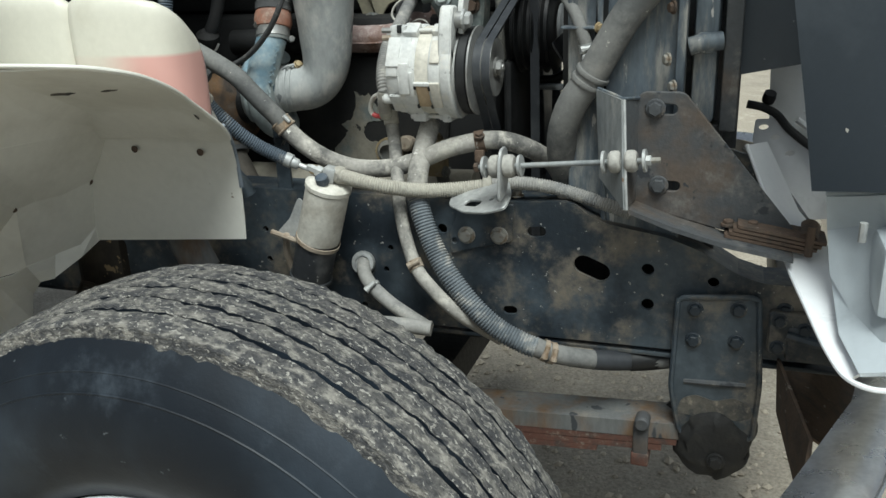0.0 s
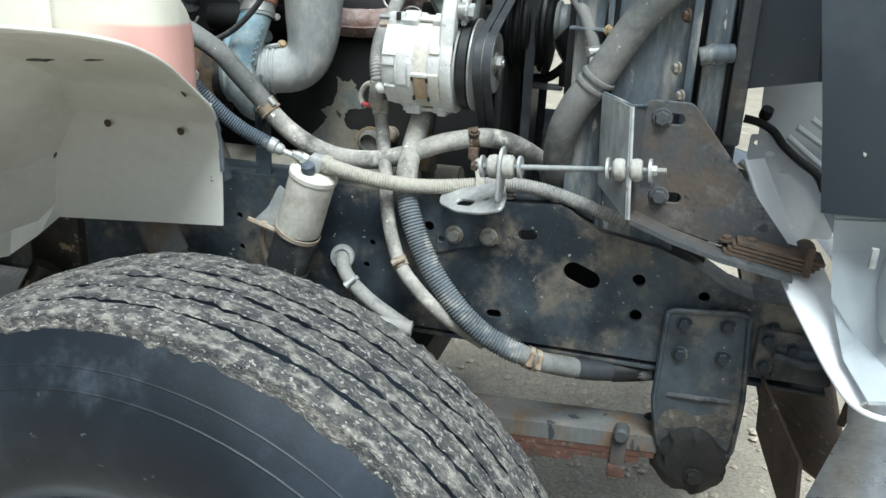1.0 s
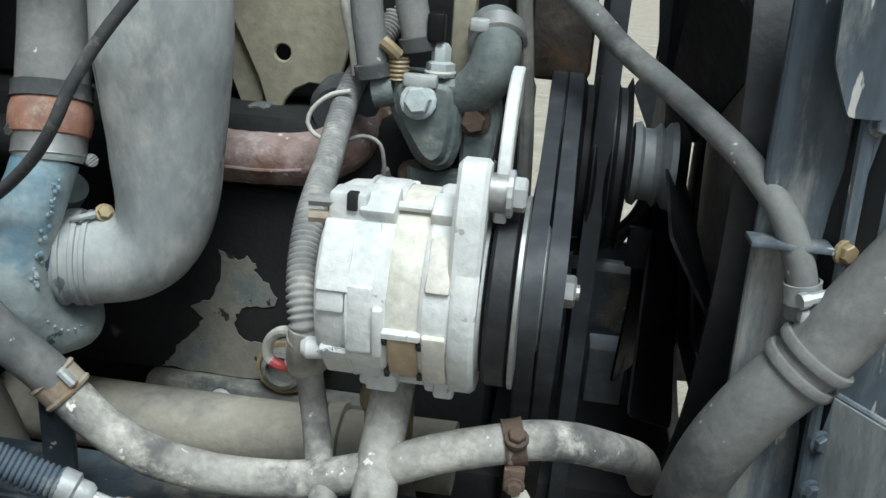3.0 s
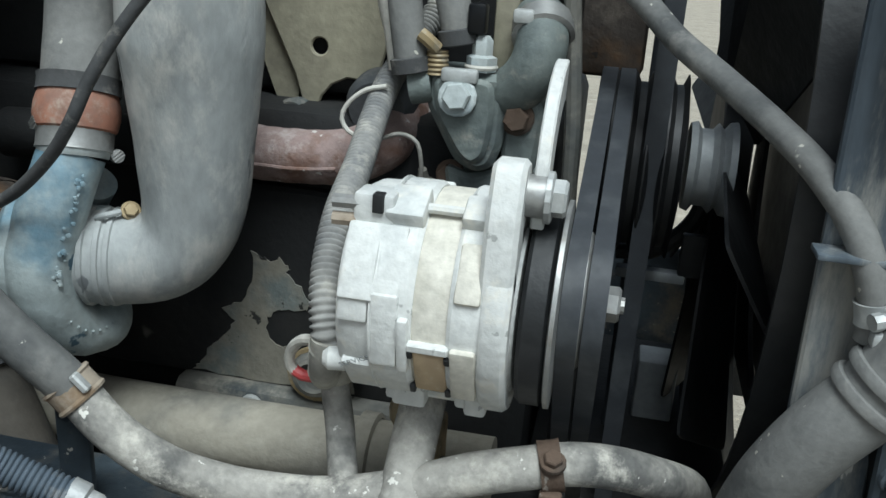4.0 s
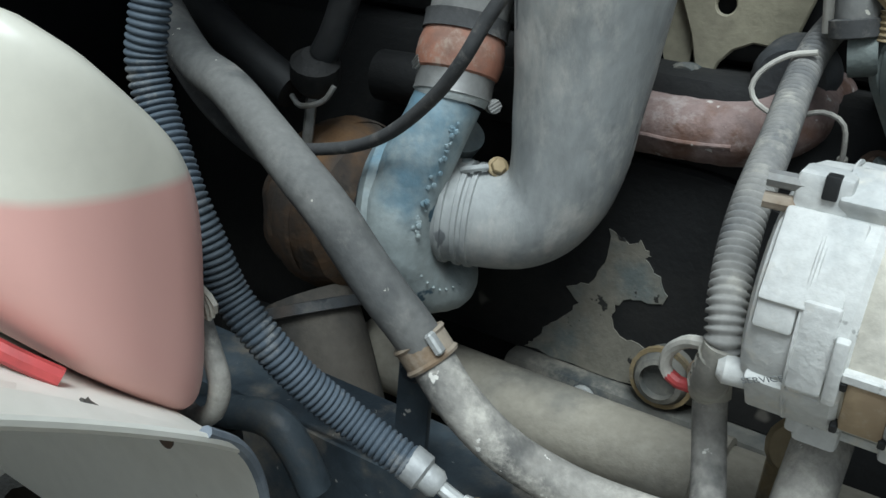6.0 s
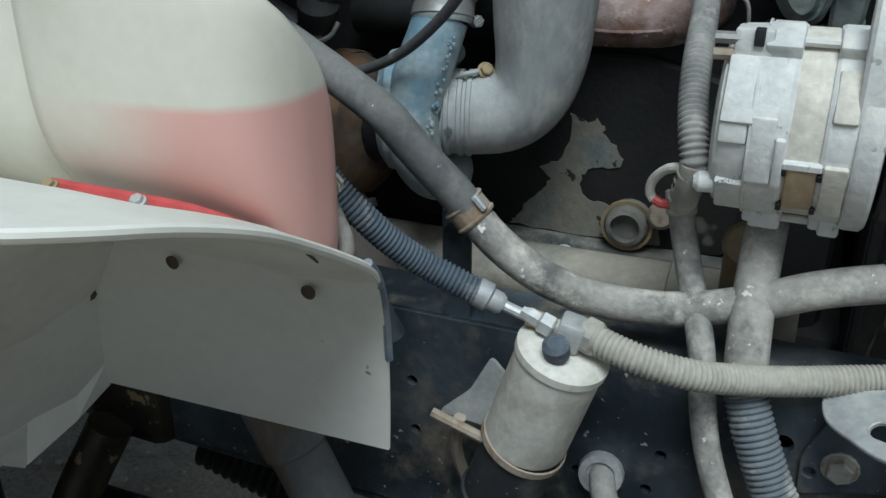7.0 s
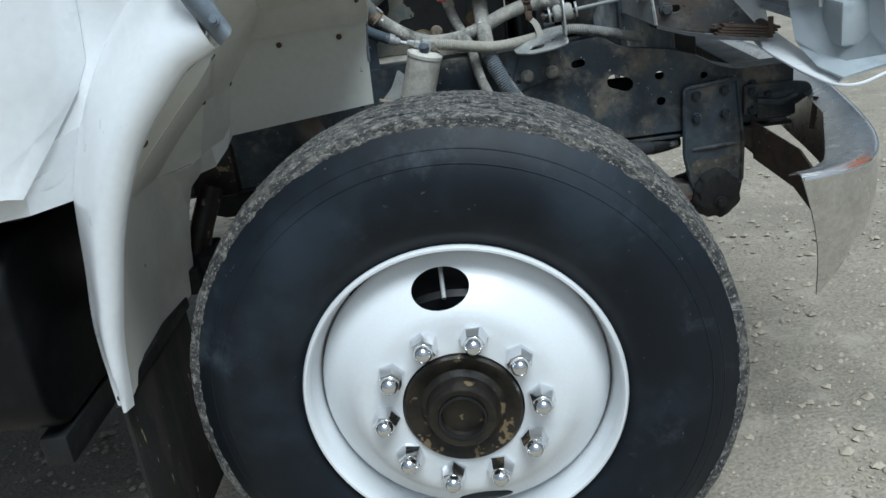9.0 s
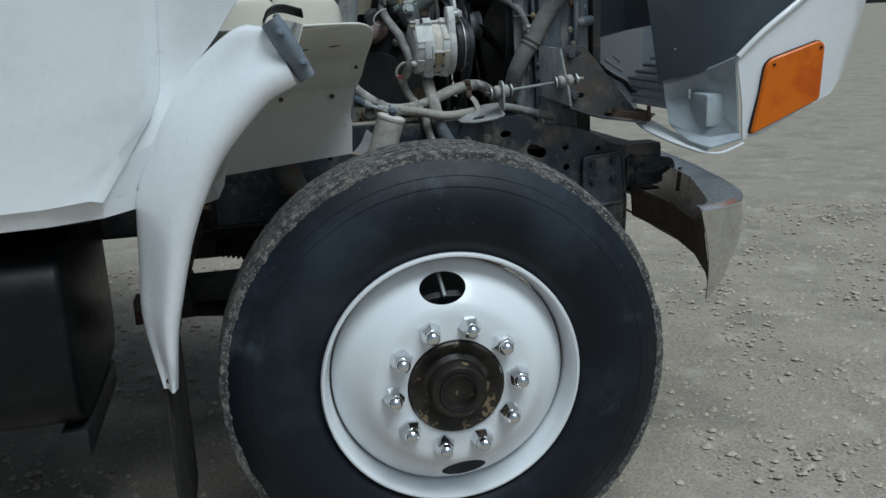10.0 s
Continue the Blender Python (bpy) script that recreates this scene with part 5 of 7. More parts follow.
def build_thermostat():
    t = thing("thermostat_housing", (0.12, 0.96, 1.27), "grey-green cast thermostat housing with fittings", "thermostat housing")
    out = rounded([(0.079, 1.356), (0.079, 1.326), (0.094, 1.300), (0.108, 1.276), (0.128, 1.268), (0.142, 1.274), (0.150, 1.296), (0.150, 1.356)], 0.010)
    part("body", plate(out, 0.07, upright(0.952), bevel=0.006), "greenish", t)
    part("tongue", plate(rounded([(0.086, 1.352), (0.090, 1.318), (0.112, 1.284), (0.124, 1.276), (0.136, 1.284), (0.141, 1.312), (0.140, 1.352)], 0.012), 0.008, upright(0.945), bevel=0.004), "greenish", t)
    part("lug_plate", plate(rounded([(0.148, 1.338), (0.176, 1.344), (0.183, 1.325), (0.178, 1.268), (0.148, 1.262)], 0.010), 0.05, upright(0.962), bevel=0.004), "greenish", t, "cast lug with a rusty bolt")
    part("foot_flange", plate(rounded([(0.096, 1.268), (0.100, 1.240), (0.176, 1.235), (0.182, 1.275), (0.140, 1.268), (0.118, 1.262)], 0.006), 0.04, upright(0.970), bevel=0.004), "greenish", t)
    part("elbow", tube([(0.146, 0.975, 1.337), (0.160, 0.965, 1.348), (0.172, 0.958, 1.366), (0.175, 0.965, 1.388), (0.168, 0.99, 1.404)], 0.0225, 20), "greenish", t, "cast elbow with a rust patch")
    part("elbow_cuff", lathe([(0.023, -0.010), (0.027, -0.008), (0.027, 0.008), (0.023, 0.010)], (0.174, 0.974, 1.394), (-0.15, 0.75, 0.6), 22, cap=False), "steel", t)
    part("cuff_screw", block((0.150, 0.950, 1.400), (0.168, 0.962, 1.412), 0.003), "galv", t)
    bolt(t, (0.160, 0.960, 1.320), (0, -1, 0), 0.0115, "rust")
    bolt(t, (0.100, 0.985, 1.256), (-0.2, -1, 0), 0.011, "rust")
    s1 = part("temperature_sender", lathe([(0.0135, 0), (0.0135, 0.012), (0.009, 0.014), (0.009, 0.026), (0.006, 0.030), (0, 0.030)], (0.125, 0.962, 1.357), (0, 0, 1), 6), "turbo", t, "pale blue sender")
    plug = part("sender_plug", block((0.112, 0.950, 1.388), (0.128, 0.966, 1.414), 0.003), "plastic_black", s1, "black cable plug")
    part("seal_band", lathe([(0.0140, -0.002), (0.0148, 0), (0.0140, 0.002)], (0.125, 0.962, 1.361), (0, 0, 1), 24, cap=False), "white_wire", s1)
    part("sender_clip", block((0.094, 0.940, 1.348), (0.126, 0.950, 1.360), 0.003), "galv", t)
    bolt(t, (0.110, 0.941, 1.336), (0, -1, 0.2), 0.0125, "turbo")
    part("spring_fitting", tube([(0.088, 0.955, 1.352), (0.0875, 0.955, 1.372)], 0.010, 14, ribs=0.004, depth=0.0015), "brass", t)
    part("brass_tee", tube([(0.088, 0.95, 1.374), (0.080, 0.945, 1.382), (0.074, 0.945, 1.386)], 0.006, 8), "brass", t)
    part("stub", tube([(0.083, 0.96, 1.342), (0.064, 0.958, 1.338)], 0.0155, 16, curved=False), "greenish", t)
    h = thing("bypass_hose", (0.065, 0.95, 1.37), "grey bypass hose with a white sleeve beside the thermostat", "hose")
    part("hose", tube([(0.066, 0.955, 1.352), (0.063, 0.955, 1.37), (0.054, 0.96, 1.42), (0.046, 0.97, 1.50)], 0.0150, 16), "hose_grey", h)
    part("sleeve", tube([(0.053, 0.972, 1.352), (0.047, 0.972, 1.385), (0.038, 0.975, 1.42), (0.034, 0.98, 1.50)], 0.013, 16), "white_wire", h, "white sleeve")
    part("end_ring", lathe([(0.0150, -0.007), (0.0178, -0.006), (0.0178, 0.006), (0.0150, 0.007)], (0.0645, 0.955, 1.358), (-0.2, 0, 1), 20, cap=False), "hose_dark", h)
    h2 = thing("heater_supply_hose", (0.10, 0.96, 1.38), "grey heater hose leaving the thermostat upwards", "hose")
    part("hose", tube([(0.104, 0.965, 1.378), (0.101, 0.965, 1.395), (0.092, 0.97, 1.43), (0.086, 0.98, 1.50)], 0.0150, 16), "hose_grey", h2)
    part("end_ring", lathe([(0.0150, -0.007), (0.0178, -0.006), (0.0178, 0.006), (0.0150, 0.007)], (0.103, 0.965, 1.384), (-0.2, 0, 1), 20, cap=False), "hose_dark", h2)
    part("connector_body", block((0.130, 0.98, 1.356), (0.152, 1.00, 1.44), 0.004), "tan", t, "tan painted stand behind the sender")
    w = thing("sensor_wire", (0.03, 0.94, 1.31), "thin white sensor wire looped beside the conduit", "wire")
    part("wire", tube([(0.045, 0.95, 1.338), (0.026, 0.95, 1.333), (0.010, 0.95, 1.320), (0.004, 0.95, 1.306), (0.010, 0.95, 1.295), (0.022, 0.95, 1.289)], 0.0022, 8), "white_wire", w)
    part("lead", tube([(0.040, 0.955, 1.290), (0.058, 0.955, 1.296), (0.073, 0.955, 1.290), (0.077, 0.96, 1.270), (0.076, 0.965, 1.255)], 0.002, 8), "hose", w)
    pn = thing("pressure_switch", (0.076, 0.98, 1.25), "small dark pressure switch on the head", "switch")
    part("body", lathe([(0.014, 0), (0.012, 0.012), (0.006, 0.016), (0.004, 0.03), (0, 0.03)], (0.076, 0.985, 1.235), (0.0, -0.5, 1), 14), "engine", pn)


build_thermostat()


# ---- hoses and conduits ----
def direction(pts, i):
    a, b = Vector(pts[max(i - 1, 0)]), Vector(pts[min(i + 1, len(pts) - 1)])
    return (b - a).normalized()


def hose(name, pts, radius, material, label, ribs=0.0, depth=0.0, clamps=(), category="hose", sides=18, part_name="tube"):
    t = thing(name, pts[len(pts) // 2], label, category)
    part(part_name, tube(pts, radius, sides, ribs=ribs, depth=depth), material, t, sharp=70)
    for i, m, w in clamps:
        clamp(t, pts[i], direction(pts, i), radius + 0.0008, w, m)
    return t


A = [(-0.46, 0.79, 1.31), (-0.379, 0.75, 1.283), (-0.315, 0.725, 1.275), (-0.261, 0.705, 1.258), (-0.216, 0.69, 1.241), (-0.181, 0.683, 1.223), (-0.159, 0.686, 1.199), (-0.137, 0.69, 1.175), (-0.122, 0.697, 1.156),
     (-0.112, 0.705, 1.138), (-0.083, 0.703, 1.112), (-0.048, 0.708, 1.087), (-0.016, 0.722, 1.069), (0.018, 0.733, 1.060), (0.069, 0.740, 1.061), (0.121, 0.744, 1.075), (0.175, 0.747, 1.098), (0.217, 0.753, 1.109),
     (0.247, 0.761, 1.113), (0.278, 0.772, 1.109), (0.310, 0.795, 1.092), (0.338, 0.835, 1.062), (0.350, 0.86, 1.03)]
h = hose("coolant_hose", A[8:], 0.0158, "hose", "long grey rubber coolant hose, dusty past its clamp")
part("rear_length", tube(A[:10], 0.0162, 18), "hose_grey", h, "darker grey length behind the clamp", sharp=70)
d = direction(A, 9)
part("clamp_band", lathe([(0.0160, -0.010), (0.0192, -0.010), (0.0200, -0.008), (0.0185, -0.006), (0.0185, 0.006), (0.0200, 0.008), (0.0192, 0.010), (0.0160, 0.010)], A[9], d, 28, cap=False), "strap", h, "wide rusty band clamp")
part("clamp_ear", block((-0.008, -0.003, -0.004), (0.008, 0.003, 0.004), 0.0015, 1, frame_of(Vector(A[9]) + Vector((0.013, -0.010, 0.013)), d, (0, 0, 1))), "galv", h)
# hanger strap that carries the hose over the rail
s = thing("hose_bracket", (0.24, 0.73, 1.06), "rusty hose strap on a bent steel bracket", "bracket")
clamp(s, (0.232, 0.757, 1.111), direction(A, 17), 0.0175, 0.016, "rust", "strap", False)
mid = spline([(0.238, 0.735, 1.084), (0.247, 0.727, 1.074), (0.252, 0.720, 1.062), (0.255, 0.713, 1.045), (0.254, 0.707, 1.016)], 0.004)
part("bent_strip", loft([[p + Vector((k, 0, k * 0.15)) for p in mid] for k in (-0.007, 0.007)], 0.003), "conduit_tan", s, "dusty bent steel strip", sharp=60)
part("strap_ears", block((0.227, 0.735, 1.080), (0.243, 0.745, 1.100), 0.002), "rust", s)
bolt(s, (0.236, 0.735, 1.086), (0, -1, 0), 0.006, "rust")
bolt(s, (0.234, 0.742, 1.124), (0, -0.4, 1), 0.007, "rust")

B = [(-0.247, 0.61, 1.40), (-0.250, 0.602, 1.342), (-0.252, 0.600, 1.317), (-0.245, 0.600, 1.293), (-0.231, 0.598, 1.269), (-0.214, 0.595, 1.244), (-0.202, 0.599, 1.217), (-0.190, 0.605, 1.187), (-0.168, 0.612, 1.161),
     (-0.148, 0.624, 1.136), (-0.125, 0.638, 1.114), (-0.099, 0.646, 1.099), (-0.083, 0.650, 1.091)]
h = hose("fuel_conduit", B, 0.0122, "conduit_blue", "blue-grey corrugated split conduit around the fuel line", 0.0042, 0.0022, category="conduit")
part("end_ferrule", lathe([(0.0125, -0.008), (0.0125, 0.004), (0.0095, 0.006), (0.0095, 0.014), (0.007, 0.018)], (-0.077, 0.652, 1.088), (0.86, 0.15, -0.42), 16), "galv", h)
part("fuel_line", tube([(-0.066, 0.654, 1.083), (-0.045, 0.656, 1.075), (-0.020, 0.657, 1.070)], 0.0048, 10), "galv", h, "bare metal fuel line")
part("line_nut", lathe([(0.0048, -0.006), (0.0085, -0.006), (0.0085, 0.006), (0.0048, 0.006)], (-0.034, 0.657, 1.073), (0.9, 0, -0.2), 6), "brass", h, "brass line nut")

C = [(0.008, 0.660, 1.066), (0.028, 0.652, 1.064), (0.059, 0.648, 1.059), (0.094, 0.656, 1.051), (0.130, 0.680, 1.041), (0.168, 0.702, 1.036), (0.215, 0.722, 1.037), (0.25, 0.731, 1.041)]
h = hose("filter_conduit", C, 0.0128, "conduit_tan", "dusty tan corrugated conduit from the filter head", 0.0042, 0.0020, category="conduit")
part("end_nut", lathe([(0.0128, -0.008), (0.0150, -0.007), (0.0150, 0.005), (0.0128, 0.007)], (0.014, 0.657, 1.066), (0.9, -0.3, -0.1), 8, cap=False), "conduit_tan", h)
C2 = [(0.247, 0.731, 1.041), (0.29, 0.730, 1.048), (0.326, 0.728, 1.049), (0.365, 0.735, 1.042), (0.403, 0.738, 1.032), (0.440, 0.736, 1.022), (0.49, 0.735, 1.008)]
hose("harness_conduit", C2, 0.0118, "conduit", "grey corrugated harness conduit lying on the rail", 0.0042, 0.0020, category="conduit")

D = [(0.052, 0.800, 1.148), (0.058, 0.792, 1.120), (0.066, 0.780, 1.097), (0.080, 0.748, 1.071), (0.095, 0.714, 1.040), (0.103, 0.700, 0.997), (0.115, 0.688, 0.954), (0.138, 0.668, 0.911), (0.166, 0.653, 0.884), (0.219, 0.650, 0.838), (0.28, 0.70, 0.775)]
h = hose("heater_hose", D, 0.0115, "hose", "thin dusty grey hose running down past the rail", clamps=((7, "strap", 0.016),))
part("hose_end", lathe([(0.0115, -0.012), (0.0135, -0.010), (0.0135, 0.010), (0.0115, 0.012)], (0.054, 0.797, 1.138), (0.2, -0.3, -1), 18, cap=False), "conduit_tan", h)

E = [(0.134, 0.703, 1.018), (0.148, 0.690, 0.985), (0.170, 0.677, 0.942), (0.200, 0.664, 0.899), (0.246, 0.655, 0.849), (0.288, 0.655, 0.814), (0.330, 0.657, 0.793), (0.352, 0.658, 0.786)]
h = hose("battery_conduit", E, 0.0185, "conduit_grey", "thick grey corrugated battery cable conduit curving under the rail", 0.0052, 0.0026, category="conduit")
part("smooth_sleeve", tube([(0.128, 0.80, 1.13), (0.128, 0.757, 1.092), (0.130, 0.722, 1.060), (0.133, 0.706, 1.026), (0.136, 0.702, 1.014)], 0.0178, 18), "hose", h, "smooth dusty upper sleeve")
E2 = [(0.348, 0.658, 0.788), (0.375, 0.668, 0.775), (0.42, 0.690, 0.760), (0.458, 0.714, 0.750), (0.50, 0.735, 0.745), (0.56, 0.75, 0.748)]
h = hose("lower_coolant_pipe", E2, 0.0165, "hose_grey", "dusty pipe end with clamps and a black tape wrap", clamps=((1, "strap", 0.010),))
part("tape_wrap", tube([(0.440, 0.7035, 0.754), (0.470, 0.720, 0.748), (0.498, 0.7345, 0.745)], 0.0175, 16), "belt", h, "black tape wrap")
part("rubber_boot", tube([(0.498, 0.7345, 0.745), (0.53, 0.745, 0.746), (0.565, 0.755, 0.75)], 0.0190, 16), "black", h)
clamp(h, (0.364, 0.664, 0.780), (0.9, 0.25, -0.4), 0.0175, 0.008, "strap")

F1 = [(0.020, 0.718, 0.890), (0.024, 0.706, 0.887), (0.031, 0.694, 0.874), (0.048, 0.686, 0.856), (0.083, 0.681, 0.830), (0.125, 0.676, 0.808), (0.160, 0.664, 0.797)]
h = hose("drain_hose", F1, 0.0122, "conduit", "dusty elbow hose leaving the rail", clamps=((3, "galv", 0.006),))
part("swivel_ring", lathe([(0.010, -0.006), (0.0205, -0.006), (0.022, 0.0), (0.0205, 0.006), (0.014, 0.007), (0.012, 0.003)], (0.021, 0.712, 0.890), (0.1, -1, 0.2), 20), "galv", h)
part("spout", tube([(0.165, 0.662, 0.798), (0.12, 0.655, 0.802), (0.06, 0.645, 0.804), (0.0, 0.655, 0.786), (-0.05, 0.68, 0.765)], 0.0135, 16), "conduit", h)

G = [(0.560, 0.70, 1.45), (0.524, 0.712, 1.382), (0.500, 0.714, 1.351), (0.474, 0.714, 1.318), (0.448, 0.716, 1.274), (0.420, 0.720, 1.224), (0.395, 0.724, 1.187), (0.376, 0.738, 1.138), (0.370, 0.768, 1.081), (0.374, 0.81, 1.03), (0.38, 0.86, 0.98)]
h = hose("radiator_hose", G, 0.0242, "hose_grey", "thick smooth grey radiator hose with a double ring clamp", sides=26)
for k in (-0.009, 0.006):
    d = direction(G, 5)
    part("ring_clamp", lathe([(0.0242, -0.004), (0.0275, -0.0035), (0.0285, 0), (0.0275, 0.0035), (0.0242, 0.004)], Vector(G[5]) + d * k, d, 28, cap=False), "hose_grey", h)

H = [(0.22, 0.99, 1.45), (0.254, 0.95, 1.426), (0.283, 0.91, 1.401), (0.320, 0.86, 1.378), (0.351, 0.81, 1.358), (0.372, 0.775, 1.342), (0.392, 0.750, 1.319), (0.403, 0.737, 1.297), (0.412, 0.735, 1.269), (0.413, 0.736, 1.250)]
h = hose("vent_hose", H, 0.0100, "hose_grey", "thin grey vent hose curving to the radiator", clamps=((8, "galv", 0.014),))
part("clamp_tab", block((0.408, 0.715, 1.252), (0.424, 0.726, 1.262), 0.003), "galv", h)

K = [(0.065, 1.09, 1.43), (0.057, 1.06, 1.391), (0.046, 1.02, 1.362), (0.038, 0.982, 1.338), (0.039, 0.935, 1.313), (0.046, 0.872, 1.287), (0.052, 0.810, 1.265), (0.056, 0.777, 1.242), (0.062, 0.752, 1.219), (0.067, 0.742, 1.200), (0.069, 0.742, 1.190)]
h = hose("alternator_conduit", K, 0.0125, "conduit", "grey corrugated conduit down to the alternator", 0.0050, 0.0032, category="conduit")
part("tape_tie", tube([(0.068, 0.739, 1.194), (0.066, 0.742, 1.178), (0.062, 0.752, 1.160), (0.058, 0.765, 1.150)], 0.0115, 14), "conduit_tan", h, "wrapped tape tie")
for k in range(4):
    part("tape_turn", lathe([(0.0118, -0.0018), (0.0128, 0), (0.0118, 0.0018)], Vector((0.067, 0.741, 1.186)).lerp(Vector((0.060, 0.758, 1.156)), k / 3.2), (-0.2, 0.5, -1), 18, cap=False), "conduit_tan", h)
w = thing("red_tipped_wire", (0.045, 0.75, 1.15), "white wire loop with a red end at the alternator", "wire")
part("loop", tube([(0.062, 0.740, 1.190), (0.046, 0.748, 1.184), (0.034, 0.758, 1.170), (0.031, 0.762, 1.157), (0.035, 0.763, 1.150)], 0.0042, 10), "white_wire", w)
part("red_end", tube([(0.034, 0.763, 1.151), (0.043, 0.763, 1.147), (0.056, 0.760, 1.150)], 0.0044, 10), "red", w, "red sleeve")

L = [(-0.05, 0.80, 1.46), (-0.100, 0.782, 1.395), (-0.126, 0.772, 1.352), (-0.141, 0.767, 1.320), (-0.167, 0.775, 1.289), (-0.209, 0.788, 1.254), (-0.252, 0.80, 1.231), (-0.297, 0.80, 1.218), (-0.325, 0.80, 1.214)]
hose("black_cable", L, 0.0052, "hose_dark", "thin black cable hanging across the turbocharger", category="cable", sides=12)
hose("tied_cable", [(-0.190, 0.565, 1.228), (-0.181, 0.562, 1.215), (-0.169, 0.560, 1.201), (-0.159, 0.560, 1.180), (-0.152, 0.560, 1.161), (-0.157, 0.560, 1.141), (-0.173, 0.560, 1.131), (-0.189, 0.562, 1.140), (-0.20, 0.57, 1.16)], 0.0062, "hose", "grey cable loop tied beside the conduit", category="cable", sides=12)
t = thing("cable_tie", (-0.172, 0.56, 1.239), "loose pale cable tie ends around the conduit", "cable tie")
for k in range(3):
    part("loop", tube([(-0.186, 0.566, 1.232 - 0.003 * k), (-0.172 + 0.002 * k, 0.556, 1.228 - 0.003 * k), (-0.160 + 0.003 * k, 0.556, 1.214), (-0.156 + 0.003 * k, 0.557, 1.200 + 0.003 * k), (-0.166, 0.558, 1.204 + 0.004 * k), (-0.178, 0.560, 1.220)], 0.0016, 6), "conduit_tan", t)
part("tie_head", tube([(-0.184, 0.566, 1.236), (-0.172, 0.556, 1.242), (-0.166, 0.556, 1.239), (-0.172, 0.557, 1.234), (-0.184, 0.562, 1.235)], 0.0022, 6), "conduit_tan", t)

# vertical strap behind the hoses
s = thing("support_strap", (-0.13, 0.715, 0.85), "flat dark steel strap standing behind the hoses", "strap")
part("strap", block((-0.148, 0.728, 0.86), (-0.120, 0.734, 1.125), 0.001), "frame", s)
bolt(s, (-0.134, 0.727, 1.105), (0, -1, 0), 0.008, "frame")

# dark hardware near the firewall
v = thing("wiper_linkage", (-0.36, 0.82, 1.28), "dark fittings and bent pipe near the firewall", "fitting")
part("arm", tube([(-0.53, 0.86, 1.33), (-0.44, 0.85, 1.283), (-0.365, 0.85, 1.248)], 0.018, 12), "black", v)
part("valve", lathe([(0, -0.020), (0.014, -0.020), (0.022, -0.008), (0.022, 0.010), (0.012, 0.018), (0, 0.018)], (-0.340, 0.85, 1.270), (0.3, -0.4, 1), 16), "oil", v, "grimy valve body")
part("pipe", tube([(-0.332, 0.85, 1.285), (-0.318, 0.85, 1.312), (-0.304, 0.85, 1.36), (-0.30, 0.86, 1.45)], 0.0125, 14), "black", v)
part("stem", tube([(-0.343, 0.85, 1.250), (-0.347, 0.85, 1.205)], 0.005, 8, curved=False), "steel", v)
part("hook_wire", tube([(-0.362, 0.845, 1.245), (-0.345, 0.838, 1.240), (-0.322, 0.84, 1.248), (-0.314, 0.845, 1.262)], 0.0025, 8), "steel", v)
hose("dark_line", [(-0.47, 0.80, 1.278), (-0.39, 0.768, 1.250), (-0.335, 0.757, 1.230), (-0.29, 0.765, 1.21)], 0.010, "hose_dark", "dark rubber line behind the coolant hose")
f = thing("starter_casting", (-0.3, 0.85, 1.0), "dusty dark pipe flange below the turbocharger", "pipe")
part("pipe", tube([(-0.352, 0.865, 1.045), (-0.320, 0.855, 0.998), (-0.285, 0.845, 0.93), (-0.26, 0.84, 0.87)], 0.045, 22), "starter", f)
part("flange", lathe([(0.045, -0.006), (0.054, -0.005), (0.054, 0.005), (0.045, 0.006)], (-0.345, 0.862, 1.035), (-0.4, 0.2, 0.8), 24, cap=False), "rusty", f)
mt = thing("cab_mount", (-0.25, 0.66, 1.02), "dark cast cab mount bracket behind the fender", "bracket")
part("arm", tube([(-0.30, 0.655, 1.035), (-0.246, 0.66, 1.055), (-0.207, 0.66, 1.064), (-0.185, 0.662, 1.048), (-0.172, 0.668, 1.018)], 0.013, 12), "frame", mt)
part("pad", lathe([(0.03, -0.012), (0.032, 0), (0.028, 0.014), (0, 0.016)], (-0.265, 0.645, 1.030), (0, 0, 1), 18), "black", mt)
bolt(mt, (-0.27, 0.63, 1.047), (0, 0, 1), 0.012, "frame")


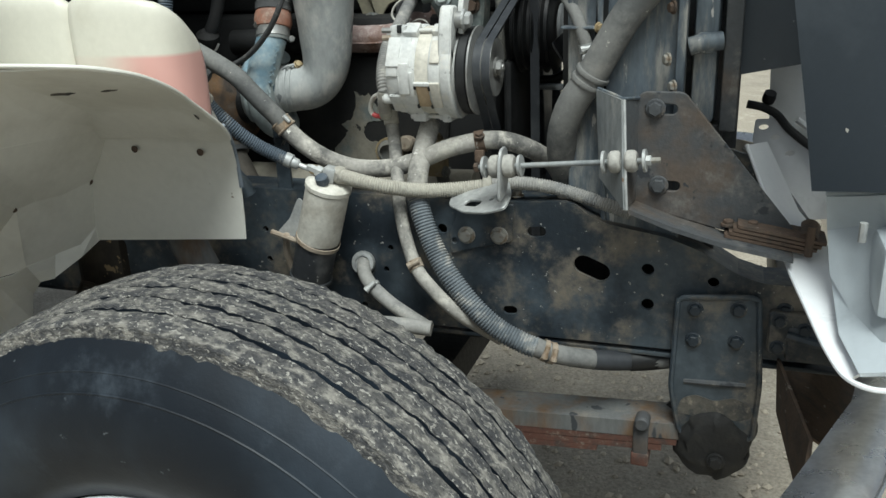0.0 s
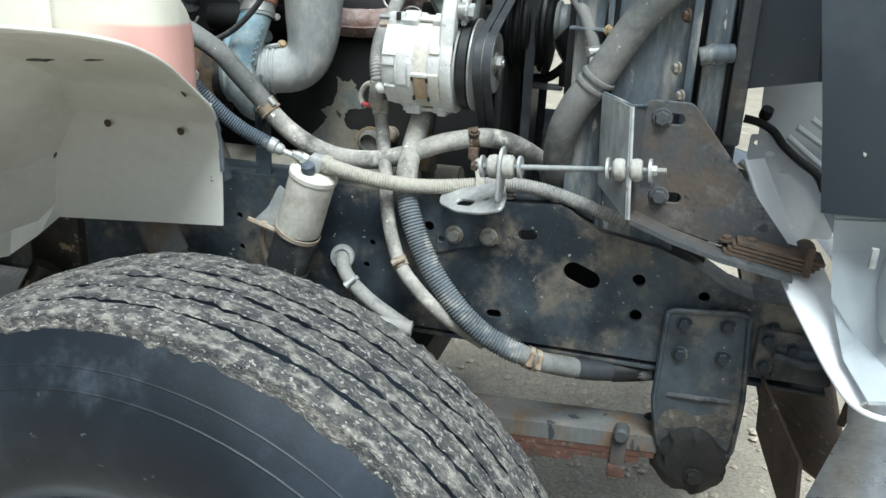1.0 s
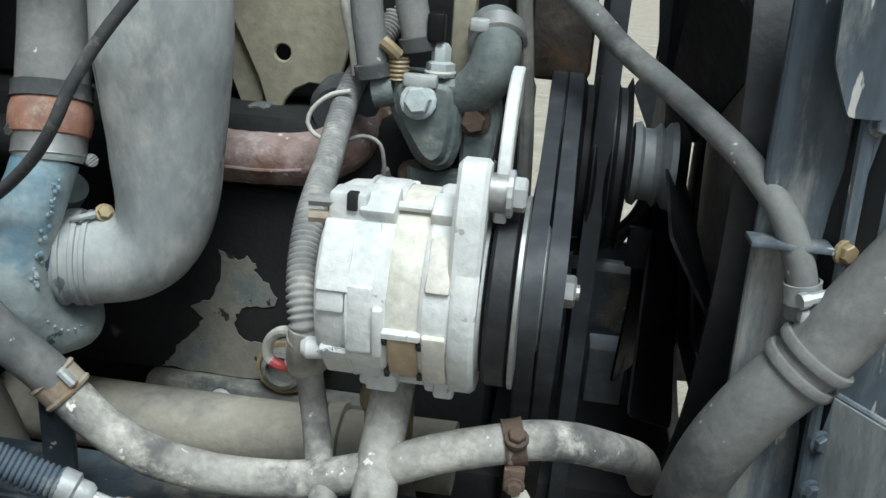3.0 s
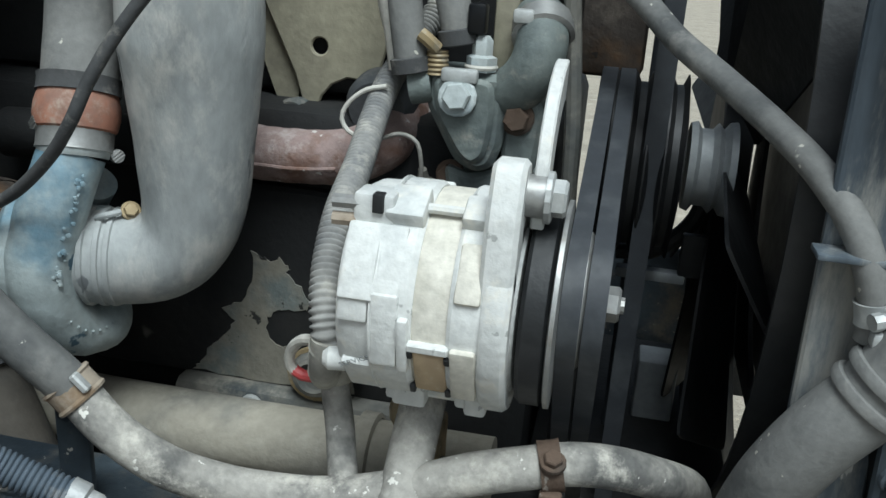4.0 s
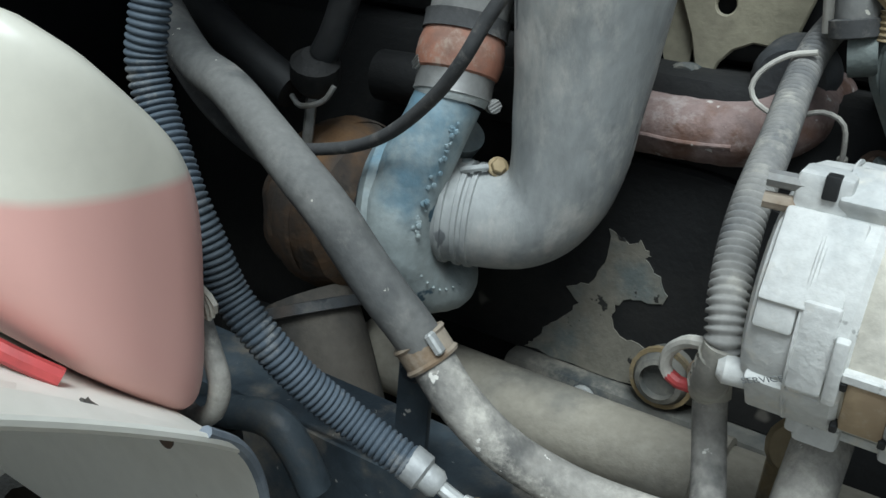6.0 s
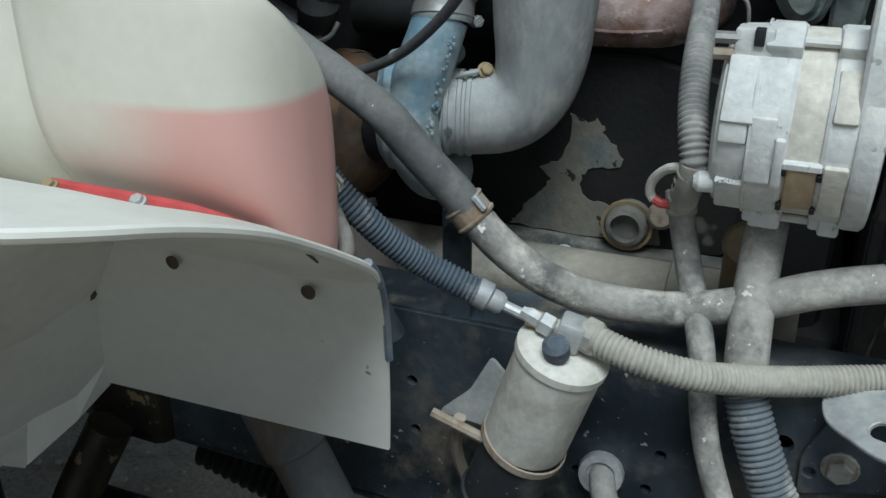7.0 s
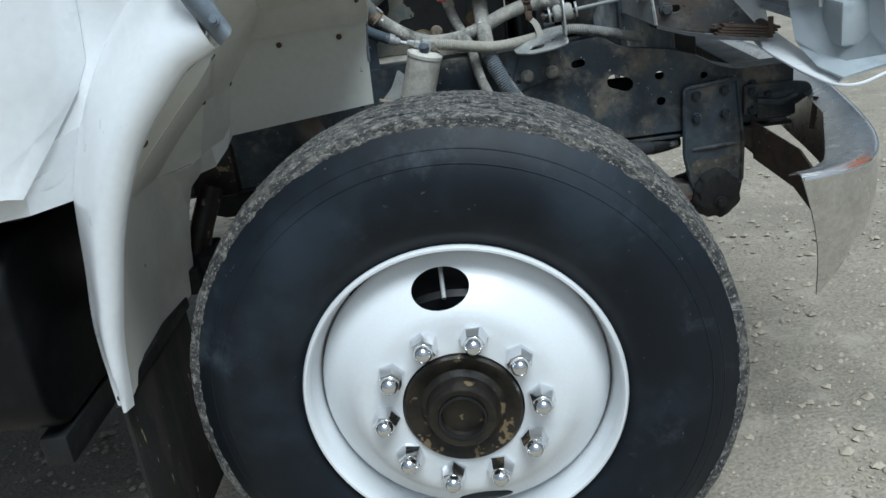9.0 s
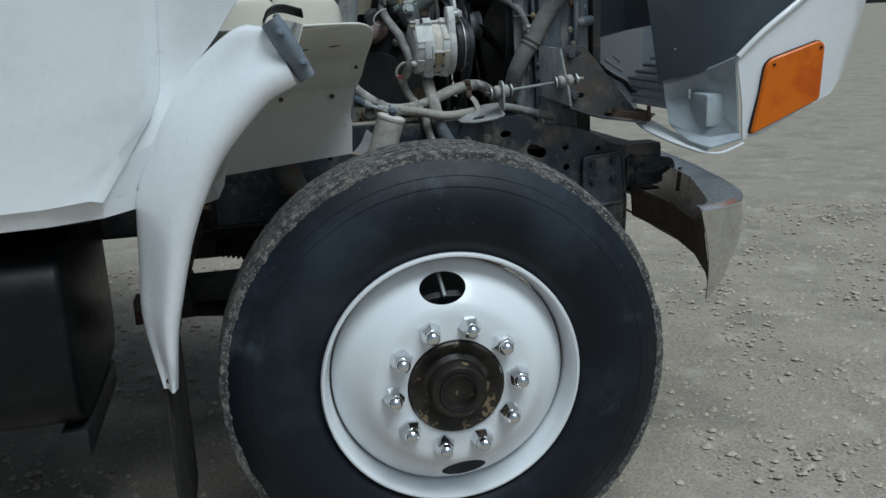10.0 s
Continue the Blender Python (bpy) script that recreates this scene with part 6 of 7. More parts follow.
# ---- filter on the rail ----
def build_filter():
    f = thing("fuel_filter", (-0.06, 0.665, 0.86), "white dusty fuel filter can with a black lower bowl", "fuel filter")
    foot, head = Vector((-0.066, 0.668, 0.864)), Vector((-0.007, 0.655, 1.052))
    ax = (head - foot).normalized()
    L = (head - foot).length
    part("can", lathe([(0, 0.088), (0.0372, 0.088), (0.0380, 0.092), (0.0380, L - 0.012), (0.0400, L - 0.010), (0.0400, L - 0.003), (0.0365, L), (0.030, L + 0.003), (0, L + 0.004)], foot, ax, 40), "can", f, "dusty white can with a rolled rim")
    part("bottom_rim", lathe([(0.0355, 0.004), (0.0385, 0.006), (0.0385, 0.012), (0.0360, 0.014)], foot, ax, 36, cap=False), "canband", f)
    part("bowl", lathe([(0, 0.0), (0.030, 0.0), (0.0345, 0.005), (0.0362, 0.012), (0.0362, 0.088), (0, 0.088)], foot, ax, 40), "canband", f, "black scuffed bowl")
    h = part("head", block((-0.011, -0.013, 0), (0.011, 0.013, 0.026), 0.004, 2, frame_of(head + ax * 0.003, (1, 0.1, -0.25), (0, 1, 0))), "galv", f, "worn metal head")
    part("drain_cap", lathe([(0.010, 0), (0.011, 0.003), (0.011, 0.014), (0.007, 0.017), (0, 0.017)], head + Vector((-0.001, -0.020, 0.004)), (0, -0.45, 1), 16), "conduit_blue", f, "blue bleed cap")
    part("inlet_fitting", lathe([(0.008, 0), (0.010, 0.002), (0.010, 0.012), (0.007, 0.014), (0.007, 0.022), (0.0045, 0.03)], head + Vector((-0.010, 0, 0.016)), (-0.9, 0, 0.35), 6), "galv", f)
    part("outlet_fitting", lathe([(0.011, 0), (0.012, 0.003), (0.012, 0.017), (0.009, 0.020)], head + Vector((0.010, 0, 0.014)), (0.95, 0, -0.2), 6), "conduit_tan", f)
    # strap and mount behind
    at = foot + ax * 0.085
    part("strap", lathe([(0.0385, -0.004), (0.0400, -0.0035), (0.0400, 0.0035), (0.0385, 0.004)], at, (ax + Vector((0.12, 0, 0))).normalized(), 32, cap=False), "strap", f, "rusty strap")
    part("strap_bolt", tube([at + Vector((-0.085, -0.01, 0.012)), at + Vector((-0.03, -0.012, -0.002))], 0.0050, 8, curved=False), "strap", f)
    part("mount_plate", plate(rounded([(-0.085, 0.0), (-0.028, -0.005), (-0.015, 0.05), (-0.035, 0.07), (-0.055, 0.03)], 0.006), 0.004, Matrix.Translation(at + Vector((0, 0.005, 0.004))) @ XZ), "galv", f, "bent galvanised mounting plate")
    part("mount_leg", tube([at + Vector((-0.062, 0.0, 0.006)), at + Vector((-0.070, 0.012, -0.04)), at + Vector((-0.066, 0.03, -0.09))], 0.006, 8), "strap", f)


build_filter()


# ---- radiator side plates ----
def build_radiator_side():
    r = thing("radiator_support", (0.50, 0.76, 0.95), "blue-grey streaked steel radiator side frame", "radiator frame")
    part("inner_strip", plate(rounded([(0.385, 0.95), (0.375, 1.52), (0.420, 1.52), (0.447, 0.95)], 0.004, 2), 0.01, upright(0.752), bevel=0.002), "radiator", r, "narrow streaked strip")
    part("side_plate", plate(rounded([(0.450, 0.95), (0.428, 1.52), (0.545, 1.52), (0.566, 0.95)], 0.004, 2), 0.012, upright(0.738), bevel=0.002), "radiator", r, "streaked side plate")
    part("edge_fold", tube([(0.447, 0.738, 0.95), (0.437, 0.736, 1.20), (0.424, 0.736, 1.52)], 0.005, 8), "radiator", r)
    part("outer_fold", block((0.548, 0.715, 1.10), (0.562, 0.75, 1.52), 0.003), "radiator", r)
    part("shelf", block((0.372, 0.728, 1.298), (0.425, 0.752, 1.302), 0.001), "radiator", r)
    part("hood_stop", plate(rounded([(0.392, 1.52), (0.398, 1.42), (0.412, 1.388), (0.434, 1.388), (0.436, 1.52)], 0.004, 2), 0.004, upright(0.722)), "radiator", r)
    for x, z in ((0.434, 1.385), (0.432, 1.30), (0.438, 1.26), (0.444, 1.16), (0.445, 1.12), (0.448, 1.07)):
        bolt(r, (x, 0.732, z), (0.5, -1, 0), 0.0065, "brass" if z == 1.30 else "radiator")
    for x, z in ((0.540, 1.33), (0.536, 1.255), (0.546, 1.215), (0.541, 1.40)):
        bolt(r, (x, 0.716, z), (-1, -0.6, 0), 0.0075, "rust" if z > 1.3 else "bolt")
    part("side_tank", block((0.570, 0.745, 1.155), (0.607, 0.82, 1.52), 0.008), "radiator", r, "grey-blue cooler tank")
    part("tank_fitting", tube([(0.566, 0.735, 1.272), (0.588, 0.735, 1.278), (0.612, 0.74, 1.280)], 0.014, 14), "radiator", r)
    part("tank_boss", block((0.575, 0.730, 1.262), (0.603, 0.748, 1.292), 0.005), "radiator", r)
    part("front_post", block((0.615, 0.735, 1.145), (0.640, 0.80, 1.56), 0.004), "rusty", r, "brown stained upright post")
    part("back_plate", block((0.50, 0.825, 1.10), (0.642, 0.835, 1.56), 0.002), "rusty", r, "dark plate behind the tank")
    part("lower_closure", block((0.47, 0.765, 0.93), (0.62, 0.80, 1.15), 0.004), "black", r)


build_radiator_side()


# ---- cab side, fender and what hangs there ----
def build_inner_fender():
    f = thing("inner_fender", (-0.35, 0.5, 0.95), "off-white fibreglass inner fender with bolt holes", "inner fender")
    # splash flap: upright panel that coves out to a lip at the top
    lines = []
    for x1, y, z1, x0, z0 in ((-0.131, 0.578, 0.968, -0.466, 0.932), (-0.129, 0.577, 1.010, -0.460, 0.975), (-0.126, 0.572, 1.070, -0.430, 1.060), (-0.123, 0.562, 1.106, -0.392, 1.105), (-0.115, 0.540, 1.146, -0.350, 1.152),
                              (-0.106, 0.508, 1.172, -0.330, 1.178), (-0.103, 0.469, 1.198, -0.320, 1.200), (-0.100, 0.430, 1.222, -0.309, 1.216), (-0.096, 0.392, 1.244, -0.302, 1.232), (-0.095, 0.355, 1.262, -0.293, 1.247),
                              (-0.098, 0.318, 1.277, -0.285, 1.260), (-0.106, 0.286, 1.287, -0.278, 1.272), (-0.124, 0.256, 1.295, -0.270, 1.284), (-0.155, 0.236, 1.299, -0.266, 1.294)):
        row = []
        for k in range(15):
            u = k / 14
            row.append((x0 + (x1 - x0) * u, y + 0.028 * (1 - u) * max(0, (1.12 - z1) / 0.15), z0 + (z1 - z0) * u))
        lines.append(row)
    bm = loft(lines, 0.003, 0, 40)
    part("splash_flap", bm, "fender", f, "off-white upright flap with a coved top", sharp=45)
    # top shelf under the tank
    lip = [(-0.62, 0.225, 1.296), (-0.37, 0.230, 1.298), (-0.25, 0.232, 1.300), (-0.155, 0.235, 1.300), (-0.124, 0.255, 1.296), (-0.106, 0.285, 1.288), (-0.098, 0.317, 1.278), (-0.095, 0.354, 1.263), (-0.096, 0.391, 1.245), (-0.100, 0.429, 1.223), (-0.103, 0.468, 1.199), (-0.106, 0.507, 1.173), (-0.115, 0.539, 1.147)]
    mid = [(-0.62, 0.442, 1.220), (-0.37, 0.442, 1.220), (-0.25, 0.442, 1.220), (-0.195, 0.446, 1.217), (-0.170, 0.452, 1.208), (-0.158, 0.461, 1.202), (-0.150, 0.472, 1.194), (-0.146, 0.485, 1.185), (-0.143, 0.497, 1.176), (-0.141, 0.509, 1.167), (-0.138, 0.521, 1.158), (-0.136, 0.534, 1.149), (-0.132, 0.548, 1.138)]
    back = [(x - 0.012, y + 0.10 * (1 - k / 12), z - 0.085 * (1 - k / 12)) for k, (x, y, z) in enumerate(mid)]
    part("shelf", loft([lip, [(a[0] * 0.5 + b[0] * 0.5, a[1] * 0.5 + b[1] * 0.5, a[2] * 0.5 + b[2] * 0.5 + 0.085 * (b[1] - a[1])) for a, b in zip(lip, mid)], mid, back], 0.003), "fender", f, "sloping white shelf with a rounded front lip", sharp=60)
    part("lip", tube(lip, 0.0030, 8), "fender", f)
    part("rubber_edge", tube([(-0.106, 0.508, 1.176), (-0.115, 0.540, 1.146), (-0.123, 0.563, 1.105), (-0.126, 0.572, 1.06)], 0.0034, 8), "seal", f, "dark rubber edging")
    for x, z, y in ((-0.306, 1.122, 0.5470), (-0.177, 1.123, 0.5435)):
        part("hole", lathe([(0, 0.0), (0.0058, 0.0), (0.0062, 0.0015), (0.0045, 0.002), (0, 0.0005)], (x, y, z), (0, -1, -0.1), 14), "rust", f, "small rusty bolt hole")
    for (x0, z0), (x1, z1), yy, w in (((-0.284, 1.2440), (-0.236, 1.2475), 0.355, 0.0045), ((-0.196, 1.2505), (-0.166, 1.2530), 0.355, 0.0030), ((-0.134, 1.206), (-0.112, 1.190), 0.464, 0.009)):
        m = frame_of((x0, yy, z0), (x1 - x0, 0.002, z1 - z0), (0, -0.75, 0.66))
        rng = random.Random(round(-1000 * x0))
        half = 0.5 * (x1 - x0)
        smear = [(half + half * math.cos(0.45 * k) * rng.uniform(0.7, 1.1), w * math.sin(0.45 * k) * rng.uniform(0.25, 1.1)) for k in range(14)]
        part("grime_patch", plate(smear, 0.0012, m), "dried_mud", f, "brown grime smear under the lip")
    # wheelhouse: creased facets from the flap out to the arch edge
    ridge = [(-0.348, 0.543, 1.154), (-0.330, 0.508, 1.178), (-0.309, 0.430, 1.216), (-0.293, 0.355, 1.247), (-0.278, 0.286, 1.272), (-0.266, 0.236, 1.295)]
    gutter = [(-0.348, 0.546, 1.158), (-0.346, 0.500, 1.170), (-0.336, 0.430, 1.190), (-0.322, 0.345, 1.226), (-0.302, 0.275, 1.272), (-0.284, 0.240, 1.300)]
    jut = [(-0.372, 0.302, 1.170), (-0.361, 0.295, 1.190), (-0.348, 0.285, 1.215), (-0.335, 0.272, 1.245), (-0.322, 0.260, 1.275), (-0.310, 0.245, 1.303)]
    part("facet", loft([ridge, [tuple(0.5 * (a + b) for a, b in zip(p, q)) for p, q in zip(ridge, gutter)], gutter], 0.002, 18), "fender", f, "soft gutter beside the flap", sharp=70)
    part("facet", loft([gutter, jut], 0.002, 18), "fender", f, "upper wheelhouse facet", sharp=30)
    # bright return of the arch, turning in to the upper crease
    arch = [(-0.275, 0.022, 1.303), (-0.296, 0.026, 1.240), (-0.312, 0.046, 1.188), (-0.376, 0.066, 1.142), (-0.433, 0.066, 1.078), (-0.478, 0.066, 1.022), (-0.512, 0.066, 0.970), (-0.532, 0.066, 0.935)]
    upper = [(-0.308, 0.244, 1.305), (-0.342, 0.280, 1.228), (-0.371, 0.297, 1.173), (-0.358, 0.218, 1.155), (-0.385, 0.180, 1.118), (-0.430, 0.176, 1.076), (-0.490, 0.176, 1.016), (-0.554, 0.178, 0.947)]
    bulge = [(a[0] * 0.5 + b[0] * 0.5 - 0.010, a[1] * 0.5 + b[1] * 0.5 + 0.006, a[2] * 0.5 + b[2] * 0.5 + 0.010) for a, b in zip(arch, upper)]
    part("facet", loft([arch, bulge, upper], 0.002, 36), "fender", f, "pale return behind the arch edge", sharp=40)
    # downward facing fold between the two creases
    crest = [(-0.347, 0.546, 1.158), (-0.360, 0.420, 1.165), (-0.371, 0.299, 1.170), (-0.358, 0.219, 1.154), (-0.385, 0.181, 1.117), (-0.430, 0.177, 1.075), (-0.490, 0.177, 1.015), (-0.555, 0.180, 0.945)]
    valley = [(-0.436, 0.580, 1.053), (-0.434, 0.500, 1.048), (-0.441, 0.450, 1.051), (-0.452, 0.420, 1.046), (-0.490, 0.420, 1.010), (-0.527, 0.420, 0.972), (-0.588, 0.424, 0.905), (-0.594, 0.300, 0.902)]
    part("facet", loft([crest, valley], 0.002), "fender", f, "downward facing wheelhouse fold", sharp=10)
    # pocket between the flap and the fold
    Q, P7a, P7, tip, P8, fl = (-0.460, 0.600, 0.960), (-0.490, 0.450, 0.959), (-0.498, 0.460, 0.929), (-0.493, 0.523, 0.928), (-0.484, 0.506, 0.892), (-0.465, 0.611, 0.931)
    part("facet", loft([valley[:4], [Q, (-0.468, 0.545, 0.958), (-0.480, 0.480, 0.958), P7a]], 0.002), "fender", f, "shaded pocket", sharp=10)
    part("facet", loft([[Q, (-0.468, 0.545, 0.958), (-0.480, 0.480, 0.958), P7a], [(-0.474, 0.568, 0.934), tip, (-0.496, 0.492, 0.929), P7]], 0.002), "fender", f, sharp=10)
    part("facet", loft([[Q, (-0.474, 0.568, 0.934), tip], [fl, (-0.470, 0.560, 0.912), P8]], 0.002), "fender", f, sharp=10)
    part("facet", loft([[valley[3], valley[4], valley[5], valley[6]], [P7, (-0.518, 0.452, 0.918), (-0.548, 0.440, 0.910), (-0.588, 0.426, 0.903)]], 0.002), "fender", f, "pale three-cornered panel", sharp=10)
    # upright panel with the arch cut-out, and the inner face of the flare
    top = [tip, P7, (-0.520, 0.450, 0.915), (-0.552, 0.438, 0.907), (-0.588, 0.427, 0.902)]
    cut = [P8, (-0.524, 0.511, 0.880), (-0.555, 0.518, 0.850), (-0.576, 0.525, 0.792), (-0.592, 0.530, 0.715)]
    mid = [tuple(0.5 * (a + b) for a, b in zip(p, q)) for p, q in zip(top, cut)]
    part("facet", loft([top, mid, cut], 0.003), "fender", f, "upright panel with a curved cut-out", sharp=10)
    inner = [(-0.588, 0.426, 0.903), (-0.594, 0.446, 0.820), (-0.605, 0.470, 0.711), (-0.612, 0.480, 0.600)]
    part("facet", loft([[top[-1], mid[-1], cut[-1], (-0.604, 0.530, 0.610)], inner], 0.002), "fender", f, sharp=10)
    edge = [(-0.532, 0.066, 0.935), (-0.560, 0.066, 0.840), (-0.588, 0.066, 0.711), (-0.602, 0.066, 0.585)]
    far = [(-0.557, 0.180, 0.944), (-0.590, 0.190, 0.850), (-0.610, 0.200, 0.715), (-0.618, 0.200, 0.588)]
    near = [(-0.594, 0.300, 0.901), (-0.608, 0.320, 0.835), (-0.620, 0.340, 0.713), (-0.626, 0.340, 0.594)]
    part("facet", loft([edge, far, near, inner], 0.002), "fender", f, "inner face of the flare", sharp=60)
    for p, r, ax in (((-0.437, 0.574, 1.052), 0.008, (0.7, -0.7, -0.3)), ((-0.452, 0.414, 1.046), 0.006, (0.5, -0.8, -0.5)), ((-0.462, 0.100, 1.070), 0.012, (0.6, -0.6, -0.5)), ((-0.478, 0.120, 1.040), 0.010, (0.6, -0.6, -0.5))):
        part("stain", lathe([(0, 0.0), (r, 0.0), (r * 0.9, 0.0015), (0, 0.002)], p, ax, 10), "rust", f, "brown stain")
    for a, b in (((-0.352, 0.222, 1.158), (-0.362, 0.206, 1.146)), ((-0.368, 0.196, 1.139), (-0.380, 0.183, 1.124))):
        part("scratch", tube([a, b], 0.0013, 6, curved=False), "rust", f)
    w = thing("shock_absorber", (-0.28, 0.68, 0.80), "rust-streaked grey shock absorber tube behind the flap", "shock absorber")
    part("tube", tube([(-0.335, 0.655, 0.985), (-0.255, 0.655, 0.82), (-0.17, 0.655, 0.64)], 0.030, 20, curved=False), "shock", w)
    part("dust_cover", lathe([(0.030, -0.09), (0.0335, -0.088), (0.0335, 0.010), (0.030, 0.016)], (-0.318, 0.655, 0.950), (-0.43, 0, 0.90), 24, cap=False), "shock", w, "rust-streaked dust cover")
    g = thing("steering_gear", (-0.6, 0.8, 0.70), "oily brown steering gear in the wheelhouse", "steering gear")
    part("box", block((-0.62, 0.70, 0.76), (-0.50, 0.82, 0.90), 0.02), "hub", g)
    part("arm", tube([(-0.56, 0.68, 0.80), (-0.60, 0.64, 0.70), (-0.63, 0.62, 0.60)], 0.028, 12), "hub", g)
    part("joint", lathe([(0, -0.04), (0.035, -0.035), (0.04, 0), (0.03, 0.035), (0, 0.04)], (-0.63, 0.62, 0.60), (0, 0, 1), 16), "hub", g)
    part("drag_link", tube([(-0.63, 0.62, 0.58), (-0.40, 0.60, 0.56), (-0.10, 0.55, 0.52)], 0.022, 14), "oil", g)
    part("bellows", tube([(-0.52, 0.80, 0.70), (-0.34, 0.80, 0.66)], 0.032, 18, ribs=0.014, depth=0.010), "black", g, "black ribbed boot")


build_inner_fender()


def build_tank():
    t = thing("coolant_tank", (-0.26, 0.50, 1.255), "milky plastic reservoir tank half full of pink-red fluid", "reservoir tank")
    def shell(sections, name, material, label):
        """A soft-edged blow-moulded body through sections (x, y front, y back, z half), leaning down towards the engine."""
        bm = bmesh.new()
        n, rows = 48, []
        for x, ya, yb, zr in sections:
            yc, yr, row = (ya + yb) / 2, (yb - ya) / 2, []
            for k in range(n):
                a = 2 * math.pi * k / n
                c, q = math.cos(a), math.sin(a)
                y = yc + yr * math.copysign(abs(c) ** 0.55, c)
                row.append(bm.verts.new((x, y, 1.295 - 0.92 * (y - 0.462) + zr * math.copysign(abs(q) ** 0.55, q))))
            rows.append(row)
        for a, b in zip(rows, rows[1:]):
            for k in range(n):
                bm.faces.new((a[k], a[(k + 1) % n], b[(k + 1) % n], b[k]))
        bm.faces.new(rows[0]), bm.faces.new(rows[-1])
        return part(name, bm, material, t, label, sharp=65)
    shell([(-0.1425, 0.503, 0.526, 0.040), (-0.1435, 0.494, 0.534, 0.056), (-0.146, 0.485, 0.541, 0.067), (-0.150, 0.474, 0.548, 0.074), (-0.158, 0.463, 0.554, 0.078), (-0.172, 0.453, 0.559, 0.080), (-0.195, 0.446, 0.563, 0.080),
           (-0.25, 0.441, 0.565, 0.080), (-0.295, 0.440, 0.565, 0.080), (-0.308, 0.444, 0.562, 0.076), (-0.314, 0.455, 0.550, 0.062)], "tank", "fluid_tank", "milky tank, pink below the fluid line")
    shell([(-0.306, 0.460, 0.545, 0.056), (-0.312, 0.448, 0.558, 0.072), (-0.330, 0.440, 0.565, 0.080), (-0.52, 0.440, 0.565, 0.080), (-0.545, 0.446, 0.560, 0.072), (-0.555, 0.462, 0.545, 0.052)], "rear_lobe", "tank_white", "plain milky rear lobe")
    part("filler_cap", lathe([(0.03, 0), (0.032, 0.004), (0.032, 0.020), (0.028, 0.024), (0, 0.024)], (-0.43, 0.495, 1.335), (0, -0.2, 1), 24), "grey_metal", t, "grey filler cap")
    part("red_gasket", tube([(-0.30, 0.440, 1.2265), (-0.25, 0.440, 1.2265), (-0.20, 0.447, 1.2225), (-0.172, 0.457, 1.213), (-0.157, 0.470, 1.202)], 0.0048, 8), "red", t, "red sealing strip under the tank")
    for x in (-0.285, -0.215):
        bolt(t, (x, 0.425, 1.233), (0, -0.4, 1), 0.0042, "brass" if x < -0.25 else "galv", "mounting_screw")


build_tank()


